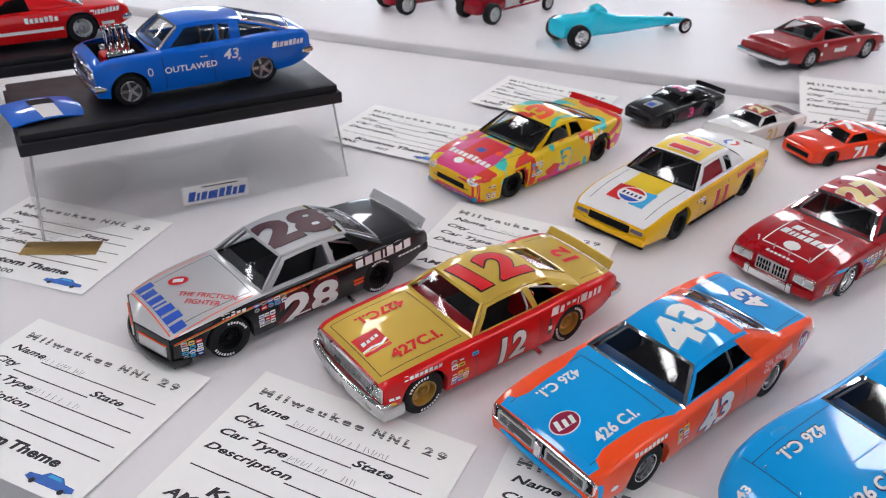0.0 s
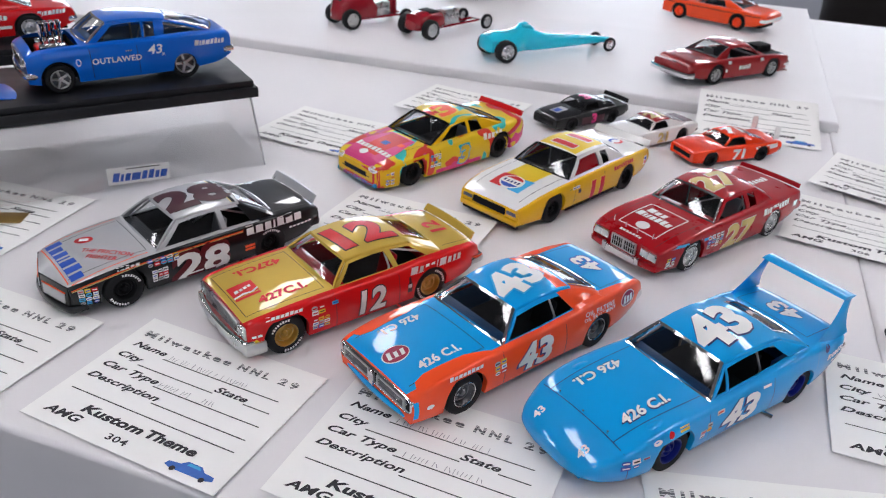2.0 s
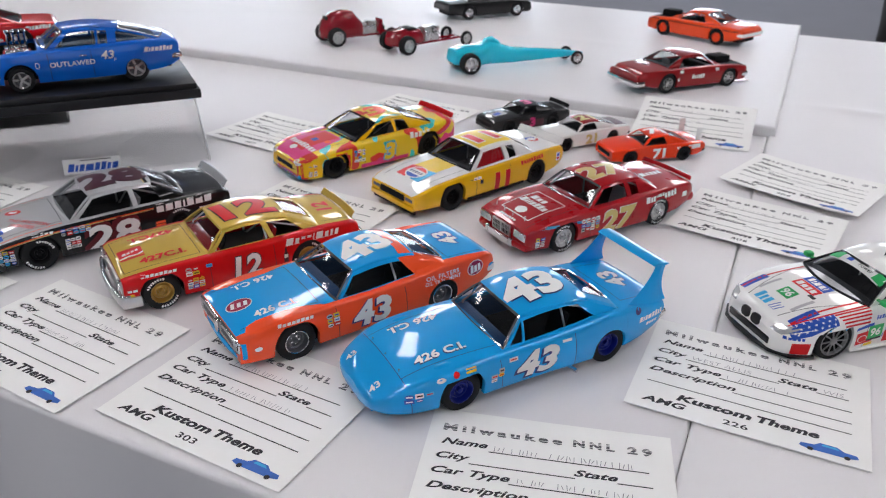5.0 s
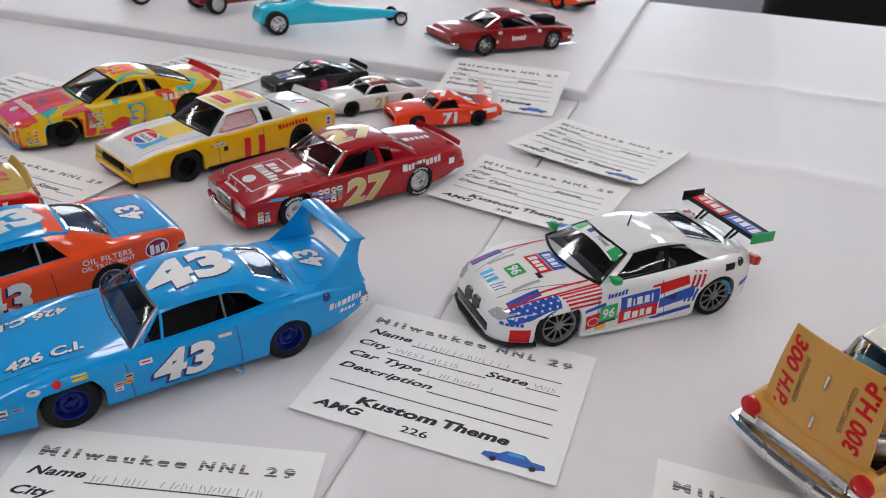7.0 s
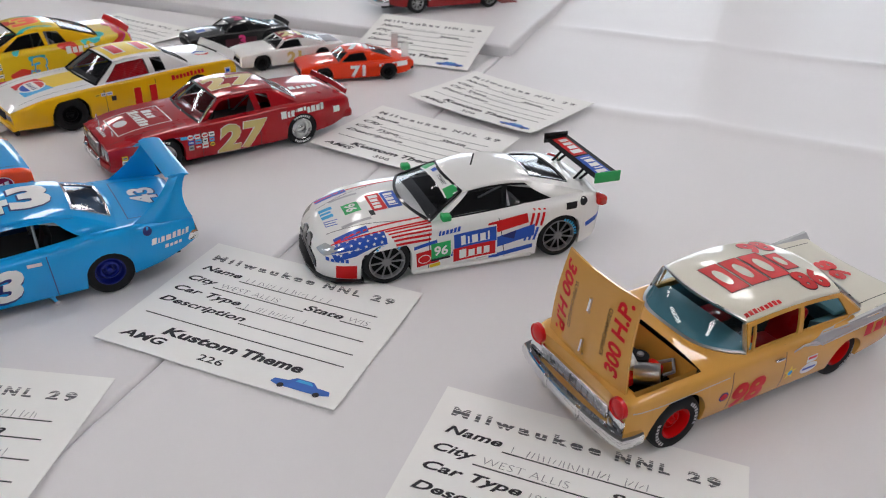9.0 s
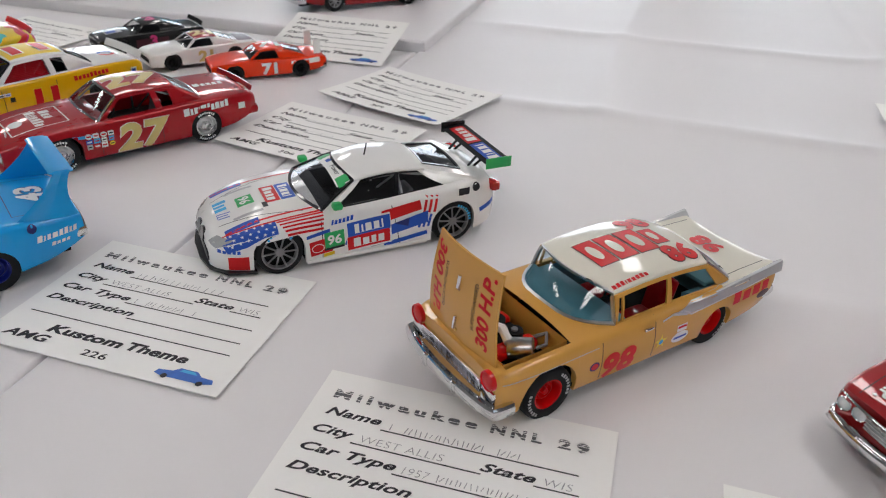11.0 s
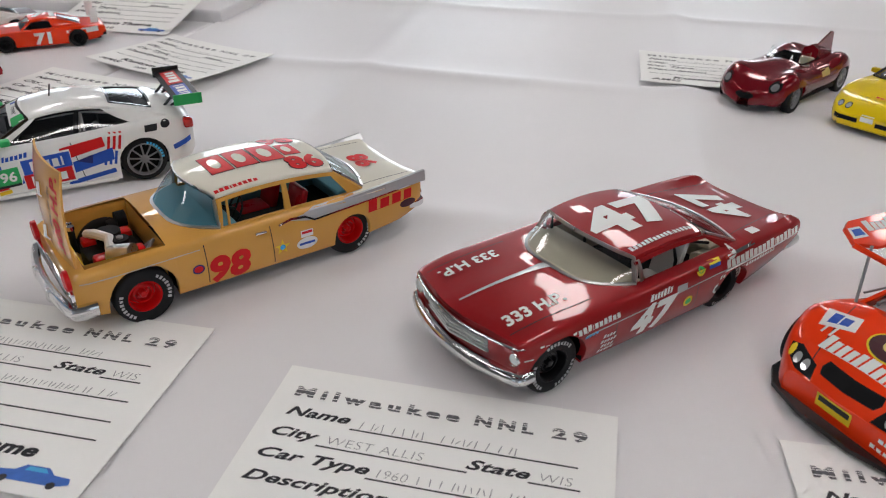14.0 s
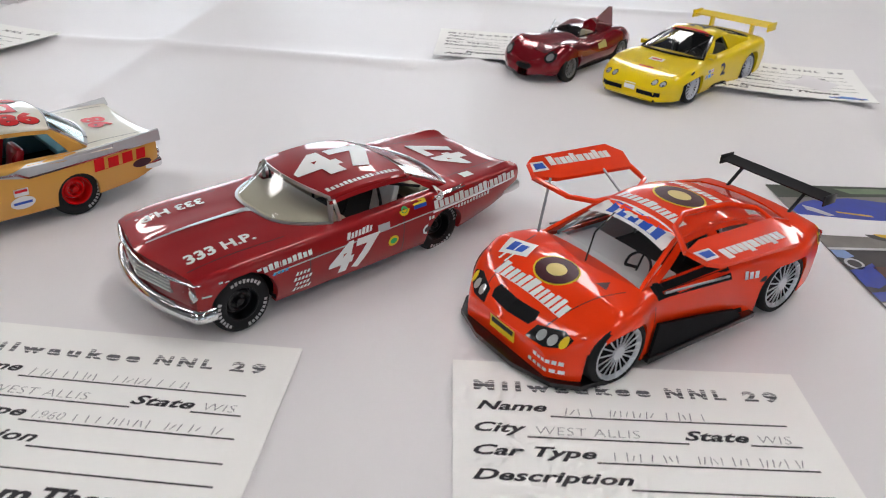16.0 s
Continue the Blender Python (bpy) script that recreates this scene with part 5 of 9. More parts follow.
for y in (-17, 17):
    for k in range(4):
        c.part("grille_bar", boxed(92.5 * MM, 94.2 * MM, (y - 12) * MM, (y + 12) * MM, (18.3 + 1.7 * k) * MM, (18.7 + 1.7 * k) * MM), GREY, smooth=False)
    bm = bmesh.new()
    for dy in (-12.5, 12.5):
        box(bm, 92.4 * MM, 94.8 * MM, (y + dy - 0.5) * MM, (y + dy + 0.5) * MM, 17.5 * MM, 24.5 * MM)
    for z in (17.7, 24.2):
        box(bm, 92.4 * MM, 94.8 * MM, (y - 12.5) * MM, (y + 12.5) * MM, (z - 0.4) * MM, (z + 0.4) * MM)
    c.part("grille_frame", bm, DULL_CHROME, smooth=False)
c.part("grille_post", boxed(93 * MM, 96.2 * MM, -2.2 * MM, 2.2 * MM, 16.5 * MM, 25 * MM, 0.5 * MM), CHROME)
for y in (23, 29, -23, -29):
    round_lamp(c, 93.4, y, 23.0, 2.6)
bumper(c, "front", 91.0, 34, 12, 4, 2.0, 3, 9, BLUE, "front_valance")
bumper(c, "rear", -102, 33, 25, 7, 2.4, 2, 9, CHROME)
for v in ("left", "right"):
    c.decal("nose_edge", bar(0.006, 0.03), BLUE, v, 92, 22, layer=1)
for s, v in ((1, "top_left"), (-1, "top_right")):
    c.decal("orange_panel", flat([(-x * MM if s > 0 else x * MM, -y * MM) for x, y in [(-36, 28.5), (-62, 28.5), (-98, 30), (-98, 40), (-36, 40)]]), ORANGE, v, 0, 0, layer=1, step=3.0)
    c.decal("orange_panel", flat([(-x * MM if s > 0 else x * MM, -y * MM) for x, y in [(87, 31), (85, 27), (78, 25), (50, 26.5), (36, 31), (30, 34.5), (27, 40), (88, 40)]]), ORANGE, v, 0, 0, layer=1, step=3.0)
c.decal("orange_band", flat([(x * MM, y * MM) for x, y in ((25, -27), (42, -27), (42, 27), (25, 27), (27.5, 14), (28.5, 0), (27.5, -14))]), ORANGE, "top_left", -2, 0, layer=1, step=3.0)
seams(c, [("left", 28, 33, 26, 9), ("left", -24, 35, -26, 9), ("top_left", 36, -28, 89, -27), ("top_left", 36, 28, 89, 27), ("top_left", 36, -28, 36, 28), ("top_left", -66, -27, -98, -26), ("top_left", -66, 27, -98, 26), ("top_left", -66, -27, -66, 27)])
numbers(c, "43", 24, "top_left", -11, 1, D_WHITE, D_SKY, 0.055, 1.2, rot=14, grow=0.03)
numbers(c, "43", 17.5, "left", 1.5, 22.0, D_WHITE, D_NAVY, 0.045, 1.15, shear=0.12, grow=0.018, shift=(-0.9, -0.7))
numbers(c, "43", 14, "top_back", -82, 0, D_WHITE, D_BLUE, 0.04, 1.15, shift=(0.5, -0.5))
c.decal("engine_size_decal", text("426 C.I.", 6.4 * MM, 0.03, 0.0, 1.05), D_WHITE, "top_left", 62, 19, layer=2)
c.decal("engine_size_decal", text("426 C.I.", 6.4 * MM, 0.03, 0.0, 1.05), D_WHITE, "top_right", 62, -19, layer=2)
c.decal("emblem_decal", oval(0.0175, 0.0135), D_WHITE, "top_left", 80, 2, 0, layer=1)
c.decal("emblem_decal", oval(0.0162, 0.0122), D_CRIMSON, "top_left", 80, 2, 0, layer=2)
c.decal("emblem_decal", blocks([0.003, 0.003, 0.003], 0.006, 0.0012, 0.15), D_WHITE, "top_left", 80, 2, -8, layer=3)
c.decal("lettering_decal", text("OIL FILTERS", 3.1 * MM, 0.015, 0, 1.15, 1.1), D_WHITE, "left", -55, 33.4, 0, layer=3)
c.decal("lettering_decal", text("OIL TREATMENT", 2.7 * MM, 0.012, 0, 1.05, 1.05), D_WHITE, "left", -55, 29.4, 0, layer=3)
c.decal("emblem_decal", oval(0.015, 0.011), D_WHITE, "left", -84, 30, 6, layer=2)
c.decal("emblem_decal", oval(0.0138, 0.0098), D_CRIMSON, "left", -84, 30, 6, layer=3)
c.decal("emblem_decal", blocks([0.0028, 0.0028, 0.0028], 0.006, 0.0006, 0.15), D_WHITE, "left", -84, 30, 6, layer=4)
sponsor_strip(c, 33, 28, 2, 3, 5, 3.6, 21)
c.decal("sponsor_decal", blocks([0.0026] * 8, 0.0022, 0.0005, 0.3), D_WHITE, "left", 56, 32, layer=3)
c.decal("sticker", oval(0.005, 0.003), D_WHITE, "left", 82, 20, layer=3)


# the winged blue car, number 43
c = Car("winged_stock_car", car_pose((0.3378, 0.3162), (0.4272, 0.3860), 36, k=1.01), "light blue winged model stock car number 43, pointed nose", GROUP,
        **base_coupe(wb=111, nose=111, rear=-105, archr=12.6, wins=[(21, 10.5, 8.2, 7.8), (9, -46, -33, 7)], A=(24.5, 35.4), B=(8, 51), C=(-44, 50), D=(-64, 41.6), deck=-64, rear_inset=2, rear_low=1, rear_glass=GLASS, arc=2.6, cowl=24.5, cab=32.5, roof=24.6,
                     hw=[(-105, 33), (-97, 36), (-60, 39.5), (-45, 39.5), (0, 38.5), (60, 39.5), (84, 38), (100, 32.5), (106, 29), (109.5, 25), (111, 21)],
                     edge=[(-105, 35), (-99, 38), (-55, 40.5), (-30, 37.5), (10, 35), (40, 34.8), (70, 33), (86, 29.5), (100, 24), (108, 19.5), (111, 17)],
                     top=[(-105, 36), (-99, 39), (-68, 41.5), (26, 36.8), (60, 36), (86, 32), (100, 26.5), (108, 22), (111, 19)],
                     sill=[(-105, 19), (-80, 11), (-40, 7), (50, 7), (84, 8), (100, 9), (108, 11), (111, 12.5)], tumble=0.08, round=4.5, crown=2.2))
hull(c, BLUE)
greenhouse(c, BLUE, BLUE, SMOKE, trim=CHROME, cage=STEEL, interior=NAVY_CABIN, side_glass=False, seat_mat=BLACK)
add_wheels(c, dict(STEEL_WHEEL, letters=False), material("dark_blue_wheel", (0.01, 0.02, 0.22), 0.3, 0.3))
for s in (1, -1):
    rows = []
    for f in np.linspace(0, 1, 7):
        ch = 28 * (1 - f) ** 2 + 9
        xc = -86 - 14 * f
        yy, zz, tt = s * (33.0 - 4.0 * f), 34 + 25.0 * f, 1.8 - 0.5 * f
        rows.append([Vector(q) * MM for q in ((xc + ch / 2, yy, zz), (xc, yy + tt, zz), (xc - ch / 2, yy, zz), (xc, yy - tt, zz))])
    bm = bmesh.new()
    vs = grid(bm, rows, close=True)
    bm.faces.new(vs[-1])
    c.part("wing_strut", bm, BLUE)
bm = bmesh.new()
sweep(bm, [Vector((-100, y, 59.5)) * MM for y in np.linspace(-30, 30, 15)], [(a * MM, b * MM) for a, b in ((-6.5, -0.4), (-3, -1.2), (3, -1.0), (6.5, 0), (3, 1.2), (-3, 0.9))])
c.part("wing_blade", bm, BLUE)
c.part("chin_spoiler", boxed(92 * MM, 108 * MM, -22 * MM, 22 * MM, 7.5 * MM, 9 * MM, 0.4 * MM), BLUE)
bumper(c, "rear", -105.5, 33, 25, 6, 2.0, 2, 8, CHROME)
for y in (29, -29):
    bm = bmesh.new()
    rows = [[Vector((x, y + 3.4 * math.cos(a) * k, 30.2 + 2.4 * math.sin(a) * k - (x - 56) * 0.08)) * MM for a in np.linspace(0, math.pi, 9)] for x, k in ((56, 0.2), (58, 0.7), (63, 1), (68, 1), (71, 0.7), (72.5, 0.2))]
    grid(bm, rows)
    c.part("fender_scoop", bm, BLUE)
seams(c, [("left", 30, 34, 27, 9), ("left", -26, 37, -28, 9), ("top_left", 27, -27, 90, -25), ("top_left", 27, 27, 90, 25), ("top_left", 90, -31, 90, 31), ("left", 90, 27, 88, 10), ("top_left", -71, -26, -101, -25), ("top_left", -71, 26, -101, 25), ("top_left", -71, -26, -71, 26)], D_NAVY)
numbers(c, "43", 27, "top_left", -14, 0, D_WHITE, D_NAVY, 0.055, 1.2, rot=8, shear=0.1, grow=0.014, shift=(-0.5, -0.7))
numbers(c, "43", 16.5, "left", 2, 22, D_WHITE, D_NAVY, 0.045, 1.3, shear=0.2, grow=0.03, shift=(-0.9, -0.9))
numbers(c, "43", 14, "top_back", -85, 0, D_WHITE, D_NAVY, 0.04, 1.15, grow=0.02, shift=(0.5, -0.5))
numbers(c, "43", 4.6, "top_left", 104, 18, D_WHITE, None, 0.03, 1.1)
numbers(c, "43", 4.6, "top_left", 104, -18, D_WHITE, None, 0.03, 1.1)
for v, y in (("top_left", 18), ("top_right", -18)):
    c.decal("engine_size_decal", moved(text("426 C.I.", 6.6 * MM, 0.045, 0.1, 1.2), -0.6 * MM, -0.6 * MM), D_NAVY, v, 61, y, layer=1)
    c.decal("engine_size_decal", text("426 C.I.", 6.6 * MM, 0.035, 0.1, 1.2), D_WHITE, v, 61, y, layer=3)
c.decal("hood_ridge", bar(0.034, 0.0012), BLUE, "top_left", 45, 3, layer=6)
for x, y in ((88.5, 19), (88.5, 0), (88.5, -19)):
    c.part("hood_pin", tube(bmesh.new(), [Vector((x, y, 25)) * MM, Vector((x, y, 29.4)) * MM], 0.6 * MM, 6), CHROME)
c.decal("sponsor_decal", blocks([0.0030, 0.0012, 0.0022, 0.0032, 0.0022, 0.0022, 0.0016, 0.0022], 0.0036, 0.0006, 0.3), D_WHITE, "left", -90, 29.5, 4)
c.decal("sponsor_decal", blocks([0.0024, 0.002, 0.0022, 0.002], 0.0022, 0.0005, 0.3), D_WHITE, "left", -91, 24, 4)
c.decal("fuel_cap", oval(0.005, 0.005), D_NAVY, "left", -78, 36)
sponsor_strip(c, 34, 29, 3, 1, 7, 3.6, 31)
sponsor_strip(c, 34, 24, 2, 3, 5, 3.2, 32)
sponsor_strip(c, 90, 23, 3, 2, 6, 3.2, 33)
c.decal("sticker", oval(0.006, 0.003), D_WHITE, "left", 70, 29.5)
c.decal("sticker", oval(0.004, 0.004), D_RED, "left", 60, 30.5)
c.decal("sticker", bar(0.007, 0.003), D_YELLOW, "left", 50, 31)
c.decal("door_handle", bar(0.007, 0.0018), D_WHITE, "left", -20, 31)
c.part("exhaust_pipe", tube(bmesh.new(), [Vector((-24, 36, 6.5)) * MM, Vector((-26, 43, 6)) * MM], 1.5 * MM, 10), CHROME)

# the multicoloured modern stock car
SPLASH = blotch("splashed_race_paint", [(0, (0.05, 0.55, 0.50)), (0.33, (0.05, 0.55, 0.50)), (0.395, (0.80, 0.56, 0.02)), (0.515, (0.72, 0.05, 0.03)), (0.60, (0.70, 0.05, 0.20)), (0.64, (0.80, 0.56, 0.02))], 17.0)
c = Car("stock_car", car_pose((0.1529, 0.6680), (0.2354, 0.7560), 36, k=1.01), "yellow, red and turquoise splashed model stock car", GROUP,
        **base_coupe(wb=118, nose=98, rear=-98, R=13.6, arch=16, wins=[(22, -17, -14, 2), (-20, -37, -30, -18)], B=(4, 52), C=(-35, 52), D=(-66, 41), deck=-66, cowl=32, A=(33, 36.5), arc=2.2, cab=32.5, roof=27.5,
                     hw=[(-98, 33), (-88, 37), (-50, 39.5), (0, 39.5), (60, 39.5), (86, 37), (94, 33), (98, 27)],
                     edge=[(-98, 37), (-92, 40), (-50, 38.5), (0, 37), (36, 35.5), (60, 33.5), (86, 29), (94, 26), (98, 23)],
                     top=[(-98, 39), (-92, 41.5), (-60, 41), (36, 37), (60, 35.5), (86, 30.5), (94, 27), (98, 24)],
                     sill=[(-98, 14), (-80, 8), (-40, 5), (98, 5)], round=4.5, tuck=0.03))
hull(c, SPLASH)
greenhouse(c, SPLASH, YELLOW, SMOKE, trim=BLACK, cage=STEEL, side_glass=False)
add_wheels(c, dict(kind="steel", rim=0.58, dish=0.4, letters=True, arcs=(60,)), BLACK, D_YELLOW)
spoiler(c, -94, 32, 41, 5, 35, RED)
panel(c, "grille_opening", "front", -22, 22, 14, 19, 97.2, 1.6, BLACK, 0.5, 10)
panel(c, "air_dam", "front", -30, 30, 4.5, 9.5, 96, 4, D_SKY, 1.2)
for s in (1, -1):
    c.decal("headlight_decal", oval(0.011, 0.005), D_WHITE, "front", s * 25, 23.5, -8 * s)
    c.decal("headlight_decal", oval(0.006, 0.003), D_GREY, "front", s * 25, 23.5, -8 * s, layer=2)
c.decal("nose_panel", bar(0.066, 0.016), YELLOW, "front", 0, 19, layer=1)
c.decal("nose_panel", flat([(-x * MM, z * MM) for x, z in ((96, 7), (95, 22), (60, 28), (40, 29), (42, 7))]), YELLOW, "left", 0, 0, layer=1, step=3)
c.decal("grille_slot", bar(0.034, 0.005), BLACK, "front", 0, 16, layer=2)
c.decal("hood_panel", flat([(x * MM, y * MM) for x, y in ((-34, -22), (-4, -26), (26, -18), (26, 18), (-4, 26), (-34, 22))]), D_PINK, "top_front", 66, 0, 90, layer=1)
c.decal("hood_panel", flat([(x * MM, y * MM) for x, y in ((-28, -12), (14, -14), (14, 14), (-28, 12))]), D_RED, "top_front", 56, 0, 90, layer=2)
c.decal("sponsor_decal", blocks([0.005, 0.0045, 0.0045, 0.0045, 0.0052, 0.004, 0.0045, 0.0045, 0.0045], 0.0065, 0.001), D_WHITE, "top_front", 76, 0, layer=3)
c.decal("emblem_decal", bar(0.008, 0.007), D_BLUE, "top_front", 62, 0, layer=3)
c.decal("emblem_decal", oval(0.007, 0.007), D_ORANGE, "top_front", 56, 16, layer=3)
c.decal("emblem_decal", oval(0.01, 0.008), D_WHITE, "top_front", 85, -4, layer=3)
numbers(c, "3", 17, "left", -6, 20, D_YELLOW, D_SKY, 0.05, 1.2, shear=0.15)
numbers(c, "3", 27, "top_left", -11, 0, D_ORANGE, D_YELLOW, 0.05, 1.4, shear=0.15)
c.decal("sponsor_decal", blocks([0.005, 0.0045, 0.0045, 0.0045, 0.0045], 0.0065, 0.0009), D_WHITE, "left", -46, 32)
c.decal("door_panel", bar(0.060, 0.004), D_PINK, "left", 0, 8.5, layer=1)
sponsor_strip(c, 36, 27, 3, 4, 4.6, 3.6, 41)
sponsor_strip(c, 88, 20, 2, 4, 5, 3.4, 42)
seams(c, [("top_left", 38, -28, 92, -22), ("top_left", 38, 28, 92, 22), ("left", 26, 34, 25, 8)])

# the yellow and white stock car, number 11
c = Car("stock_car", car_pose((0.2837, 0.6095), (0.3617, 0.6999), 36), "yellow and white model stock car number 11", GROUP,
        **base_coupe(wb=113, nose=101, rear=-98, archr=13.2, wins=[(25, -16, -14, 9), (-21, -31, -29, -19)], A=(32, 36.2), B=(12, 52), C=(-35, 51.5), D=(-54, 39.5), deck=-54, cowl=32, rear_inset=1, cab=32, roof=24.2, top_cols=12,
                     hw=[(-98, 34), (-88, 36.5), (-55, 38), (0, 38), (60, 38), (92, 36.5), (101, 34)],
                     edge=[(-98, 33), (-93, 36), (-50, 37.5), (0, 36), (40, 35), (70, 33), (93, 28), (101, 25)],
                     top=[(-98, 34), (-93, 37), (-52, 39.5), (34, 37), (60, 35.5), (92, 29.5), (101, 25.5)]))
hull(c, YELLOW, WHITE)
greenhouse(c, WHITE, WHITE, SMOKE, trim=BLACK, cage=STEEL, side_glass=False, net=DARK_RED)
add_wheels(c, dict(STEEL_WHEEL, letters=False), BLACK)
c.decal("roof_panel", bar(0.044, 0.042), D_YELLOW, "top_left", -11, 0, layer=0)
c.decal("hood_panel", bar(0.044, 0.030), D_YELLOW, "top_left", 56, 0, layer=0)
k = 1.3
c.decal("emblem_decal", flat([(x * k * MM, y * k * MM) for x, y in ((-13, 7), (-3, 9), (-3, -9), (-13, -9))]), D_RED, "top_front", 72, 0, layer=1)
c.decal("emblem_decal", flat([(x * k * MM, y * k * MM) for x, y in ((3, 7), (13, 9), (13, -9), (3, -9))]), D_SKY, "top_front", 72, 0, layer=1)
c.decal("emblem_decal", oval(0.0185 * k, 0.0165 * k), D_WHITE, "top_front", 72, 0, layer=2)
half = lambda s: flat([(0.0078 * k * math.cos(a), k * (s * 0.0068 * math.sin(a) + s * 0.0004)) for a in np.linspace(0.42, math.pi - 0.42, 12)])
c.decal("emblem_decal", half(1), D_RED, "top_front", 72, 0, layer=3)
c.decal("emblem_decal", half(-1), D_BLUE, "top_front", 72, 0, layer=3)
c.decal("emblem_decal", blocks([0.0026] * 5, 0.004, 0.0012), D_NAVY, "top_front", 72, 0, layer=3)
numbers(c, "11", 24, "top_left", -11, 0, D_RED, D_WHITE, 0.045, 1.35, grow=0.03)
numbers(c, "11", 16, "left", -7, 19, D_RED, D_YELLOW, 0.07, 1.2, grow=0.03)
c.decal("emblem_decal", oval(0.016, 0.014), D_WHITE, "top_left", -78, 6, layer=1)
c.decal("emblem_decal", ring(0.016, 0.014, 0.003, a0=20, a1=170), D_BLUE, "top_left", -78, 6, layer=2)
c.decal("emblem_decal", ring(0.016, 0.014, 0.003, a0=200, a1=350), D_RED, "top_left", -78, 6, layer=2)
c.decal("sponsor_decal", blocks([0.0034, 0.003, 0.003, 0.0026, 0.003, 0.003, 0.003, 0.003, 0.003], 0.0042, 0.0006), D_RED, "left", -48, 31.5, 3)
c.decal("sticker", bar(0.006, 0.009), D_WHITE, "left", -88, 25)
c.decal("sticker_print", bar(0.004, 0.003), D_BLUE, "left", -88, 27, layer=2)
c.decal("sticker_print", bar(0.004, 0.003), D_RED, "left", -88, 23, layer=2)
sponsor_strip(c, 34, 28, 3, 1, 5, 3, 51)
c.decal("sticker", bar(0.004, 0.004), D_BLACK, "left", 21, 23)
panel(c, "grille_opening", "front", -19, 19, 16.2, 23.6, 100.9, 1.6, BLACK, 0.5, 14)
for y in (25.5, -25.5):
    panel(c, "headlight", "front", y - 5.5, y + 5.5, 18.0, 22.5, 100.6, 1.4, GUN, 0.5, 14)
panel(c, "nose_cover", "front", -33.5, 33.5, 9, 15, 101, 4, YELLOW, 1.5)
panel(c, "air_dam", "front", -32, 32, 5, 9, 99, 3, BLACK, 0.8)
c.part("side_skirt", boxed(-38 * MM, 38 * MM, -37.2 * MM, 37.2 * MM, 5.5 * MM, 8 * MM, 0.4 * MM), BLACK)
spoiler(c, -96, 33, 37, 6, 35, WHITE)
seams(c, [("top_left", 35, -27, 92, -26), ("top_left", 35, 27, 92, 26), ("left", 28, 34, 27, 9), ("left", -17, 36, -18, 9)])

# the dark red stock car, number 27
c = Car("stock_car", car_pose((0.3930, 0.5440), (0.4758, 0.6170), 36), "glossy dark red model stock car number 27, gold numerals", GROUP,
        **base_coupe(wb=112, nose=94, rear=-102, archr=13.2, wins=[(22, -19, -16.5, 5), (-24, -33, -31, -21.5)], A=(26, 36.2), B=(8, 51.5), C=(-38, 51), D=(-56, 40), deck=-56, cowl=26, rear_inset=1, cab=32, roof=25,
                     hw=[(-102, 33), (-94, 36), (-55, 38), (0, 38), (60, 38), (86, 36.5), (94, 34)],
                     edge=[(-102, 33.5), (-97, 36.5), (-50, 37.5), (0, 36), (40, 35), (70, 32.5), (88, 28.5), (94, 27)],
                     top=[(-102, 35), (-97, 38), (-54, 40), (28, 37), (60, 35.5), (88, 30), (94, 28)], crease=0.4))
hull(c, DARK_RED)
greenhouse(c, DARK_RED, DARK_RED, SMOKE, trim=CHROME, cage=STEEL, side_glass=False, interior=DARK_RED)
add_wheels(c, dict(STEEL_WHEEL, rim=0.64, dish=0.4, ring=True, centre=DULL_CHROME), CHROME)
grille(c, "front", -12, -0.6, 16, 26, 95.0, 1, DULL_CHROME, BLACK, posts=4)
grille(c, "front", 0.6, 12, 16, 26, 95.0, 1, DULL_CHROME, BLACK, posts=4)
for y in (24.5, -24.5):
    panel(c, "headlight_bezel", "front", y - 8, y + 8, 18, 25.5, 94, 1.6, CHROME, 0.5, 8)
    for k in (-3.7, 3.7):
        panel(c, "headlight", "front", y + k - 3.2, y + k + 3.2, 19, 24.5, 94.6, 1.2, material_cache("headlight_lens"), 0.4, 8)
bumper(c, "front", 94, 33, 12.2, 6, 2.8, 3, 9, DARK_RED)
panel(c, "bumper_grille", "front", -15, 15, 9, 15.5, 98.0, 2.2, CHROME, 0.8)
for y in (-17, 17):
    panel(c, "bumper_guard", "front", y - 2, y + 2, 8.5, 17, 97.6, 3.4, CHROME, 1.0)
bumper(c, "rear", -103, 33, 20, 7, 2.4, 2, 8, DARK_RED)
spoiler(c, -99, 31, 38, 3.2, 35, DARK_RED)
numbers(c, "27", 25, "top_left", -12, 0, D_GOLD, D_WHITE, 0.045, 1.3, shear=0.15, grow=0.012)
numbers(c, "27", 20, "left", -5, 20.5, D_GOLD, D_WHITE, 0.045, 1.25, shear=0.15, grow=0.015)
for y in (19, -19):
    c.decal("hood_outline", bar(0.040, 0.001), D_WHITE, "top_left", 62, y, layer=1)
for x in (42, 82):
    c.decal("hood_outline", bar(0.038, 0.001), D_WHITE, "top_front", x, 0, layer=1)
c.decal("sponsor_decal", blocks([0.007, 0.005, 0.005], 0.007, 0.001, 0.1), D_WHITE, "top_front", 52, -4, layer=2)
c.decal("sponsor_decal", blocks([0.006, 0.0025, 0.0025, 0.0045, 0.0045, 0.0045, 0.0045], 0.0075, 0.0008, 0.1), D_WHITE, "top_front", 61, 0, layer=2)
c.decal("emblem_decal", oval(0.012, 0.010), D_WHITE, "top_front", 75, 0, layer=2)
c.decal("sponsor_decal", blocks([0.0026] * 7, 0.0024, 0.0006), D_WHITE, "top_front", 89, 0, layer=2)
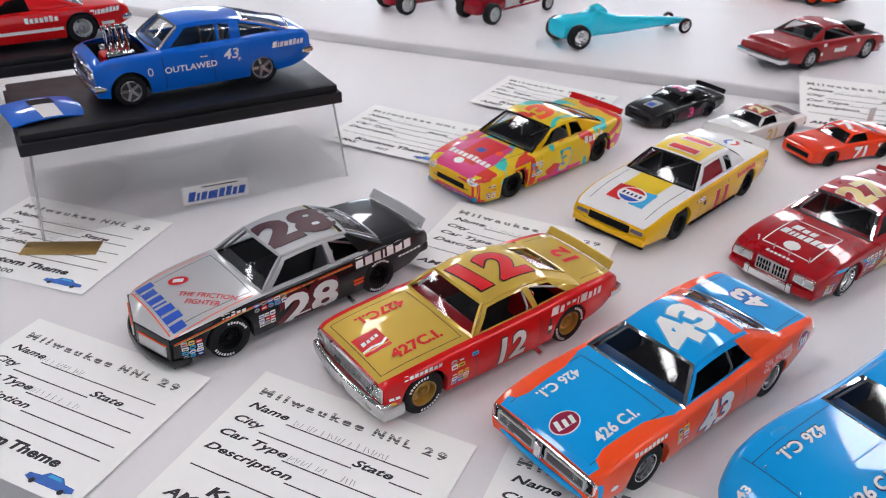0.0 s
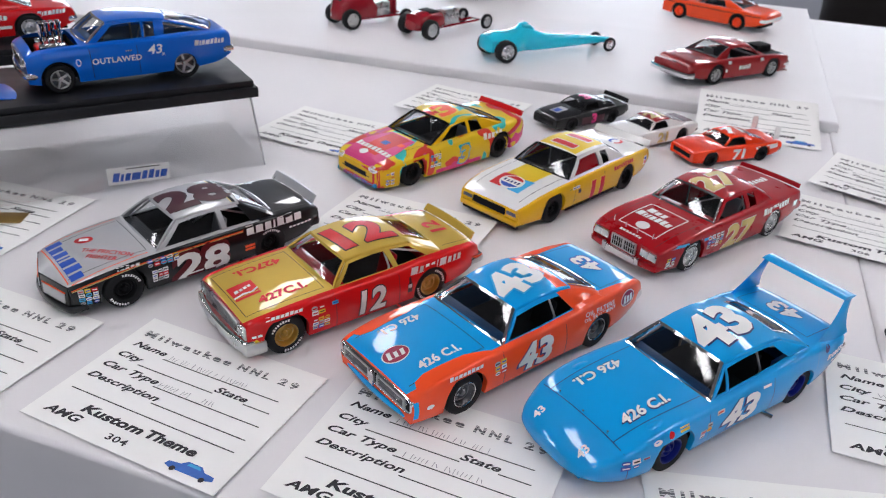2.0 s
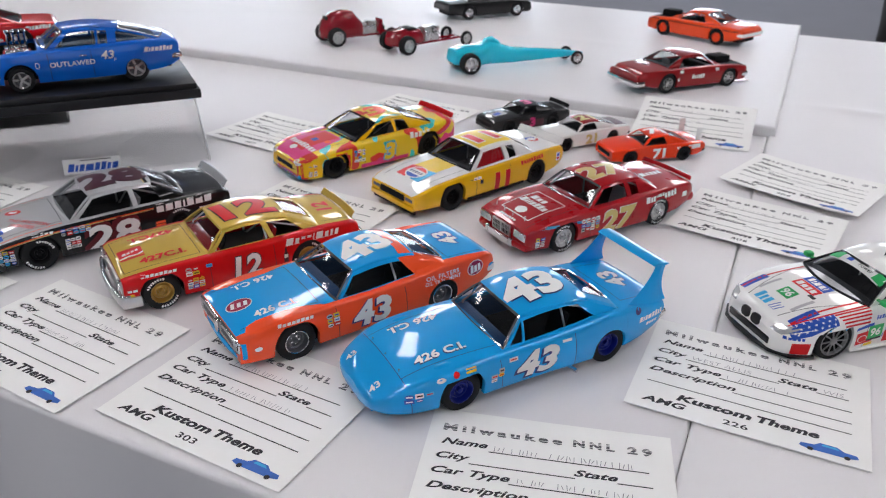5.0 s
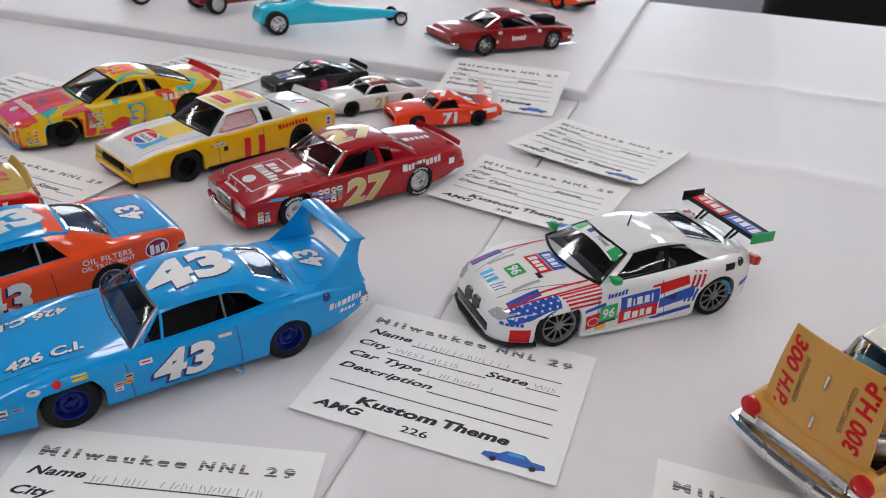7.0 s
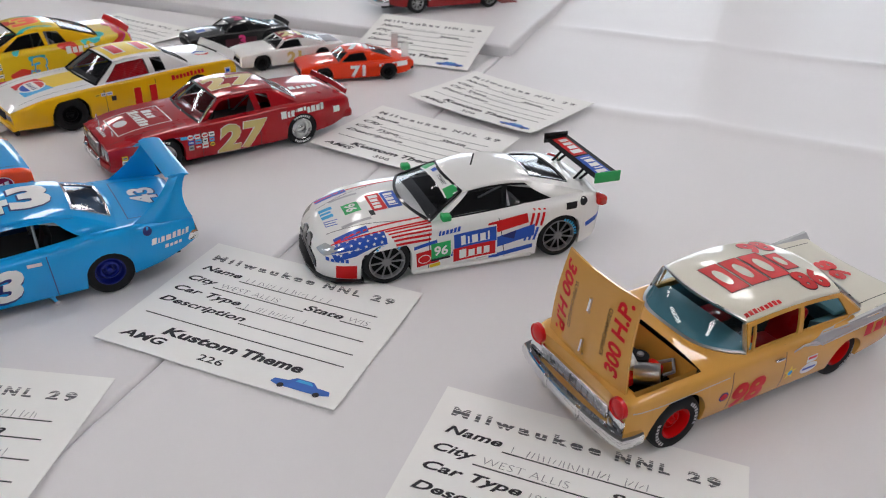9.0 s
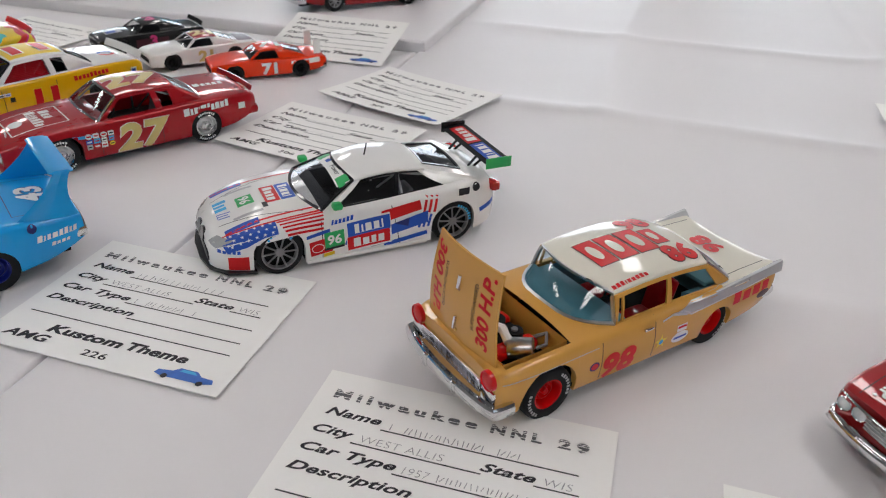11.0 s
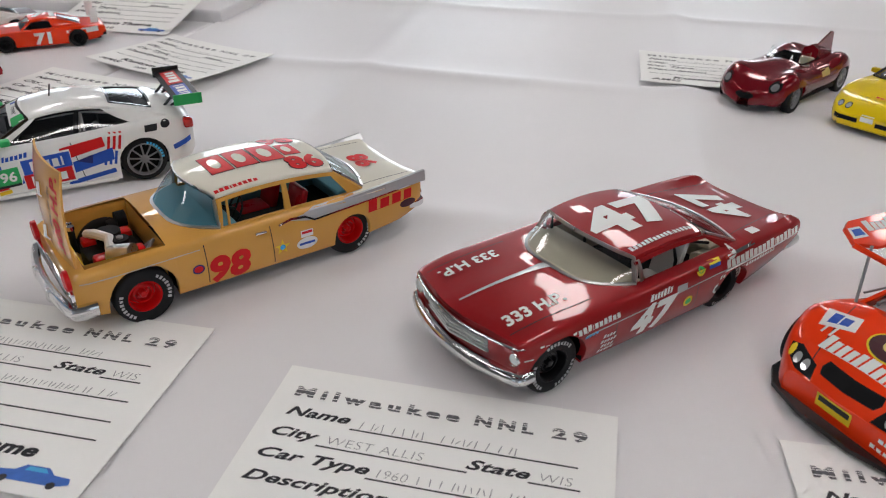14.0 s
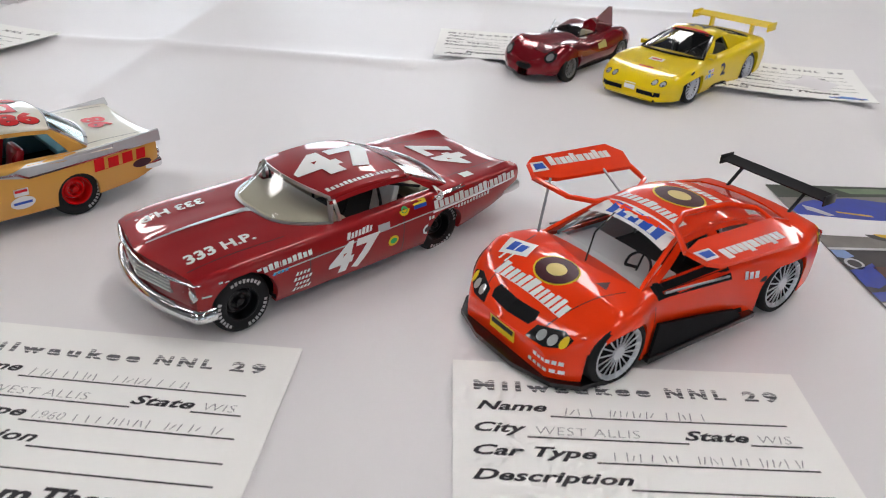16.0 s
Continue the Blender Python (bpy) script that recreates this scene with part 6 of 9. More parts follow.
c.decal("sponsor_decal", blocks([0.005, 0.0025, 0.0035, 0.001, 0.005, 0.0025, 0.003, 0.004, 0.0035, 0.003], 0.0055, 0.0006, 0.1), D_WHITE, "left", -57, 31.5, 3)
c.decal("sponsor_decal", blocks([0.006, 0.004, 0.004, 0.004, 0.004], 0.007, 0.001, 0.1), D_WHITE, "top_left", -74, 4, layer=2)
c.decal("sticker", bar(0.006, 0.005), D_WHITE, "left", -88, 27)
c.decal("stripe", bar(0.060, 0.0022), D_SKY, "left", 62, 28.5, -3, layer=0)
sponsor_strip(c, 36, 27, 4, 3, 5.4, 4.4, 61)
sponsor_strip(c, 84, 20, 2, 3, 5, 3.4, 62)
seams(c, [("top_left", 35, -28, 90, -26), ("top_left", 35, 28, 90, 26), ("left", 28, 34, 27, 9), ("left", -19, 36, -20, 9)])
for x, y in ((86, 20), (86, -20), (88, 6), (88, -6)):
    c.part("hood_pin", tube(bmesh.new(), [Vector((x, y, 30)) * MM, Vector((x, y, 34.4)) * MM], 0.6 * MM, 6), CHROME)


# ---- the small-scale cars in the rear row ----
def small_car(front, rear, label, side, top, roof, num="", num_mat=None, black_wing=False):
    k = 0.6
    car = Car("small_stock_car", car_pose(front, rear, 36 * k) @ Matrix.Diagonal((k, k, k, 1)), label, "small model cars in the rear row",
              **base_coupe(wb=111, wins=[(26, -20, -15, 8)], B=(11, 51), C=(-28, 51), D=(-64, 39), deck=-64, arc=2.0))
    hull(car, side, top)
    greenhouse(car, roof, side, SMOKE, cage=False, side_glass=False, seats=())
    add_wheels(car, dict(kind="steel", rim=0.6, dish=0.4), BLACK)
    panel(car, "grille_opening", "front", -24, 24, 16, 24, 92, 2, BLACK, 0.5, 8)
    bumper(car, "rear", -100, 32, 20, 7, 2.4, 2, 8, BLACK)
    if black_wing:
        spoiler(car, -95, 34, 38, 7.5, 25, BLACK)
    if num:
        numbers(car, num, 18, "left", -2, 21, num_mat, None, 0.05, 1.2)
        numbers(car, num, 26, "top_left", -9, 0, num_mat, None, 0.05, 1.2)
    return car


c = small_car((0.3134, 0.8475), (0.3725, 0.8958), "small black and silver model stock car with rear spoiler", SATIN, SATIN, SATIN, "3", D_PINK, True)
c.decal("hood_panel", bar(0.03, 0.022), D_GREY, "top_left", 58, 0)
c.decal("hood_panel", bar(0.016, 0.014), D_BLUE, "top_left", 62, 0, layer=2)
c.decal("door_panel", bar(0.06, 0.014), D_MAROON, "left", 0, 18, layer=0)
c = small_car((0.3879, 0.8021), (0.4416, 0.8424), "small white model stock car with dark red roof", WHITE, WHITE, MAROON, "21", D_GOLD)
c.decal("deck_panel", bar(0.03, 0.05), D_MAROON, "top_left", -82, 0)
c = small_car((0.4595, 0.7724), (0.5191, 0.8008), "small bright orange model stock car number 71", ORANGE_RED, ORANGE_RED, ORANGE_RED, "71", D_WHITE)
c.decal("side_stripe", bar(0.05, 0.008), D_WHITE, "left", -64, 28, 4)
for s in (1, -1):
    c.part("wing_strut", boxed(-92 * MM, -80 * MM, (s * 30 - 1) * MM, (s * 30 + 1) * MM, 36 * MM, 60 * MM, 0.5 * MM), WHITE)


# ---- the white touring racer, number 96 ----
c = Car("touring_racer", car_pose((0.577, 0.4170), (0.679, 0.4664), 39), "white model touring racer number 96, red and blue stripes", GROUP,
        zs=0.94, wb=112, nose=94, rear=-91, track=40, R=14.3, W=12, arch=15.3, cab=33, roof=23.4, cowl=28, deck=-74, flare=1.6, round=5.5, crown=2.3, tuck=0.03, tumble=0.06,
        hw=[(-91, 27), (-85, 34), (-72, 38.5), (-45, 40), (0, 38), (45, 39.5), (70, 38.5), (84, 34), (91, 28), (94, 22)],
        edge=[(-91, 34), (-86, 39), (-70, 41.5), (-40, 39.5), (0, 37), (30, 35.5), (60, 32.5), (82, 27), (91, 22.5), (94, 19.5)],
        top=[(-91, 36), (-86, 41.5), (-74, 43.5), (28, 38), (60, 35.5), (82, 29.5), (91, 25), (94, 21)],
        sill=[(-91, 13), (-84, 8), (-40, 4), (94, 4)],
        A=(28, 37), B=(4.5, 49.6), C=(-42, 50), D=(-74, 43.5), arc=2.6, roofcrown=2.4, bow=9, roofbow=4, banner=True, sail=0, rear_inset=2, rear_low=2, rear_glass=GLASS,
        wins=[(21, -17.5, -21.5, 1), (-20.5, -53, -37, -24)], winhi=0.92, sill_mat=SATIN, rail_mat=SATIN, bpillar_mat=SATIN)
hull(c, WHITE)
greenhouse(c, WHITE, WHITE, SMOKE, trim=SATIN, cage=D_WHITE, side_glass=True)
add_wheels(c, dict(kind="spoke", spokes=10, rim=0.76, dish=0.2, thick=0.05, letters=True, arcs=(55,)), material("grey_racing_wheel", (0.24, 0.24, 0.25), 0.35, 0.7), D_SKY)
bm = bmesh.new()
plate(bm, [(x * MM, y * MM) for x, y in [(70, -40), (86, -36), (95, -25), (98, -10), (98, 10), (95, 25), (86, 36), (70, 40)]], 1.6 * MM, pose(0, 0, 5 * MM))
c.part("front_splitter", bm, SATIN, angle=30)
c.part("side_skirt", boxed(-38 * MM, 40 * MM, -39.5 * MM, 39.5 * MM, 3 * MM, 5.2 * MM, 0.5 * MM), WHITE)
panel(c, "lower_grille", "front", -22, 22, 8, 14, 93, 4, SATIN, 1.2)
for y in (5.4, -5.4):
    bm = bmesh.new()
    plate(bm, rounded(None, 9 * MM, 7.5 * MM, 3 * MM), 2 * MM, Matrix.Translation((94.6 * MM, y * MM, 18.5 * MM)) @ Matrix.Rotation(radians(90), 4, "Y") @ Matrix.Rotation(radians(90), 4, "Z") @ Matrix.Rotation(radians(-12), 4, "X"))
    c.part("kidney_grille", bm, SATIN)
for s in (1, -1):
    c.decal("headlight", flat([(x * MM, y * MM) for x, y in ((-7, -1.5), (-4, 2.4), (7, 3.6), (8, 0.5), (2, -2.6))] if s > 0 else [(-x * MM, y * MM) for x, y in ((-7, -1.5), (-4, 2.4), (7, 3.6), (8, 0.5), (2, -2.6))]), material_cache("headlight_lens"), "front", s * 26, 22.5, 0, layer=1, step=2)
    c.part("tail_light", boxed(-90 * MM, -84 * MM, (s * 33 - 4.5) * MM, (s * 33 + 4.5) * MM, 30 * MM, 36 * MM, 1.4 * MM), RED_LENS)
    bm = bmesh.new()
    box(bm, -3 * MM, 3 * MM, -3 * MM, 3 * MM, -2 * MM, 2 * MM, 1.3 * MM, pose(20 * MM, s * 38 * MM, 38 * MM))
    box(bm, -1 * MM, 1 * MM, -4 * MM, 4 * MM, -0.5 * MM, 0.5 * MM, 0, pose(20 * MM, s * 35 * MM, 37 * MM))
    c.part("wing_mirror", bm, D_GREEN)
    c.part("wing_endplate", boxed(-98 * MM, -80 * MM, (s * 34.5 - 0.5) * MM, (s * 34.5 + 0.5) * MM, 45 * MM, 52 * MM, 0.2 * MM), D_GREEN if s > 0 else SATIN)
    bm = bmesh.new()
    for k in (0, 8):
        tube(bm, [Vector((-76 - k * 0.6, s * 15, 39)) * MM, Vector((-84 - k, s * 15, 47)) * MM], 0.9 * MM, 6)
    c.part("wing_stay", bm, SATIN)
bm = bmesh.new()
sweep(bm, [Vector((-89, y, 48)) * MM for y in np.linspace(-34, 34, 9)], [(a * MM, b * MM) for a, b in ((-8.5, 1.6), (-4, 0.2), (4, -0.4), (8.5, -0.4), (4, 0.8), (-4, 1.4))])
c.part("rear_wing", bm, SATIN, skin=True)
c.part("aerial", tube(bmesh.new(), [Vector((-10, 0, 50)) * MM, Vector((-12, 0, 59)) * MM], 0.5 * MM, 6), SATIN)
c.decal("banner", bar(0.046, 0.0085), D_WHITE, "top_front", 11, 0, layer=1)
for s in (1, -1):
    c.decal("banner", bar(0.009, 0.0075), D_GREEN, "top_front", 10.5, s * 20, layer=2)
c.decal("banner_word", text("Power", 3.4 * MM, 0.01), D_BLACK, "top_front", 11, 7, layer=3)
c.decal("banner_mark", bar(0.005, 0.003), D_BLUE, "top_front", 11, -8, layer=3)
# flag panels on the wings
c.decal("blue_panel", flat([(x * MM, y * MM) for x, y in ((-17, -8), (-19, -3), (-15, 1.5), (2, 3), (12, 4), (12, -5), (4, -5.5), (-6, -8))]), D_BLUE, "quarter_left", 68, 0, layer=1, step=2.5)
c.decal("red_stripe", flat([(x * MM, y * MM) for x, y in ((-18, 2.6), (40, 6.6), (40, 5.2), (-18, 1.8))]), D_RED, "quarter_left", 68, 0, layer=2, step=2.5)
rng = random.Random(5)
star = lambda r: flat([((r if k % 2 == 0 else r * 0.42) * math.cos(math.pi / 2 + k * math.pi / 5), (r if k % 2 == 0 else r * 0.42) * math.sin(math.pi / 2 + k * math.pi / 5)) for k in range(10)])
for i in range(6):
    for k in range(3):
        c.decal("star", star(1.1 * MM), D_WHITE, "quarter_left", 82 - 4.6 * i - 1.5 * (k % 2), -5.5 + 3.2 * k + 0.4 * i, layer=3)
for k in range(5):
    c.decal("red_stripe", bar(0.028 - 0.0015 * k, 0.0012), D_RED, "quarter_left", 41.5 - k * 0.4, 3.4 - 2.3 * k, 3, layer=1)
for v, y in (("top_left", 27), ("top_right", -27)):
    c.decal("red_stripe", bar(0.052, 0.0016), D_RED, v, 58, y, 0, layer=1)
    c.decal("blue_panel", bar(0.02, 0.006), D_BLUE, v, 74, y * 0.98, layer=1)
c.decal("red_panel", flat([(x * MM, y * MM) for x, y in ((-8, -4.5), (-8, 4), (7, 5), (7, -4.5))]), D_RED, "left", 77, 10.5, layer=1)
c.decal("blue_band", flat([(x * MM, y * MM) for x, y in ((-20, -3), (-18, 4), (0, 3), (34, 12), (34, 4), (4, -3))]), D_BLUE, "left", -4, 15, layer=1)
c.decal("red_band", flat([(x * MM, y * MM) for x, y in ((-13, -5), (-12, 3), (13, 7), (14, 1))]), D_RED, "left", -20, 28, layer=1)
c.decal("red_band", bar(0.014, 0.010), D_RED, "left", 31, 14, 6, layer=1)
for k in range(3):
    c.decal("red_stripe", bar(0.0016, 0.011), D_RED, "left", -36.5 - 3.2 * k, 32, -12, layer=1)
    c.decal("blue_stripe", bar(0.0016, 0.009), D_BLUE, "left", -33 - 3 * k, 20.5, -12, layer=2)
c.decal("blue_stripe", bar(0.032, 0.003), D_BLUE, "left", -22, 8.5, 10, layer=1)
c.decal("blue_stripe", bar(0.026, 0.0022), D_BLUE, "left", 38, 22.8, 8, layer=1)
c.decal("blue_stripe", bar(0.016, 0.0035), D_BLUE, "left", -83, 22, 12, layer=1)
c.decal("sponsor_panel", bar(0.029, 0.021), D_WHITE, "left", 0.5, 18, 4, layer=2)
c.decal("sponsor_panel", bar(0.0275, 0.0095), D_BLUE, "left", 0.5, 23, 4, layer=3)
c.decal("sponsor_panel", bar(0.0275, 0.0095), D_RED, "left", 0.5, 13, 4, layer=3)
c.decal("sponsor_decal", blocks([0.0034, 0.0016, 0.0044, 0.004, 0.0016], 0.0062, 0.001), D_WHITE, "left", 0.5, 23, 4, layer=4)
c.decal("sponsor_decal", blocks([0.005, 0.0045, 0.0035, 0.0042], 0.0062, 0.001), D_WHITE, "left", 0.5, 13, 4, layer=4)
c.decal("number_panel", bar(0.0125, 0.0105), D_GREEN, "left", 22.5, 18, 3, layer=2)
numbers(c, "96", 6.2, "left", 22.5, 18, D_WHITE, None, 0.03, 1.05)
c.decal("sticker", bar(0.0125, 0.002), D_BLACK, "left", 22.5, 11.8, 3, layer=2)
c.decal("sticker", oval(0.008, 0.006), D_WHITE, "left", 33, 13.5, layer=3)
c.decal("sticker_print", oval(0.007, 0.005), D_RED, "left", 33, 13.5, layer=4)
c.decal("sticker", bar(0.007, 0.0025), D_YELLOW, "left", 26, 7.5, 6, layer=2)
c.decal("sticker", bar(0.01, 0.0025), D_GREY, "left", -6, 8, 6, layer=2)
c.decal("sponsor_decal", blocks([0.0015, 0.002, 0.002, 0.002, 0.002, 0.002], 0.003, 0.0005, 0.3), D_BLUE, "left", 17, 30, 4, layer=2)
c.decal("sponsor_decal", blocks([0.002, 0.002, 0.002, 0.002, 0.002], 0.0022, 0.0005), D_BLUE, "left", 84, 18.5, layer=2)
c.decal("fuel_flap", oval(0.006, 0.005), D_BLACK, "left", -72, 38, layer=2)
c.decal("vent", flat([(x * MM, y * MM) for x, y in ((-4.5, -2), (-4, 2), (4, 2), (3, -2))]), D_BLACK, "left", -63, 37, layer=2)
c.decal("intake", flat([(x * MM, y * MM) for x, y in ((-5, 0), (5, 3), (4, -3))]), D_NAVY, "left", -21, 21.5, layer=3)
c.decal("sponsor_panel", bar(0.022, 0.009), D_BLUE, "top_front", 42, 0, layer=1)
c.decal("sponsor_panel", bar(0.022, 0.009), D_RED, "top_front", 51.5, 0, layer=1)
c.decal("sponsor_decal", blocks([0.0032, 0.0014, 0.004, 0.0036, 0.0014], 0.0058, 0.0008), D_WHITE, "top_front", 42, 0, layer=2)
c.decal("sponsor_decal", blocks([0.0042, 0.004, 0.0032, 0.004], 0.0058, 0.0008), D_WHITE, "top_front", 51.5, 0, layer=2)
c.decal("number_panel", bar(0.012, 0.010), D_GREEN, "top_front", 67, 0, layer=1)
numbers(c, "96", 6.5, "top_front", 67, 0, D_WHITE, None, 0.03)
c.decal("sponsor_decal", blocks([0.0042, 0.003, 0.0042], 0.008, 0.001, 0.1), D_SKY, "top_front", 81, -5, layer=1)
c.decal("sponsor_decal", blocks([0.0014, 0.0014, 0.0014], 0.008, 0.0012, 0.3), D_BLUE, "top_front", 81, 8, layer=1)
for y in (17, -17):
    c.decal("hood_vent", bar(0.018, 0.0025), D_GREY, "top_left", 68, y, 0, layer=1)
c.decal("hood_vent", bar(0.003, 0.006), D_BLACK, "top_left", 57, 12, layer=1)
c.decal("wing_panel", bar(0.030, 0.010), D_BLUE, "top_back", -89, 17, layer=1)
c.decal("wing_panel", bar(0.030, 0.010), D_RED, "top_back", -89, -15, layer=1)
c.decal("sponsor_decal", blocks([0.005, 0.002, 0.0055, 0.005, 0.002], 0.0072, 0.0012), D_WHITE, "top_back", -89, 17, layer=2)
c.decal("sponsor_decal", blocks([0.006, 0.0055, 0.0045, 0.005], 0.0072, 0.0012), D_WHITE, "top_back", -89, -15, layer=2)
seams(c, [("left", 30, 34, 30, 6), ("left", -14, 37, -20, 6), ("top_left", 38, -28, 86, -16), ("top_left", 38, 28, 86, 16)])

# ---- the caramel and ivory saloon with its bonnet up, number 98 ----
c = Car("vintage_stock_car", car_pose((0.7235, 0.3012), (0.8170, 0.3635), 35.5), "caramel and ivory 1950s model saloon number 98, bonnet open", GROUP,
        zs=0.88, top_to=-58, wb=112, nose=85, rear=-102, track=36.5, trackr=33.5, R=14, W=10.5, arch=16, archr=11, cab=31.5, roof=27, cowl=15, deck=-64, round=3.6, crown=2.6, tuck=0.05, tumble=0.05,
        hw=[(-105, 33), (-98, 35.5), (-60, 37), (0, 37), (60, 37), (79, 36), (85, 34)],
        edge=[(-105, 41), (-100, 41.5), (-80, 41.5), (-55, 40), (-30, 40.5), (34, 39.5), (60, 39), (79, 37.5), (85, 35.5)],
        top=[(-105, 38), (-98, 40.5), (-60, 42.5), (34, 42.5), (60, 42), (79, 39), (85, 37)],
        sill=[(-105, 19), (-85, 12), (-40, 9), (60, 9), (85, 12)],
        A=(15, 41.5), B=(14, 57.6), C=(-50, 56), D=(-66, 42.5), arc=2.4, roofcrown=2.8, bow=19, wrap=3.4, roofbow=7, bowr=7, sail=1.5, sidebulge=0.6,
        wins=[(13.5, 10.5, 9.5, 11.5), (9.5, -19.5, -20, 8.5), (-23, -57, -47, -22.5)], winhi=0.88)
hull(c, CREAM_GOLD, IVORY, gap=(42, 78))
TINT = glass("blue_tinted_glass", (0.70, 0.82, 0.86), 0.06, 0.6, 0.06)
greenhouse(c, IVORY, CREAM_GOLD, TINT, trim=DULL_CHROME, interior=material("turquoise_interior", (0.12, 0.30, 0.36), 0.5), cage=False, side_glass=False, seats=(1, -1), seat_mat=DARK_RED)
add_wheels(c, dict(kind="steel", rim=0.56, dish=0.6, letters=True, arcs=(60, 240)), RED, D_GREY)
bumper(c, "front", 87, 36, 18, 7.8, 4.0, 4, 10, CHROME)
bumper(c, "rear", -103, 33, 22, 6, 2.8, 3, 9, CHROME)
for y in (12, -12):
    panel(c, "overrider", "front", y - 1.8, y + 1.8, 14, 22, 92, 3, CHROME, 1.0)
grille(c, "front", -24, 24, 23, 30, 85.8, 5, CHROME, DULL_CHROME, posts=10)
panel(c, "trim_panel", "front", 24.5, 34, 19, 28, 85.2, 2.4, CHROME, 1.0)
panel(c, "trim_panel", "front", -34, -24.5, 19, 28, 85.2, 2.4, CHROME, 1.0)
for y in (29.5, -29.5):
    round_lamp(c, 86.6, y, 33.5, 5.6, RED, RED, "headlight_cover")
for s in (1, -1):
    round_lamp(c, -103.5, s * 29, 27, 4.2, CHROME, RED_LENS, "tail_light", tilt=180)
    bm = bmesh.new()
    rows = []
    for x, z, h in ((-52, 34.5, 0.1), (-65, 35, 0.5), (-80, 35.5, 1.0), (-93, 36, 1.6), (-104, 36.5, 2.2)):
        rows.append([Vector(q) * MM for q in ((x, s * 35.6, z - 4), (x, s * 35.2, z + h), (x, s * 33.6, z + h), (x, s * 30, z - 1))])
    grid(bm, rows)
    bm.faces.new(bm.verts[-4:])
    c.part("tail_fin", bm, SILVER, skin=True)
    v = "left" if s > 0 else "right"
    sg = 1 if s > 0 else -1
    PZ = lambda pts: flat([(-sg * x * MM, z * 0.88 * MM) for x, z in pts])
    c.decal("side_flash", PZ([(-19, 36), (-30, 33), (-104, 37), (-104, 44), (-54, 40), (-34, 40), (-27, 37.6)]), SILVER, v, 0, 0, layer=1, step=3)
    c.decal("side_trim", PZ([(-13, 35.6), (-20, 37.4), (-28, 36.6), (-33, 33.4), (-33, 32.2), (-28, 35.2), (-20, 36.1), (-13, 34.4)]), CHROME, v, 0, 0, layer=3, step=3)
    c.decal("side_trim", PZ([(-33, 33.2), (-104, 37.6), (-104, 36.8), (-33, 32.2)]), CHROME, v, 0, 0, layer=3, step=3)
    for z in (33.5,):
        c.decal("side_trim", PZ([(86, z - 1.5), (28, z + 0.5), (28, z + 0.9), (86, z - 1.0)]), SILVER, v, 0, 0, layer=2, step=4)
# engine bay and raised bonnet
bm = bmesh.new()
vs = grid(bm, [[Vector(q) * MM for q in ((x, -29, 34.5), (x, -28, 12), (x, 28, 12), (x, 29, 34.5))] for x in (42, 60, 78)])
bm.faces.new(vs[0])
bm.faces.new(vs[-1])
c.part("engine_bay", bm, CREAM_GOLD, smooth=False)
c.part("engine_block", boxed(46 * MM, 72 * MM, -8 * MM, 8 * MM, 12 * MM, 25 * MM, 1.5 * MM), BLACK)
for s in (1, -1):
    c.part("valve_cover", boxed(46 * MM, 70 * MM, (s * 11 - 4) * MM, (s * 11 + 4) * MM, 22 * MM, 27.5 * MM, 1.6 * MM), RED)
c.part("air_filter", tube(bmesh.new(), [Vector((58, -6, 25)) * MM, Vector((58, -6, 31)) * MM], 6 * MM, 20), BLACK)
c.part("supercharger", tube(bmesh.new(), [Vector((62, 12, 27)) * MM, Vector((54, 20, 29)) * MM], 5 * MM, 20), DULL_CHROME, "ribbed silver supercharger drum")
c.part("intake_pipe", tube(bmesh.new(), [Vector(q) * MM for q in ((66, -14, 28), (64, -6, 31), (60, 4, 32), (62, 12, 30))], 2.4 * MM, 10), WHITE)
for y in (-19, -23.5):
    c.part("oil_filler", tube(bmesh.new(), [Vector((72, y, 18)) * MM, Vector((72, y, 30)) * MM], 1.7 * MM, 10), BLACK)
    c.part("filler_cap", tube(bmesh.new(), [Vector((72, y, 30)) * MM, Vector((72, y, 32)) * MM], 1.9 * MM, 10), CHROME)
c.part("air_cleaner", tube(bmesh.new(), [Vector((56, 8, 29)) * MM, Vector((56, 8, 32.5)) * MM], 4.2 * MM, 18), BLACK, "round black air cleaner")
c.part("air_cleaner_hub", tube(bmesh.new(), [Vector((56, 8, 32.5)) * MM, Vector((56, 8, 33.4)) * MM], 1.6 * MM, 12), GREY)
c.part("radiator_support", boxed(75 * MM, 77.5 * MM, -26 * MM, 26 * MM, 14 * MM, 27 * MM, 0.5 * MM), LEMON)
c.part("fan_belt_cover", tube(bmesh.new(), [Vector((70, 12, 20)) * MM, Vector((70, 20, 22)) * MM], 2.6 * MM, 12), DULL_CHROME)
c.part("brake_booster", tube(bmesh.new(), [Vector((45, -22, 28)) * MM, Vector((50, -22, 28)) * MM], 4.2 * MM, 18), BLACK)
c.part("battery", boxed(46 * MM, 54 * MM, -27 * MM, -18 * MM, 16 * MM, 27 * MM, 0.8 * MM), BLACK)
c.part("heater_hose", tube(bmesh.new(), [Vector(q) * MM for q in ((46, 10, 26), (43, 16, 31), (48, 22, 30), (52, 20, 28))], 0.9 * MM, 6), GREY)
rows = []
LEANING = Matrix.Translation((81 * MM, 0, 32 * MM)) @ Matrix.Rotation(radians(-4), 4, "Y")
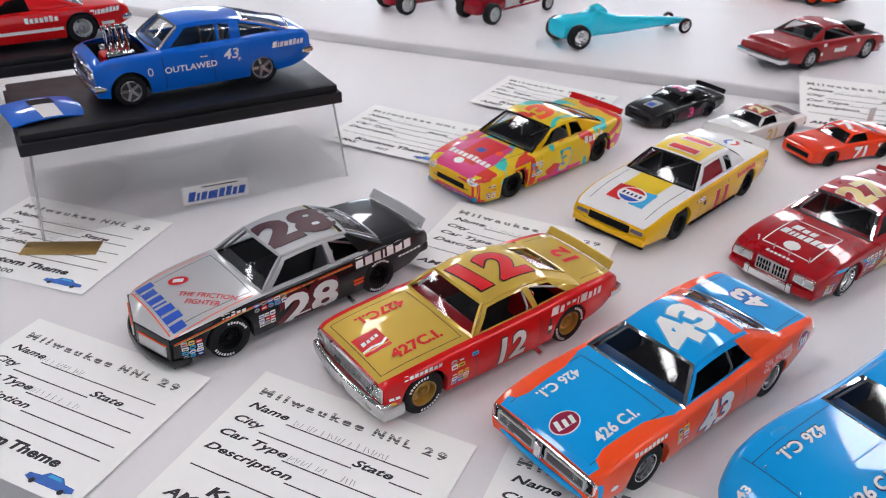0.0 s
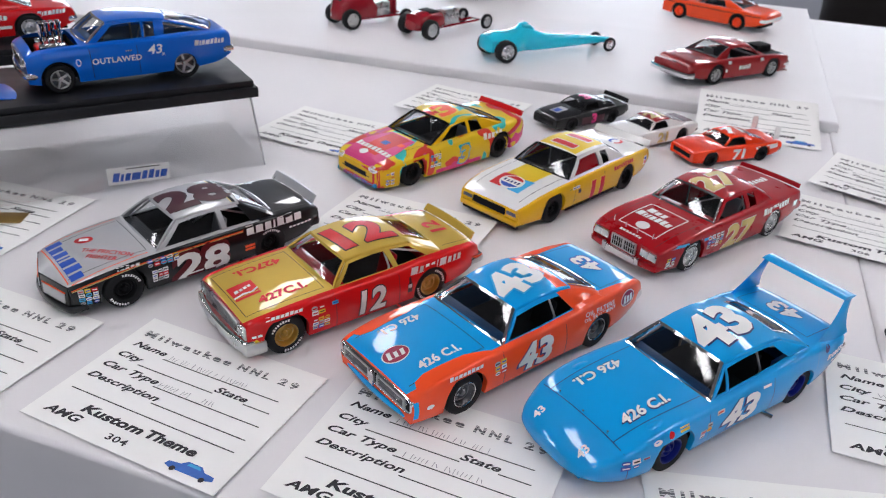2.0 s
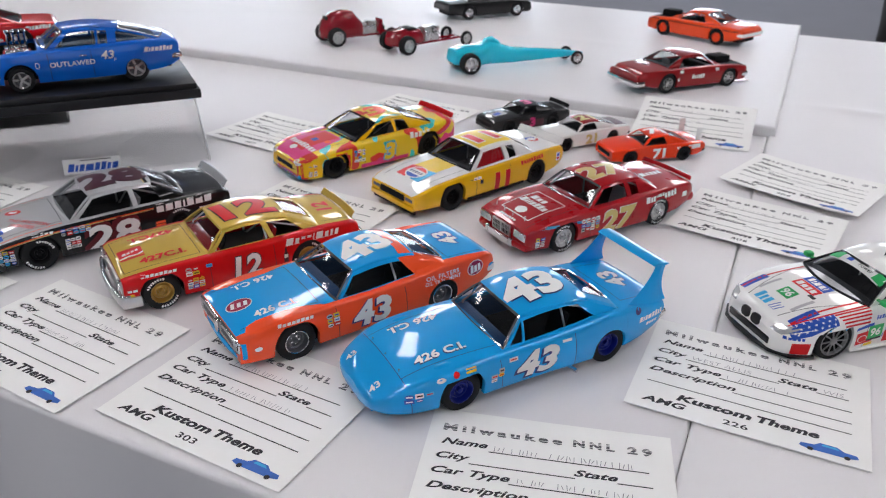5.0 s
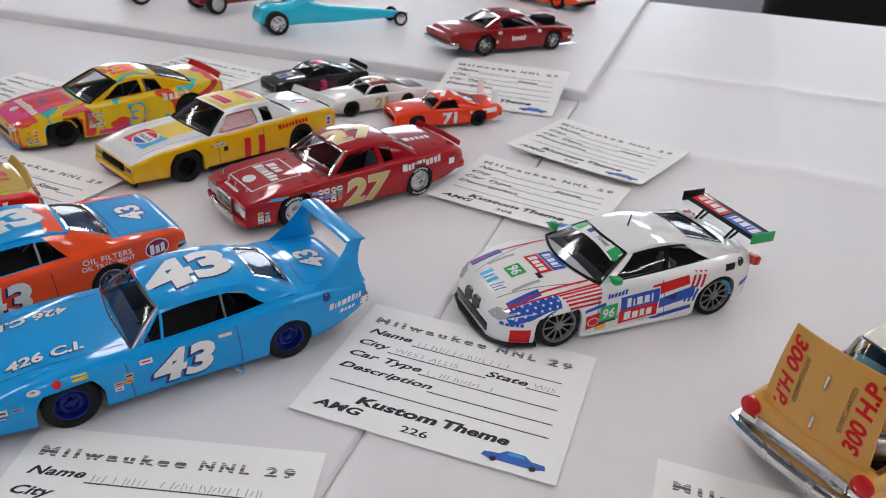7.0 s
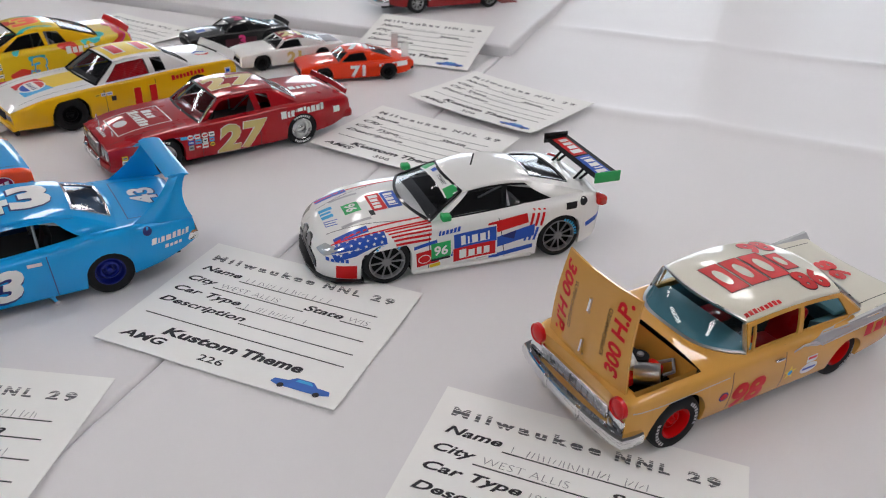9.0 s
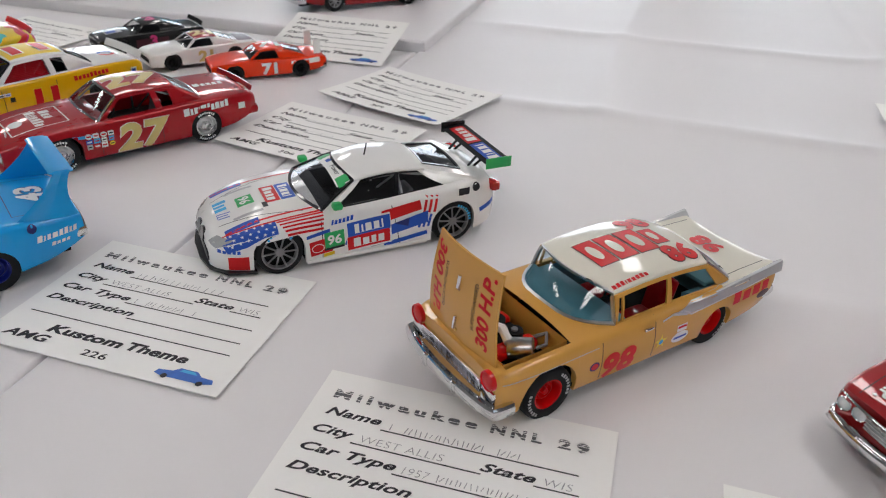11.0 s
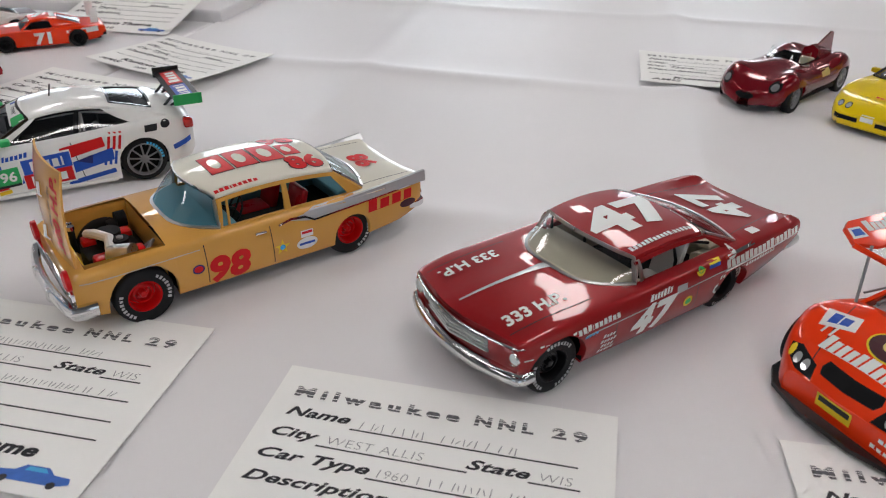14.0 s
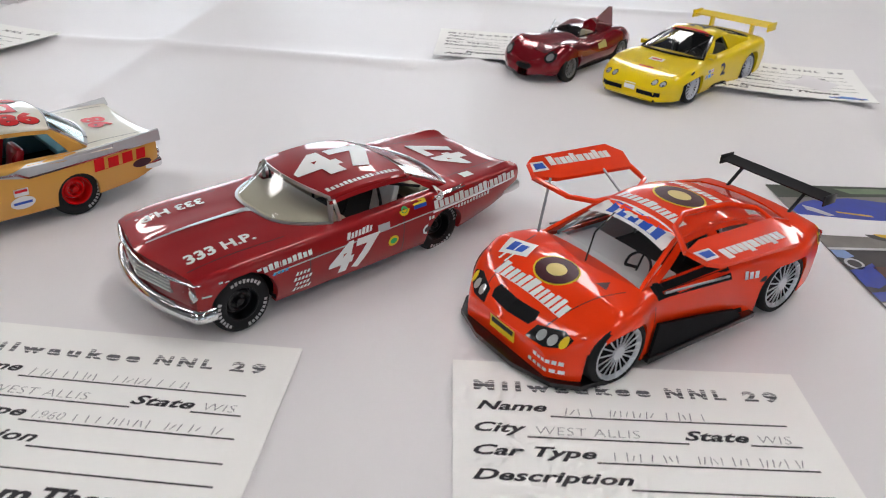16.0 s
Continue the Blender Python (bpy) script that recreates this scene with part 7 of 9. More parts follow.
for f in np.linspace(0, 1, 11):
    rows.append([LEANING @ Vector(((2.5 * (1 - (u) ** 2) + 3.0 * math.sin(math.pi * f) * 0.6) * MM, (27.5 - 3.5 * f) * u * MM, 45.5 * f * MM)) for u in np.linspace(-1, 1, 15)])
bm = bmesh.new()
a = grid(bm, rows)
b = grid(bm, [[q - LEANING.to_3x3() @ Vector((1.0 * MM, 0, 0)) for q in r] for r in rows])
ra = a[0] + [r[-1] for r in a[1:]] + a[-1][-2::-1] + [r[0] for r in a[-2:0:-1]]
rb = b[0] + [r[-1] for r in b[1:]] + b[-1][-2::-1] + [r[0] for r in b[-2:0:-1]]
for i in range(len(ra)):
    bm.faces.new((ra[i], ra[(i + 1) % len(ra)], rb[(i + 1) % len(ra)], rb[i]))
c.part("bonnet", bm, CREAM_GOLD, skin=True)
for s in (1, -1):
    c.decal("power_decal", text("300 H.P.", 7.4 * MM, 0.035, 0.2, 1.05), D_RED, "front", s * 18, 63.5, 90 if s > 0 else -90, layer=1)
    c.decal("power_decal", text("SUPERCHARGED", 2.3 * MM, 0.0), D_BLACK, "front", s * 11.5, 63.5, 90 if s > 0 else -90, layer=1)
for z in (48, 69):
    bm = bmesh.new()
    tube(bm, [LEANING @ Vector((3.2 * MM, 0, (z - 43) * MM)), LEANING @ Vector((5.0 * MM, 0, (z - 41) * MM)), LEANING @ Vector((4.6 * MM, 0, (z - 35) * MM))], 0.9 * MM, 6)
    c.part("bonnet_ornament", bm, CHROME)
# its lettering; maker and driver are plain blocks
x = 8
for w, tall in ((11.5, 22), (12, 22), (13, 22), (9, 15)):
    c.decal("roof_block", bar((w + 0.9) * MM, (tall + 0.9) * MM), D_BLACK, "top_right", x - w / 2, 0, layer=1)
    c.decal("roof_block", bar(w * MM, tall * MM), D_RED, "top_right", x - w / 2, 0, layer=2)
    c.decal("roof_block", oval(w * 0.5 * MM, tall * 0.6 * MM), IVORY, "top_right", x - w / 2 + 0.5, 0, layer=3)
    x -= w + 1.6
for v, y in (("top_right", 19), ("top_left", -19)):
    numbers(c, "98", 12.5, v, -39, y * 0.92, D_RED, D_BLACK, 0.05, 1.05, grow=0.02)
numbers(c, "98", 12, "top_back", -84, 0, D_RED, None, 0.05, 1.1)
numbers(c, "98", 13.5, "left", 14, 20, D_RED, None, 0.05, 1.1, shear=0.1)
c.decal("name_block", blocks([0.0022] * 6 + [0.001] + [0.0022] * 5, 0.0026, 0.0005), D_RED, "left", 0, 56, layer=1)
c.decal("name_block", blocks([0.0022] * 6 + [0.001] + [0.0022] * 5, 0.0026, 0.0005), D_RED, "top_left", 6, 24.5, layer=1)
c.decal("maker_block", blocks([0.0062, 0.0066, 0.0066, 0.006], 0.0068, 0.0014, 0.15), D_RED, "left", -80, 31.5, 3, layer=3)
c.decal("sticker", oval(0.006, 0.005), D_NAVY, "left", 30, 23, layer=1)
c.decal("sticker_print", oval(0.0045, 0.0035), D_RED, "left", 30, 23, layer=2)
c.decal("sticker", star(0.0045), D_YELLOW, "left", -14, 21, layer=1)
c.decal("sticker_print", oval(0.003, 0.003), D_SKY, "left", -14, 21, layer=2)
c.decal("sticker", bar(0.007, 0.004), D_WHITE, "left", -28, 25.5, layer=1)
c.decal("sticker_print", bar(0.006, 0.0014), D_RED, "left", -28, 26.3, layer=2)
c.decal("sticker", oval(0.012, 0.007), D_WHITE, "left", -28, 19, layer=1)
c.decal("sticker_print", bar(0.009, 0.0014), D_BLUE, "left", -28, 19, layer=2)
c.decal("sticker", oval(0.011, 0.005), D_MAROON, "left", -92, 25, layer=1)
seams(c, [("left", 26, 38, 25, 10), ("left", -8, 38, -10, 10), ("top_left", -64, -28, -102, -27), ("top_left", -64, 28, -102, 27)])
c.part("door_handle", boxed(-6 * MM, 0, 36.4 * MM, 38 * MM, 29.5 * MM, 30.7 * MM, 0.4 * MM), CHROME)

# ---- the maroon hardtop, number 47 ----
c = Car("vintage_stock_car", car_pose((0.9055, 0.2443), (1.0010, 0.3040), 35.5), "metallic maroon 1960 model hardtop number 47, chrome bumper", GROUP,
        zs=0.92, wb=114, nose=77, rear=-113, trackr=33.5, track=36, R=13.6, W=10, arch=15.8, archr=12, cab=32.5, roof=28.4, cowl=9, deck=-60, round=3.0, crown=3.0, tuck=0.09, tumble=0.03,
        hw=[(-114, 35), (-104, 37), (-60, 39), (0, 39.5), (56, 39), (72, 38), (79, 35.5)],
        edge=[(-114, 37), (-104, 38), (-60, 38.5), (-20, 38), (28, 37.4), (55, 37), (72, 35.4), (79, 34)],
        top=[(-114, 34.5), (-104, 36.5), (-66, 39), (28, 39), (55, 38.6), (72, 36.8), (79, 34.6)],
        sill=[(-114, 21), (-90, 14), (-50, 8.5), (60, 8.5), (82, 12)],
        A=(8, 38.5), B=(5.5, 49.8), C=(-39, 49.4), D=(-62, 39.2), arc=1.6, roofcrown=1.6, bow=22, wrap=3.6, roofbow=5, bowr=6, sail=1.0, sidebulge=0.8,
        wins=[(8, 4.5, 5.5, 7), (3, -52, -38, 4)], winhi=0.86, apillar_mat=DULL_CHROME, bpillar_mat=DULL_CHROME,
        peak=8, ridges=[(30, 1.6, 1.2, -114, -66), (25, 1.0, 1.0, -114, -66), (0, 1.2, 2.2, 32, 84)], crease=0.7, crease_at=0.72)
hull(c, MAROON)
greenhouse(c, MAROON, MAROON, GLASS, trim=DULL_CHROME, interior=TAN, cage=BLACK, side_glass=False, seats=(1,), seat_mat=WHITE)
add_wheels(c, dict(kind="steel", rim=0.58, dish=0.5, letters=True, arcs=(30, 150, 270)), SATIN, D_GREY)
bumper(c, "front", 77, 37, 16.0, 4.8, 3.2, 8, 7, CHROME)
bumper(c, "front", 76.6, 36.6, 19.6, 1.3, 3.4, 8, 6, CHROME, "bumper_lip")
bumper(c, "front", 76.4, 35, 32.0, 1.2, 2.2, 7.5, 3, CHROME, "hood_lip")
bumper(c, "rear", -114, 34, 24, 6, 3.4, 3, 12, DULL_CHROME)
for s in (1, -1):
    panel(c, "grille_half", "front", min(0, s * 21), max(0, s * 21), 22.5, 30.5, 82.2, 1.4, STEEL, 0.4, yaw=s * 12.5)
    for k in range(4):
        panel(c, "grille_bar", "front", min(0, s * 21), max(0, s * 21), 23.4 + 1.9 * k, 23.9 + 1.9 * k, 82.4, 2.0, DULL_CHROME, 0.1, yaw=s * 12.5)
for y in (33.0, 25.2, -25.2, -33.0):
    round_lamp(c, 80.4 - abs(y) * 0.09, y, 26.4, 3.9, CHROME, material_cache("headlight_lens"), depth=3.5)
c.decal("hood_spear", flat([(x * MM, y * MM) for x, y in ((-26, -0.5), (10, -1.2), (24, -2.6), (24, 2.6), (10, 1.2), (-26, 0.5))]), SILVER, "top_left", 54, 0, layer=2)
numbers(c, "47", 24, "top_left", -18, 0, D_WHITE, None, 0.05, 1.4)
numbers(c, "47", 20, "top_back", -88, 0, D_WHITE, None, 0.05, 1.25)
numbers(c, "47", 14.5, "left", 1, 22, D_WHITE, None, 0.045, 1.2, shear=0.2)
for v, y in (("top_left", 22), ("top_right", -22)):
    c.decal("power_decal", text("333 H.P.", 6.2 * MM, 0.035, 0.1, 1.1), D_WHITE, v, 58, y, layer=2)
c.decal("name_block", blocks([0.0021] * 3 + [0.0006] + [0.0022] * 7 + [0.0006] + [0.0021] * 6, 0.0028, 0.0005), D_WHITE, "left", 46, 31, 2, layer=2)
c.decal("name_block", blocks([0.0016] * 10, 0.0014, 0.0004, 0.4), D_SKY, "left", 46, 26.8, 2, layer=2)
c.decal("dealer_block", blocks([0.0020] * 11 + [0.0006] + [0.0020] * 7, 0.0028, 0.0005), D_WHITE, "top_left", -18, 23.6, layer=2)
c.decal("dealer_block", blocks([0.0030] * 11 + [0.001] + [0.0030] * 6, 0.0042, 0.0005), D_WHITE, "left", -78, 33.5, 1, layer=3)
c.decal("dealer_block", blocks([0.0017] * 20, 0.002, 0.0005), D_WHITE, "left", -66, 27.5, 3, layer=2)
c.decal("name_block", blocks([0.002, 0.0016, 0.0016, 0.0016, 0.002, 0.0016, 0.0016], 0.003, 0.0004, 0.4), D_WHITE, "left", -2, 33, 2, layer=2)
for k in range(4):
    c.decal("name_block", blocks([0.0014] * (5 if k % 2 else 4), 0.0018, 0.0005, 0.4), D_WHITE, "left", 29, 22.5 - 3 * k, layer=2)
for x, z, m in ((-22, 21, D_YELLOW), (-29, 36, D_YELLOW), (-44, 20, D_WHITE), (-52, 37.5, D_WHITE)):
    c.decal("sticker", oval(0.0062, 0.0056), m, "left", x, z, layer=2)
    c.decal("sticker_print", oval(0.004, 0.003), D_GREEN if m is D_YELLOW else D_MAROON, "left", x, z, layer=3)
c.decal("sticker", bar(0.008, 0.004), D_BLUE, "left", -39, 36.5, layer=2)
c.decal("sticker_print", bar(0.008, 0.0016), D_YELLOW, "left", -39, 37.3, layer=3)
c.decal("sticker", bar(0.007, 0.0035), D_GREY, "left", -16, 31, layer=2)
c.decal("sticker", bar(0.007, 0.005), D_WHITE, "top_left", -78, 30, layer=2)
c.decal("side_trim", bar(0.170, 0.0007), SILVER, "left", 2, 28.5, 1.5, layer=1)
c.decal("side_trim", bar(0.062, 0.0012), CHROME, "left", -78, 38, 2, layer=2)
c.decal("side_trim", bar(0.062, 0.0012), CHROME, "left", -78, 30.3, 2, layer=2)
seams(c, [("left", 25, 36, 25, 9), ("left", -28, 38, -29, 9), ("top_left", 32, -30, 80, -29), ("top_left", 32, 30, 80, 29), ("top_left", -64, -27, -106, -22), ("top_left", -64, 27, -106, 22)])

# ---- the orange touring car with its far door raised, number 11 ----
c = Car("touring_racer", car_pose((1.0500, 0.1881), (1.1478, 0.2297), 38.5), "orange-red model touring racer, gullwing door raised", GROUP,
        zs=0.88, sill_mat=BLACK, wb=106, nose=79, peak=3, rear=-84, track=39.5, R=15.2, W=11, arch=15.9, cab=30, roof=21.8, cowl=35, deck=-62, flare=2.4, round=5.5, crown=2.2, tuck=0.02, tumble=0.08,
        hw=[(-86, 33), (-78, 37), (-52, 39), (-20, 35.5), (20, 35.5), (52, 39), (66, 37), (74, 32), (79, 26)],
        edge=[(-86, 38), (-80, 41), (-52, 40.5), (-20, 37.5), (20, 37), (40, 38), (52, 38), (60, 35), (69, 29), (75.5, 23), (79, 19)],
        top=[(-86, 40), (-80, 43), (-62, 44), (40, 40), (54, 38), (69, 31.5), (75.5, 26), (79, 21)],
        sill=[(-86, 11), (-70, 6), (-30, 4.5), (79, 4.5)],
        A=(36, 38.4), B=(7, 54), C=(-40, 52.5), D=(-66, 45), arc=2.6, roofcrown=2.6, bow=7, bowr=4, banner=True, sail=4,
        wins=[(28, -14, -8, 3), (-20, -50, -34, -13)], winhi=0.88)
hull(c, ORANGE_RED)
greenhouse(c, ORANGE_RED, ORANGE_RED, GLASS, trim=ORANGE_RED, interior=material("pale_grey_interior", (0.66, 0.66, 0.67), 0.5), cage=STEEL, side_glass=False, seats=(1,), seat_mat=BLACK)
add_wheels(c, dict(kind="spoke", spokes=18, rim=0.8, dish=0.14, thick=0.028), material("pale_silver_wheel", (0.55, 0.58, 0.62), 0.3, 0.6))
bm = bmesh.new()
plate(bm, [(x * MM, y * MM) for x, y in [(60, -40), (71, -38), (79.5, -30), (84.5, -12), (84.5, 12), (79.5, 30), (71, 38), (60, 40)]], 2.2 * MM, pose(0, 0, 5.5 * MM))
c.part("front_splitter", bm, SATIN, angle=30)
for s in (1, -1):
    bm = bmesh.new()
    plate(bm, [(x * MM, z * MM) for x, z in ((33, 4.5), (31, 21), (5, 16.5), (-20, 11.5), (-28, 4.5))], 1.5 * MM, Matrix.Translation((0, s * 37.2 * MM, 0)) @ Matrix.Rotation(radians(90), 4, "X"))
    c.part("side_pod", bm, BLACK, smooth=False)
    c.part("side_skirt", boxed(-35 * MM, 35 * MM, (s * 38 - 2) * MM, (s * 38 + 2) * MM, 3.5 * MM, 6 * MM, 0.5 * MM), SATIN)
    # the hull is uncut: black decals paint the shade inside the open door
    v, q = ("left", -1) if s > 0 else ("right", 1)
    c.decal("doorway_shade", flat([(q * x * MM, z * 0.88 * MM) for x, z in ((30, 34), (31, 42), (-14, 42), (-18, 29.5))]), BLACK, v, 0, 0, layer=1, step=3)
    c.decal("doorway_shade", flat([(q * x * MM, -y * MM) for x, y in ((29, 27), (29, 36.5), (-14, 36.5), (-14, 27))]), BLACK, "top_left" if s > 0 else "top_right", 0, 0, layer=1, step=3)
    c.part("door_bar", tube(bmesh.new(), [Vector((27, s * 35.2, 33)) * MM, Vector((-14, s * 35.6, 29)) * MM], 0.55 * MM, 6), STEEL)
    lamp_pts = ((-9, -2.4), (-7, 2.2), (4, 4), (9, 2.6), (8, -0.6), (0, -3))
    c.decal("headlight", flat([(s * x * MM, z * MM) for x, z in lamp_pts]), SATIN, "front", s * 22.5, 23.5, 0, layer=1, step=2)
    for k in (-2.5, 2.5):
        c.decal("headlight", oval(0.0038, 0.0038), material_cache("headlight_lens"), "front", s * (22 + k), 23.7, layer=2, step=2)
    c.decal("headlight", oval(0.003, 0.0045), D_YELLOW, "front", s * 29, 24.5, layer=2, step=2)
c.decal("grille_opening", flat([(x * MM, z * MM) for x, z in ((-13.5, 0), (-12.5, 2.2), (12.5, 2.2), (13.5, 0), (12, -2), (-12, -2))]), BLACK, "front", 0, 27, layer=1, step=2)
c.decal("plate_panel", bar(0.016, 0.0062), D_YELLOW, "front", -1.5, 14.2, layer=1, step=2)
c.decal("plate_panel", bar(0.014, 0.0026), D_BLACK, "front", -1.5, 15.2, layer=2, step=2)
c.decal("sponsor_decal", blocks([0.0022, 0.0018, 0.0018, 0.0018, 0.0018, 0.0018], 0.0018, 0.0004), D_WHITE, "front", 25, 15, layer=2, step=2)
c.decal("sponsor_decal", blocks([0.0022] * 6, 0.0018, 0.0006), D_WHITE, "front", 24, 10.5, layer=2, step=2)
c.decal("sponsor_decal", blocks([0.0034, 0.003, 0.003, 0.003, 0.003, 0.0044, 0.003, 0.0022, 0.0026, 0.0026, 0.0026, 0.003], 0.0070, 0.0006, 0.1), D_WHITE, "top_front", 66.5, 0, layer=2)
for x, w in ((54, 0.022), (-16.5, 0.026)):
    for k, m in ((1.0, D_YELLOW), (0.92, D_MAROON), (0.44, D_GOLD)):
        c.decal("emblem_decal", oval(w * k, w * 0.8 * k), m, "top_front", x, 0, layer={1.0: 1, 0.92: 2, 0.44: 3}[k])
c.decal("sponsor_decal", blocks([0.003, 0.0026, 0.0026, 0.0026, 0.0026, 0.004, 0.0026, 0.002, 0.0024, 0.0024, 0.0024, 0.0026], 0.006, 0.0005, 0.1), D_WHITE, "top_front", 1.5, 0, layer=2)
c.decal("sponsor_decal", blocks([0.003, 0.0026, 0.0026, 0.0026, 0.0026, 0.004, 0.0026, 0.002, 0.0024, 0.0024], 0.006, 0.0005, 0.1), D_WHITE, "top_back", -30, 0, layer=2)
c.decal("banner", bar(0.044, 0.0095), D_WHITE, "top_front", 12.5, 0, layer=1)
c.decal("banner_block", blocks([0.005, 0.0048, 0.005, 0.0055, 0.0048], 0.0065, 0.0014), D_BLUE, "top_front", 12.5, 2, layer=2)
for y in (-24,):
    c.decal("sponsor_panel", bar(0.014, 0.010), D_WHITE, "top_front", 55, y, 20 if y < 0 else -20, layer=2)
    c.decal("sponsor_decal", blocks([0.004, 0.004], 0.006, 0.0005, 0.2), D_BLUE, "top_front", 55, y, 20 if y < 0 else -20, layer=3)
numbers(c, "11", 5.5, "top_front", 61.5, -23.5, D_WHITE, None, 0.02)
c.decal("warning_mark", flat([(0, 0.003), (-0.003, -0.0022), (0.003, -0.0022)]), D_MAROON, "top_front", 46, 20, layer=2)
c.decal("sponsor_decal", blocks([0.0022, 0.0022, 0.0022], 0.004, 0.0006), D_WHITE, "left", -30, 29, layer=2)
c.decal("emblem_decal", oval(0.007, 0.008), D_YELLOW, "left", -80, 36, layer=2)
c.decal("emblem_decal", oval(0.005, 0.006), D_MAROON, "left", -80, 36, layer=3)
c.decal("vent", oval(0.006, 0.006), D_BLACK, "left", -38, 24, layer=2)
c.part("wiper", tube(bmesh.new(), [Vector((41, 3, 36)) * MM, Vector((28, -6, 42)) * MM, Vector((15, -8, 47.6)) * MM], 0.4 * MM, 5), SATIN)
c.part("dash_top", boxed(8 * MM, 36 * MM, -25 * MM, 25 * MM, 29.5 * MM, 31.5 * MM, 0.6 * MM), bpy.data.materials["pale_grey_interior"])
# both gullwing doors stand raised: lower skin, window frame and stays
for s in (1, -1):
    flip = Matrix.Diagonal((1, -s, 1, 1))
    DOOR = flip @ Matrix.Translation(((17 if s > 0 else 34) * MM, (-14 if s > 0 else -22) * MM, (52 if s > 0 else 47.5) * MM)) @ Matrix.Rotation(radians(-2 if s > 0 else -4), 4, "Y") @ Matrix.Rotation(radians(191 if s > 0 else 160), 4, "X")
    bm = bmesh.new()
    plate(bm, [(x * MM, y * MM) for x, y in ((2, 21), (-1, 30), (-6, 33), (-55, 35), (-62, 28), (-59, 17), (-10, 17))], 2.0 * MM, DOOR)
    door = c.part("raised_door", bm, ORANGE_RED, "orange-red gullwing door standing open")
    bm = bmesh.new()
    tube(bm, [DOOR @ (Vector(q) * MM) for q in ((2, 21, -1), (-8, 6, -1), (-20, 0, -1), (-48, 1, -1), (-60, 8, -1), (-59, 18, -1))], 1.3 * MM, 8)
    c.part("window_frame", bm, ORANGE_RED, parent=door)
    bm = bmesh.new()
    plate(bm, [(x * MM, y * MM) for x, y in ((1, 20), (-8, 7), (-20, 1), (-48, 2), (-59, 9), (-58, 17.5), (-10, 17.5))], 0.3 * MM, DOOR @ Matrix.Translation((0, 0, -1 * MM)))
    c.part("window_pane", bm, ACRYLIC, parent=door)
    for nm, pts, mt in (("door_panel_decal", ((0.5, 23), (-1.5, 29), (-9, 29), (-9, 23)), D_WHITE), ("door_panel_decal", ((-1.5, 24.2), (-2.5, 27.8), (-8, 27.8), (-8, 24.2)), D_BLUE)):
        bm = bmesh.new()
        plate(bm, [(x * MM, y * MM) for x, y in pts], 0.2 * MM, DOOR @ Matrix.Translation((0, 0, (-2.05 if mt is D_WHITE else -2.2) * MM)))
        c.part(nm, bm, mt, parent=door, smooth=False)
    x = -12.0
    for k, w in enumerate((4.4, 3.4, 3.6, 3.4, 3.4, 5.0, 3.4, 3.0, 3.4, 3.4, 3.4)):
        bm = bmesh.new()
        top = 31.5 if k % 4 == 0 else 30
        plate(bm, [(a * MM, b * MM) for a, b in ((x, 25.5), (x - w * 0.8, 25.5), (x - w * 0.8 - 0.5, top), (x - 0.5, top))], 0.2 * MM, DOOR @ Matrix.Translation((0, 0, -2.1 * MM)))
        c.part("door_lettering_block", bm, D_WHITE, parent=door, smooth=False)
        x -= w
    if s < 0:
        c.part("door_stay", tube(bmesh.new(), [flip @ (Vector((38, -31, 33)) * MM), DOOR @ (Vector((-6, 18, -2)) * MM)], 0.7 * MM, 6), STEEL)
        c.part("door_stay", tube(bmesh.new(), [flip @ (Vector((-4, -23, 47)) * MM), DOOR @ (Vector((-40, 18, -2)) * MM)], 0.7 * MM, 6), STEEL)
bm = bmesh.new()
sweep(bm, [Vector((-90, y, 46)) * MM for y in np.linspace(-29.5, 29.5, 9)], [(a * MM, b * MM) for a, b in ((-4.5, 1.0), (-2, 0), (4.5, -0.4), (4.5, 0.2), (0, 0.7), (-4.2, 1.5))])
c.part("rear_wing", bm, SATIN)
for s in (1, -1):
    c.part("wing_endplate", boxed(-95 * MM, -85 * MM, (s * 29.8 - 0.4) * MM, (s * 29.8 + 0.4) * MM, 43.5 * MM, 48.5 * MM, 0.2 * MM), SATIN)
    c.part("wing_stay", tube(bmesh.new(), [Vector((-76, s * 18, 35)) * MM, Vector((-89, s * 18, 45.7)) * MM], 0.9 * MM, 8), SATIN)
    c.part("tail_light", boxed(-85 * MM, -81 * MM, (s * 30 - 4) * MM, (s * 30 + 4) * MM, 27 * MM, 33 * MM, 1 * MM), RED_LENS)
seams(c, [("top_left", 42, -28, 77, -18), ("top_left", 42, 28, 77, 18), ("left", 32, 34, 33, 8), ("left", 64, 24, 64, 8)])

# ---- the dark red sports racer with a head fin ----
c = Car("sports_racer", car_pose((1.1715, 0.5951), (1.2442, 0.656), 30), "glossy dark red vintage model sports racer with tail fin", GROUP,
        wb=93, nose=76, rear=-80, track=31, R=13, W=7, arch=14.4, cab=17, cowl=12, deck=-22, round=9, crown=1.9, tuck=0.16, tumble=0.22,
        hw=[(-80, 17), (-74, 25), (-46, 32), (0, 31), (46, 32.5), (64, 28), (72, 21), (76, 14)],
        edge=[(-80, 22), (-72, 28), (-46, 34.5), (-15, 30.5), (15, 29.5), (46, 33), (62, 28.5), (72, 21.5), (76, 17)],
        top=[(-80, 24), (-72, 29), (-46, 31.5), (-22, 33), (12, 34), (46, 29.5), (62, 25.5), (72, 20), (76, 17)],
        sill=[(-80, 13), (-60, 8), (50, 7), (70, 8.5), (76, 11)])
CANDY = paint("candy_red_paint", (0.20, 0.005, 0.012), 0.2, 0.3)
hull(c, CANDY)
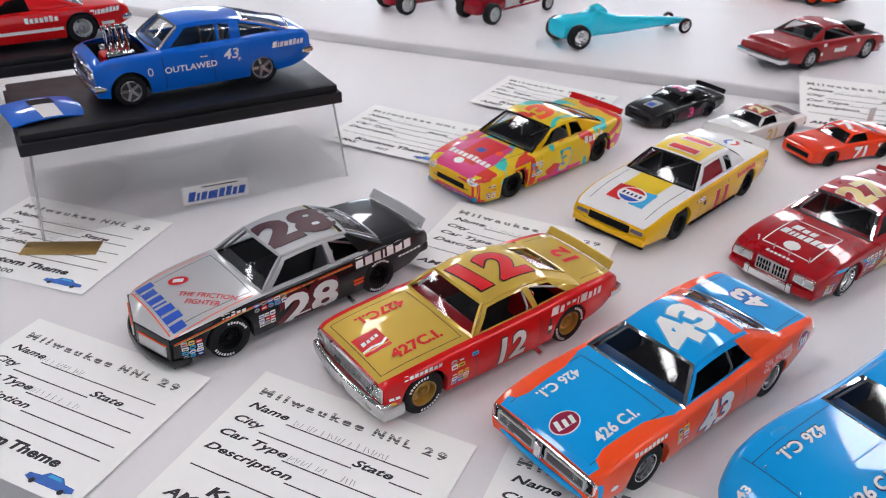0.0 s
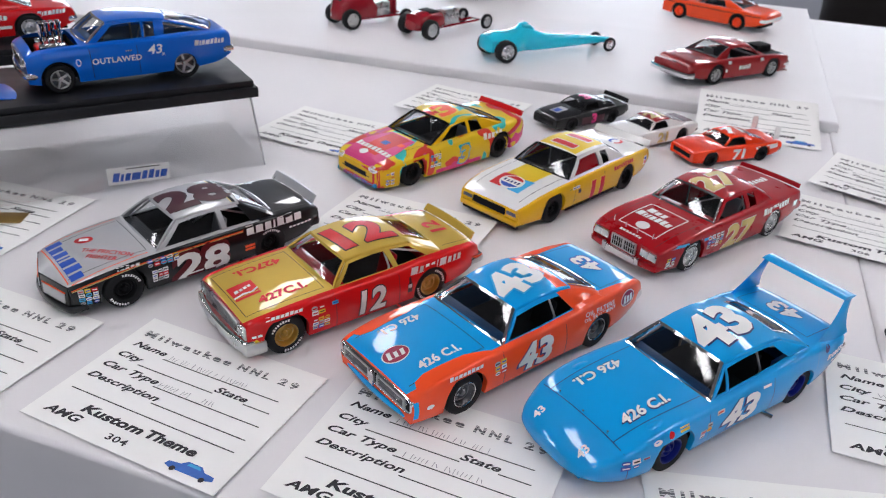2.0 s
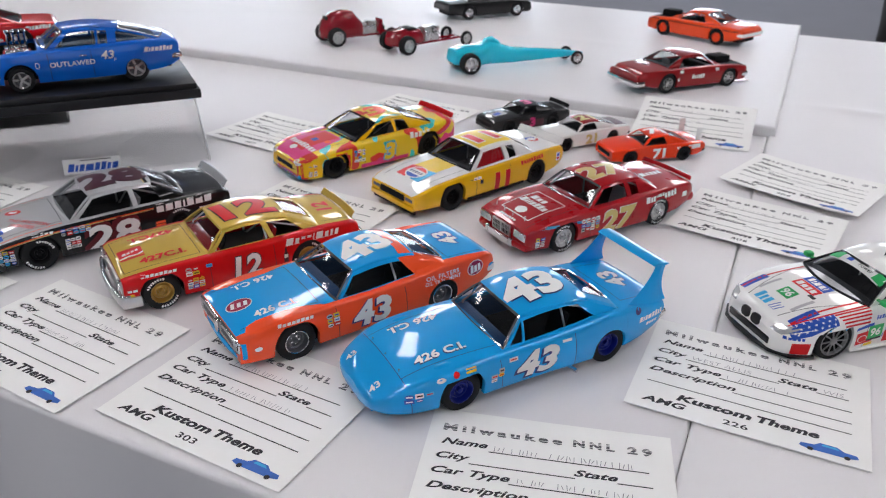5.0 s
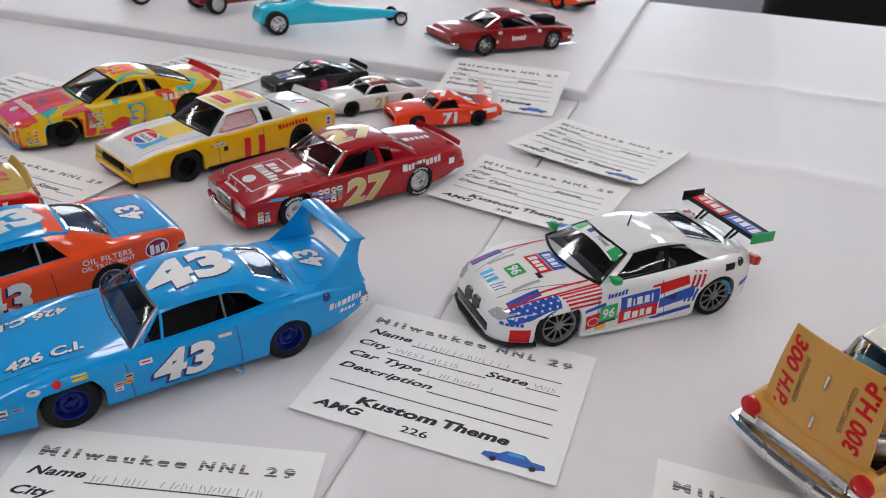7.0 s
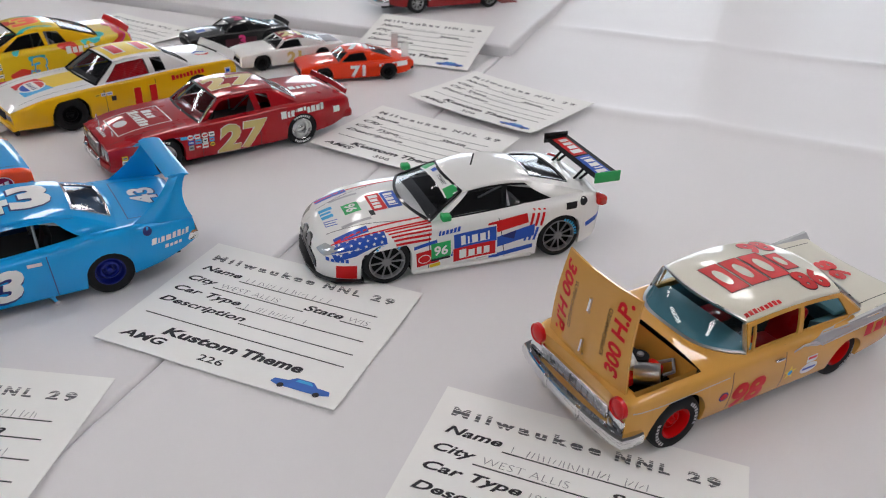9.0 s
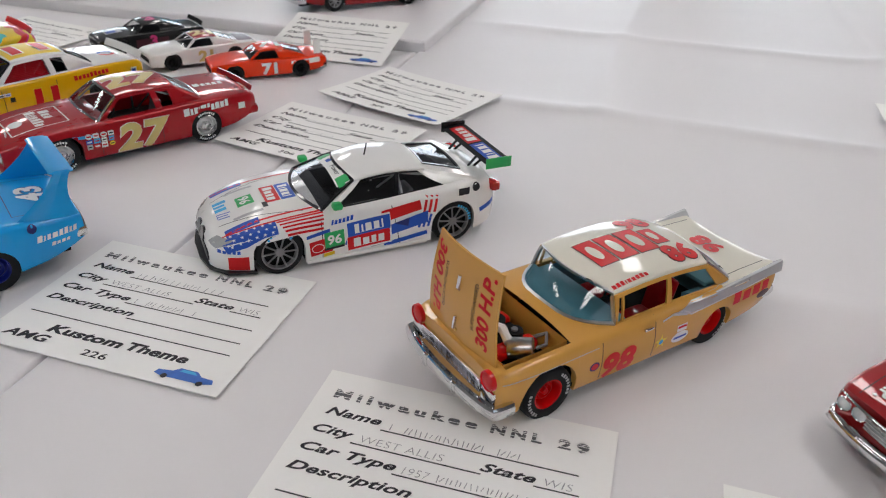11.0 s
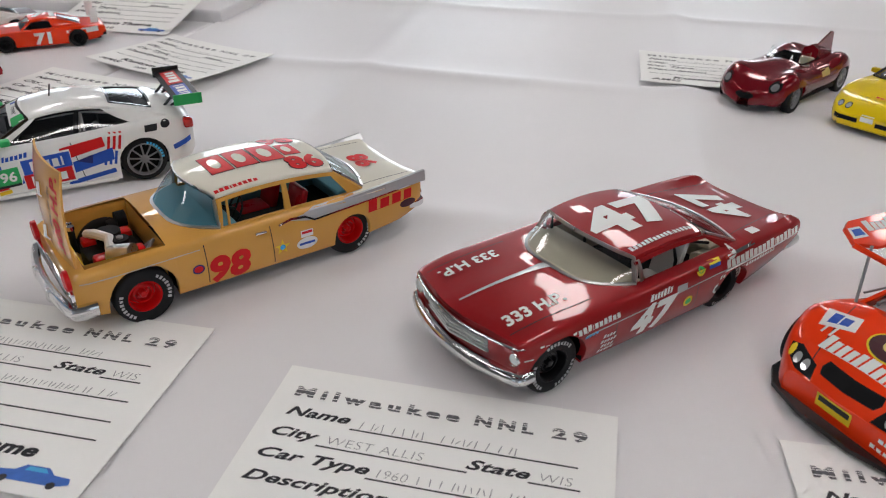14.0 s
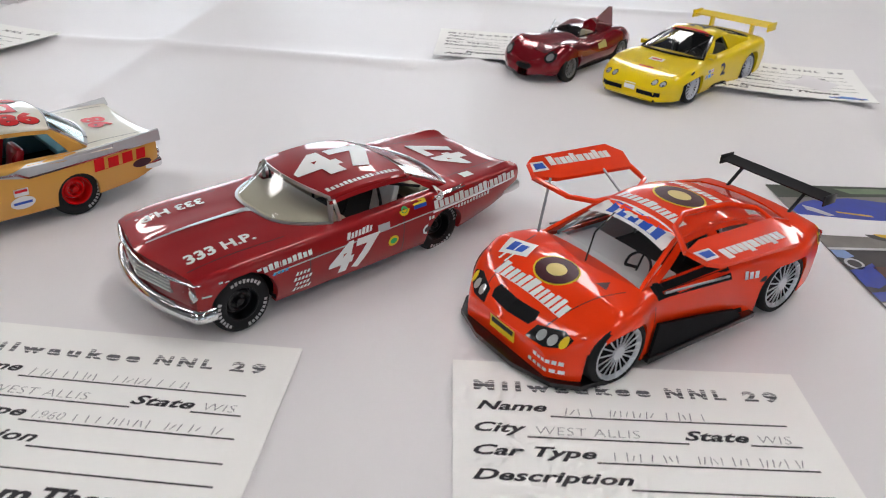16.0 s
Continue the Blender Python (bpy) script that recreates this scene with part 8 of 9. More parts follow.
add_wheels(c, dict(kind="spoke", spokes=12, rim=0.66, dish=0.3, thick=0.05), STEEL)
bm = bmesh.new()
vs = grid(bm, [[Vector(q) * MM for q in ((x, -16.5, 33), (x, -15, 12), (x, 15, 12), (x, 16.5, 33))] for x in (-22, -4, 12)])
bm.faces.new(vs[0])
bm.faces.new(vs[-1])
c.part("cockpit", bm, BLACK, smooth=False)
c.part("seat", boxed(-18 * MM, -13 * MM, 2 * MM, 15 * MM, 14 * MM, 33 * MM, 2 * MM), TAN)
bm = bmesh.new()
rows = []
for a in np.linspace(-1.75, 1.75, 17):
    x, y = 6 + 12 * math.cos(a), 19 * math.sin(a)
    rows.append([Vector((x, y, 31)) * MM, Vector((x - 5, y * 0.9, 41)) * MM])
grid(bm, rows)
c.part("windscreen", bm, GLASS)
bm = bmesh.new()
tube(bm, [r[0] for r in rows], 0.8 * MM, 6)
c.part("windscreen_frame", bm, SILVER)
bm = bmesh.new()
prof = [(-16, 30, 7.5), (-20, 43, 6.5), (-28, 42.5, 5), (-44, 38, 3.5), (-62, 33, 1.5), (-70, 28, 0.6)]
grid(bm, [[Vector(q) * MM for q in ((x, 8 - w, 27), (x, 8 - w, z - w * 0.6), (x, 8, z), (x, 8 + w, z - w * 0.6), (x, 8 + w, 27))] for x, z, w in prof])
c.part("headrest", bm, CANDY)
bm = bmesh.new()
plate(bm, [(x * MM, z * MM) for x, z in ((-24, 40), (-52, 50), (-57, 49), (-62, 30), (-40, 32))], 1.4 * MM, Matrix.Translation((0, 8.7 * MM, 0)) @ Matrix.Rotation(radians(90), 4, "X"))
c.part("head_fin", bm, CANDY)
for s in (1, -1):
    c.decal("headlight", oval(0.009, 0.009), BLACK, "front", s * 21, 24, layer=1, step=2)
    c.decal("headlight", oval(0.0055, 0.0055), GREY, "front", s * 21, 24, layer=2, step=2)
c.decal("nose_intake", oval(0.016, 0.006), BLACK, "front", 0, 15, layer=1, step=2)
c.decal("gold_panel", bar(0.014, 0.006), D_GOLD, "left", -8, 25, layer=1)

# ---- the yellow sports coupe ----
c = Car("touring_racer", car_pose((1.2552, 0.5335), (1.3410, 0.5928), 36), "bright yellow model sports racer with rear wing", GROUP,
        zs=0.92, wb=102, nose=88, rear=-86, track=37.5, R=13.6, W=11, arch=15.5, cab=30, roof=21, cowl=24, deck=-58, flare=1.2, round=5.5, crown=2.2, tuck=0.04, tumble=0.08,
        hw=[(-86, 35), (-78, 37.5), (-48, 38.5), (0, 36), (48, 38), (70, 36), (82, 30), (88, 23)],
        edge=[(-86, 36), (-80, 39), (-48, 38.5), (-10, 35), (24, 33), (48, 31.5), (66, 27.5), (82, 20), (88, 15)],
        top=[(-86, 38), (-80, 41), (-58, 42), (24, 35), (48, 31.5), (66, 27.5), (82, 21), (88, 16)],
        sill=[(-86, 10), (-70, 6), (88, 4.5)],
        A=(26, 34.5), B=(-4, 49), C=(-30, 48.5), D=(-60, 42), arc=1.6, bow=9, bowr=4, wins=[(14, -20, -16, -6)], banner=True)
hull(c, LEMON)
greenhouse(c, LEMON, LEMON, SMOKE, trim=SATIN, cage=STEEL, side_glass=False)
add_wheels(c, dict(kind="spoke", spokes=16, rim=0.76, dish=0.14, thick=0.05), material("white_grey_wheel", (0.6, 0.62, 0.66), 0.35, 0.3))
bm = bmesh.new()
sweep(bm, [Vector((-86, y, 45.5)) * MM for y in np.linspace(-37, 37, 9)], [(a * MM, b * MM) for a, b in ((-8, 1.6), (-3, 0), (8, -0.4), (8, 0.3), (0, 1.2), (-7, 2.4))])
c.part("rear_wing", bm, LEMON)
for s in (1, -1):
    c.part("wing_endplate", boxed(-93 * MM, -75 * MM, (s * 37.3 - 0.6) * MM, (s * 37.3 + 0.6) * MM, 42 * MM, 49 * MM, 0.2 * MM), LEMON)
    c.part("wing_stay", boxed(-86 * MM, -78 * MM, (s * 20 - 0.8) * MM, (s * 20 + 0.8) * MM, 34 * MM, 45.5 * MM, 0.3 * MM), LEMON)
    c.part("wing_mirror", boxed(14 * MM, 19 * MM, (s * 32.5 - 4) * MM, (s * 32.5 + 4) * MM, 31 * MM, 35 * MM, 1.2 * MM), LEMON)
    for k in (19, 26):
        c.decal("headlight", oval(0.0050, 0.0040), D_BLACK, "front", s * k, 20.5, layer=1, step=2)
        c.decal("headlight", oval(0.0038, 0.0030), material_cache("headlight_lens"), "front", s * k, 20.5, layer=2, step=2)
for y in (-17, 17):
    c.decal("air_intake", bar(0.020, 0.0035), BLACK, "front", y, 11.5, layer=1, step=2)
panel(c, "air_intake", "front", -24, 24, 4.5, 7, 86.5, 3, BLACK, 1)
c.decal("plate_panel", bar(0.010, 0.005), D_WHITE, "front", 0, 14.5, layer=1, step=2)
c.decal("banner", bar(0.050, 0.004), D_RED, "top_front", -2, 0, layer=1)
numbers(c, "2", 10, "left", -2, 22, D_BLACK, None, 0.04, 1.2)
numbers(c, "2", 16, "top_left", -16, 0, D_BLACK, None, 0.04, 1.2)
c.decal("sponsor_decal", bar(0.013, 0.006), D_WHITE, "top_front", 50, 0, layer=1)
c.decal("sponsor_decal", bar(0.009, 0.0024), D_RED, "top_front", 50, 0, layer=2)
c.decal("sponsor_decal", blocks([0.003] * 4, 0.002, 0.0006), D_RED, "top_front", 66, 0, layer=1)
sponsor_strip(c, 30, 24, 3, 2, 6, 4, 91)

# ---- the photograph beside the orange car ----
PHOTO = material("photo_paper", (0.20, 0.19, 0.19), 0.4, coat=0.1, vary=0.35, scale=30)
m = Matrix.Translation((1.2273, 0.3643, TOP + 0.0012)) @ Matrix.Rotation(radians(-9), 4, "Z")
root = thing("photo_print", m, "glossy colour photograph print lying on the tablecloth", "photograph")
W_, H_ = 0.178, 0.150
part("sheet", boxed(-0.002, W_, -H_, 0.001, 0, 0.0004), PHOTO, root, smooth=False)
photo_ink = lambda nm, rgb, v=0.35: material("photo_" + nm, rgb, 0.4, coat=0.1, vary=v, scale=90)
GROUND, DARK, HEDGE, BLUE_CAR, YELLOW_CAR, PALE = photo_ink("grey_ground", (0.20, 0.185, 0.17)), photo_ink("dark_ground", (0.05, 0.045, 0.045), 0.6), photo_ink("dark_hedge", (0.035, 0.045, 0.03), 0.6), photo_ink("blue_car", (0.035, 0.06, 0.36)), photo_ink("yellow_car", (0.70, 0.42, 0.03)), photo_ink("pale_grey", (0.55, 0.55, 0.56))
part("picture_area", boxed(-0.002, W_, -0.083, 0.001, 0.0004, 0.0006), GROUND, root, smooth=False)
part("picture_area", boxed(-0.002, W_, -H_, -0.0855, 0.0004, 0.0006), DARK, root, smooth=False)
part("picture_divider", boxed(-0.002, W_, -0.0855, -0.083, 0.0004, 0.0007), PALE, root, smooth=False)


def picture_shape(pts, mt, layer):
    """A flat patch of the printed picture, in mm from the sheet's upper left corner."""
    part("picture_shape", flat([(x * MM, y * MM) for x, y in pts]), mt, root, smooth=False).location.z = 0.0006 + 0.00008 * layer


picture_shape([(-2, 1), (178, 1), (178, -13), (70, -14), (36, -16), (-2, -18.6)], HEDGE, 1)
picture_shape([(40, -3), (70, -2), (90, -5), (72, -10), (48, -11)], photo_ink("far_trees", (0.16, 0.22, 0.13), 0.5), 2)
picture_shape([(-1, -34), (4.5, -30), (12, -24), (19, -21.4), (26, -24), (34, -19), (43, -17.4), (60, -22), (90, -26), (150, -24), (150, -56), (90, -62), (49, -56), (34, -55), (19, -50), (1, -46)], BLUE_CAR, 2)
picture_shape([(13, -43.5), (30, -60), (34, -63), (31, -64), (12.5, -46.5)], YELLOW_CAR, 3)
picture_shape([(25, -37), (45, -42), (45, -44.5), (25, -39)], YELLOW_CAR, 3)
picture_shape([(8, -29), (14, -33), (22, -43), (18, -44), (8, -36)], PALE, 3)
picture_shape([(42 + 15 * math.cos(a), -66 + 10 * math.sin(a)) for a in np.linspace(0, 6.1, 20)], DARK, 3)
picture_shape([(44 + 12 * math.cos(a), -65 + 7.5 * math.sin(a)) for a in np.linspace(0, 6.1, 20)], YELLOW_CAR, 4)
picture_shape([(46 + 5 * math.cos(a), -64 + 3 * math.sin(a)) for a in np.linspace(0, 6.1, 16)], DARK, 5)
picture_shape([(-2, -86), (6, -86), (8, -93), (2, -96), (-2, -94)], photo_ink("pale_blue", (0.22, 0.33, 0.60)), 2)
picture_shape([(4 + 5 * math.cos(a), -101 + 6 * math.sin(a)) for a in np.linspace(0, 6.1, 20)], PALE, 2)
picture_shape([(4 + 3.4 * math.cos(a), -101 + 4 * math.sin(a)) for a in np.linspace(0, 6.1, 20)], DARK, 3)
picture_shape([(-2, -108), (8, -104), (14, -100), (12, -120), (4, -126), (-2, -124)], BLUE_CAR, 2)
picture_shape([(12, -104), (60, -102), (60, -122), (14, -122)], photo_ink("brown_patch", (0.10, 0.04, 0.03)), 2)
picture_shape([(-2, -130), (12, -128), (60, -130), (60, -136), (-2, -138)], BLUE_CAR, 2)
picture_shape([(-2, -139), (178, -139), (178, -150), (-2, -150)], PALE, 1)

# ---- display case with the blue drag coupe ----
PLINTH = material("black_plinth_plastic", (0.010, 0.010, 0.012), 0.42, vary=0.2, scale=60, bump=0.03)


def display_case(right, angle, length, depth, high, z0, label):
    """A clear box with its black plinth turned uppermost. right: the plinth's near right corner."""
    m = Matrix.Translation((*right, z0)) @ Matrix.Rotation(radians(angle), 4, "Z")
    root = thing("display_case", m, label, "display case", "display cases")
    t = 0.0018
    h = high - 0.016
    k = 0.007 / h  # the box widens towards its open foot

    def flare(bm):
        for v in bm.verts:
            v.co.x += k * (h - v.co.z) * (1 if v.co.x > -length / 2 else -1)
            v.co.y += k * (h - v.co.z) * (1 if v.co.y > depth / 2 else -1)
        return bm

    for nm, a in (("front_wall", (-length + 0.006, -0.006, 0.004, 0.004 + t)), ("back_wall", (-length + 0.006, -0.006, depth - 0.004 - t, depth - 0.004)), ("left_wall", (-length + 0.006, -length + 0.006 + t, 0.004 + t, depth - 0.004 - t)), ("right_wall", (-0.006 - t, -0.006, 0.004 + t, depth - 0.004 - t))):
        part(nm, flare(boxed(a[0], a[1], a[2], a[3], 0.0008 + t, h)), ACRYLIC, root, smooth=False)
    part("bottom", flare(boxed(-length + 0.006, -0.006, 0.004, depth - 0.004, 0.0008, 0.0008 + t)), ACRYLIC, root, smooth=False)
    edge = material_cache("acrylic_edge")
    for x in (-length + 0.007, -0.007):
        part("corner_edge", flare(tube(bmesh.new(), [(x, 0.005, 0.001), (x, 0.005, h)], 0.0009, 6)), edge, root)
    part("plinth", boxed(-length, 0, 0, depth, h, high - 0.006, 0.0015), PLINTH, root)
    part("plinth_top", boxed(-length + 0.003, -0.003, 0.003, depth - 0.003, high - 0.0065, high, 0.0015), PLINTH, root)
    return m


CASE_Z = 0.086
m = display_case((0.0024, 0.6913), 34.9, 0.2535, 0.131, CASE_Z, TOP, "clear acrylic display case upturned on its black base")
sign = thing("maker_sign", m @ Matrix.Translation((-0.1182, 0.0018, 0.0110)) @ Matrix.Rotation(radians(2), 4, "Y") @ Matrix.Rotation(radians(90), 4, "X"), "small white sign with blue bars on the case", "sign")
part("board", boxed(-0.0275, 0.0275, -0.0082, 0.0082, -0.0006, 0, 0), D_WHITE, sign, smooth=False)
part("lettering_bars", moved(blocks([0.006, 0.003, 0.005, 0.008, 0.005, 0.005, 0.004, 0.006], 0.0085, 0.0009, 0.25), 0.001, -0.0012), D_BLUE, sign, smooth=False).location.z = 0.0003
part("small_bar", moved(bar(0.030, 0.0010), 0.004, 0.0062), D_BLACK, sign, smooth=False).location.z = 0.0003
plaque = thing("plaque", Matrix.Translation((-0.185, 0.535, TOP + 0.0022)) @ Matrix.Rotation(radians(8), 4, "Z"), "small tarnished brass plaque lying on a card", "plaque")
part("plate", boxed(-0.028, 0.028, -0.009, 0.009, 0, 0.0012, 0.0004), material("brass", (0.45, 0.30, 0.10), 0.35, 0.8, vary=0.2), plaque)
DECK = TOP + CASE_Z

c = Car("drag_coupe", car_pose((-0.1496, 0.619), (-0.065, 0.687), 33, DECK, 1, 1.024), "bright blue model drag coupe with exposed engine", GROUP,
        zs=1.06, wb=106, nose=77, rear=-98, track=34.5, R=12.5, Rr=13.5, Rf=12, W=9, Wr=11, arch=15, cab=29, roof=24, cowl=26, deck=-78, round=3.4, crown=2.4,
        hw=[(-98, 31), (-90, 34), (-53, 36), (0, 36), (60, 36), (72, 35), (77, 33)],
        edge=[(-98, 34), (-93, 37), (-60, 38), (-20, 36.5), (30, 36), (60, 35), (72, 33), (77, 30.5)],
        top=[(-98, 35), (-93, 38.5), (-78, 40), (30, 38.5), (60, 37.5), (72, 35), (77, 32)],
        sill=[(-98, 17), (-80, 11), (-40, 8), (60, 8), (77, 10)],
        A=(27, 37.6), B=(9, 51), C=(-42, 49.5), D=(-80, 39.5), arc=2.0, bow=5, bowr=8, sail=1, wins=[(20, -18.8, -20, 3), (-21, -30, -31, -22.4), (-38.5, -77.5, -41.2, -39.5)], rear_glass=GLASS, archr=10.5)
hull(c, DEEP_BLUE, gap=(34, 70))
greenhouse(c, DEEP_BLUE, DEEP_BLUE, GLASS, trim=CHROME, interior=NAVY_CABIN, cage=STEEL, side_glass=True, seats=(1, -1))
add_wheels(c, dict(kind="spoke", spokes=5, rim=0.66, dish=0.2, thick=0.14, centre=GUN), DULL_CHROME)
bm = bmesh.new()
vs = grid(bm, [[Vector(q) * MM for q in ((x, -27, 35), (x, -26, 12), (x, 26, 12), (x, 27, 35))] for x in (34, 52, 70)])
bm.faces.new(vs[0])
bm.faces.new(vs[-1])
c.part("engine_bay", bm, BLACK, smooth=False)
c.part("engine_block", boxed(38 * MM, 64 * MM, -9 * MM, 9 * MM, 13 * MM, 34 * MM, 2 * MM), RED)
for y in (12, -12):
    c.part("valve_cover", boxed(40 * MM, 62 * MM, (y - 4) * MM, (y + 4) * MM, 30 * MM, 37 * MM, 2 * MM), CHROME)
for x in (42, 47, 52, 57):
    for y in (4, -4):
        bm = bmesh.new()
        lathe(bm, [(34 * MM, 1.3 * MM), (50 * MM, 1.3 * MM), (53 * MM, 2.2 * MM), (53.2 * MM, 1.8 * MM), (50 * MM, 1.0 * MM)], 12, "z")
        bmesh.ops.translate(bm, vec=(x * MM, y * MM, 0), verts=bm.verts)
        c.part("intake_trumpet", bm, CHROME)
bumper(c, "front", 78, 33, 16, 5, 2.4, 3, 9, CHROME)
bumper(c, "rear", -99, 32, 21, 5, 2.4, 2, 9, CHROME)
grille(c, "front", -20, 20, 20, 28, 77.6, 4, CHROME, BLACK)
for y in (27, -27):
    round_lamp(c, 78, y, 25, 4.0)
c.decal("word_decal", text("OUTLAWED", 4.8 * MM, 0.02, 0.0, 1.1, 1.05), D_WHITE, "left", 5.5, 23, layer=1)
numbers(c, "43", 8.0, "left", -27.5, 28.2, D_WHITE, None, 0.02, 1.15, shear=0.2)
c.decal("word_decal", text("JR", 2.4 * MM, 0.01), D_WHITE, "left", -34, 23.5, layer=1)
c.decal("maker_block", blocks([0.004, 0.0016, 0.003, 0.004, 0.003, 0.003, 0.0024, 0.003], 0.0046, 0.0006, 0.3), D_WHITE, "left", -77, 29.5, 0, layer=1)
c.decal("emblem_decal", ring(0.0042, 0.0062, 0.0007), D_WHITE, "left", 37, 23.5, layer=1)
seams(c, [("left", 27, 34, 26, 9), ("left", -12, 36, -13, 9)])
c.part("door_handle", boxed(-8 * MM, -2 * MM, 35.4 * MM, 37 * MM, 30.5 * MM, 31.7 * MM, 0.4 * MM), CHROME)
hood = thing("loose_bonnet", m @ Matrix.Translation((-0.2285, 0.046, CASE_Z)) @ Matrix.Rotation(radians(100), 4, "Z") @ Matrix.Rotation(radians(4), 4, "X"), "loose blue bonnet with white stripe on the base", "model part")
rows = [[(x * MM, y * MM, (4.5 - 3.2 * (y / 29) ** 2 - 0.0016 * (x - 4) ** 2) * MM) for y in np.linspace(-29, 29, 15)] for x in np.linspace(-24, 24, 11)]
bm = bmesh.new()
a = grid(bm, rows)
b = grid(bm, [[(x, y, z - 1.0 * MM) for x, y, z in r] for r in rows])
ra = a[0] + [r[-1] for r in a[1:]] + a[-1][-2::-1] + [r[0] for r in a[-2:0:-1]]
rb = b[0] + [r[-1] for r in b[1:]] + b[-1][-2::-1] + [r[0] for r in b[-2:0:-1]]
for i in range(len(ra)):
    bm.faces.new((ra[i], ra[(i + 1) % len(ra)], rb[(i + 1) % len(ra)], rb[i]))
tree = BVHTree.FromBMesh(bm)
part("panel", bm, DEEP_BLUE, hood)
for outline, mt, lift in (([(-23, -7), (8, -8), (20, -6), (20, 6), (8, 8), (-23, 7)], D_WHITE, 0.0003), ([(4, -9), (18, -9), (18, 9), (4, 9)], BLACK, 0.0005)):
    sb = flat([(x * MM, y * MM) for x, y in outline])
    for k in range(1, 9):
        bmesh.ops.bisect_plane(sb, geom=sb.verts[:] + sb.edges[:] + sb.faces[:], plane_co=((-24 + 5 * k) * MM, 0, 0), plane_no=(1, 0, 0))
    for k in range(-2, 3):
        bmesh.ops.bisect_plane(sb, geom=sb.verts[:] + sb.edges[:] + sb.faces[:], plane_co=(0, 3.5 * k * MM, 0), plane_no=(0, 1, 0))
    for v in sb.verts:
        loc = tree.ray_cast(Vector((v.co.x, v.co.y, 0.1)), Vector((0, 0, -1)))[0]
        v.co.z = (loc.z if loc else 0.003) + lift
    part("stripe" if mt is D_WHITE else "scoop_opening", sb, mt, hood, smooth=False)

# the red coupe on a second black base behind
m2 = display_case((-0.225, 0.7816), 34.8, 0.252, 0.132, 0.083, TOP, "second clear display case with a black base")
c = Car("drag_coupe", m2 @ Matrix.Translation((-0.093, 0.064, 0.083)) @ Matrix.Rotation(radians(183), 4, "Z"), "red and white model drag car on a black base", GROUP,
        **base_coupe(wb=110, B=(11, 50), C=(-28, 50), D=(-60, 38), deck=-60, R=14, W=11))
hull(c, RED)
greenhouse(c, RED, RED, SMOKE, trim=CHROME, cage=False, side_glass=False)
add_wheels(c, dict(kind="steel", rim=0.62, dish=0.3), DULL_CHROME)
c.decal("side_stripe", bar(0.150, 0.003), D_WHITE, "left", -10, 18, layer=1)
c.decal("maker_block", blocks([0.004, 0.0016, 0.003, 0.004, 0.003, 0.003, 0.0024, 0.003], 0.0046, 0.0006, 0.3), D_WHITE, "left", -78, 31, 3, layer=1)
c.decal("name_block", blocks([0.0035] * 7, 0.005, 0.0008), D_WHITE, "left", -20, 29, layer=1)
bumper(c, "rear", -102, 33, 22, 6, 2.4, 2, 8, CHROME)


# ---- the rear table: dragster, roadsters, coupes ----
def loft(bm, sections, n=16):
    """A smooth body through (x, half width, low z, high z) sections, mm."""
    rows = []
    for x, w, z0, z1 in sections:
        rows.append([Vector((x, w * abs(math.cos(a)) ** 0.7 * (1 if math.cos(a) >= 0 else -1), (z0 + z1) / 2 + (z1 - z0) / 2 * abs(math.sin(a)) ** 0.7 * (1 if math.sin(a) >= 0 else -1))) * MM for a in np.linspace(0, 2 * math.pi, n, endpoint=False)])
    vs = grid(bm, rows, close=True)
    bm.faces.new(vs[0][::-1])
    bm.faces.new(vs[-1])
    return bm


def loose_wheels(car, spots, rim_mat, dish=0.3):
    """Wheels of their own size: (x, y, radius, width)."""
    for x, y, R, W in spots:
        hub = new("wheel")
        hub.parent, hub.matrix_basis = car.root, pose(x * MM, y * MM, R * MM, 0, 0, 0 if y > 0 else 180)
        tyre, rim, _ = make_wheel_meshes(dict(kind="steel", rim=0.66, dish=dish), rim_mat, R, W)
        part("tyre", tyre, RUBBER, hub, angle=50)
        part("rim", rim, rim_mat, hub, angle=40)


# places on the rear table are for its own height
c = Car("dragster", car_pose((0.391, 1.181), (0.238, 1.0901), 22, BACK, -1), "translucent cyan streamlined model dragster", "models on the rear table")
bm = loft(bmesh.new(), [(-118, 9, 16, 22), (-112, 20, 11, 34), (-96, 24, 8, 38), (-78, 23, 7, 37), (-66, 20, 7, 39), (-58, 15, 7, 43), (-48, 11, 7, 45), (-36, 11, 7, 38), (-15, 10.5, 7, 31), (30, 9, 8, 26), (70, 7.5, 9, 22), (98, 5, 10, 18), (112, 2.5, 12, 15)])
c.part("body", bm, CYAN, skin=True)
c.part("canopy", loft(bmesh.new(), [(-64, 3, 36, 40), (-58, 8, 34, 47), (-48, 8.5, 34, 49), (-38, 6, 34, 43), (-32, 2, 34, 37)]), CYAN)
loose_wheels(c, [(-93, 26, 15.5, 14), (-93, -26, 15.5, 14), (93, 19, 10.5, 4), (93, -19, 10.5, 4)], CHROME)
c.part("front_axle", tube(bmesh.new(), [Vector((93, -19, 10.5)) * MM, Vector((93, 19, 10.5)) * MM], 1.0 * MM, 8), CHROME)

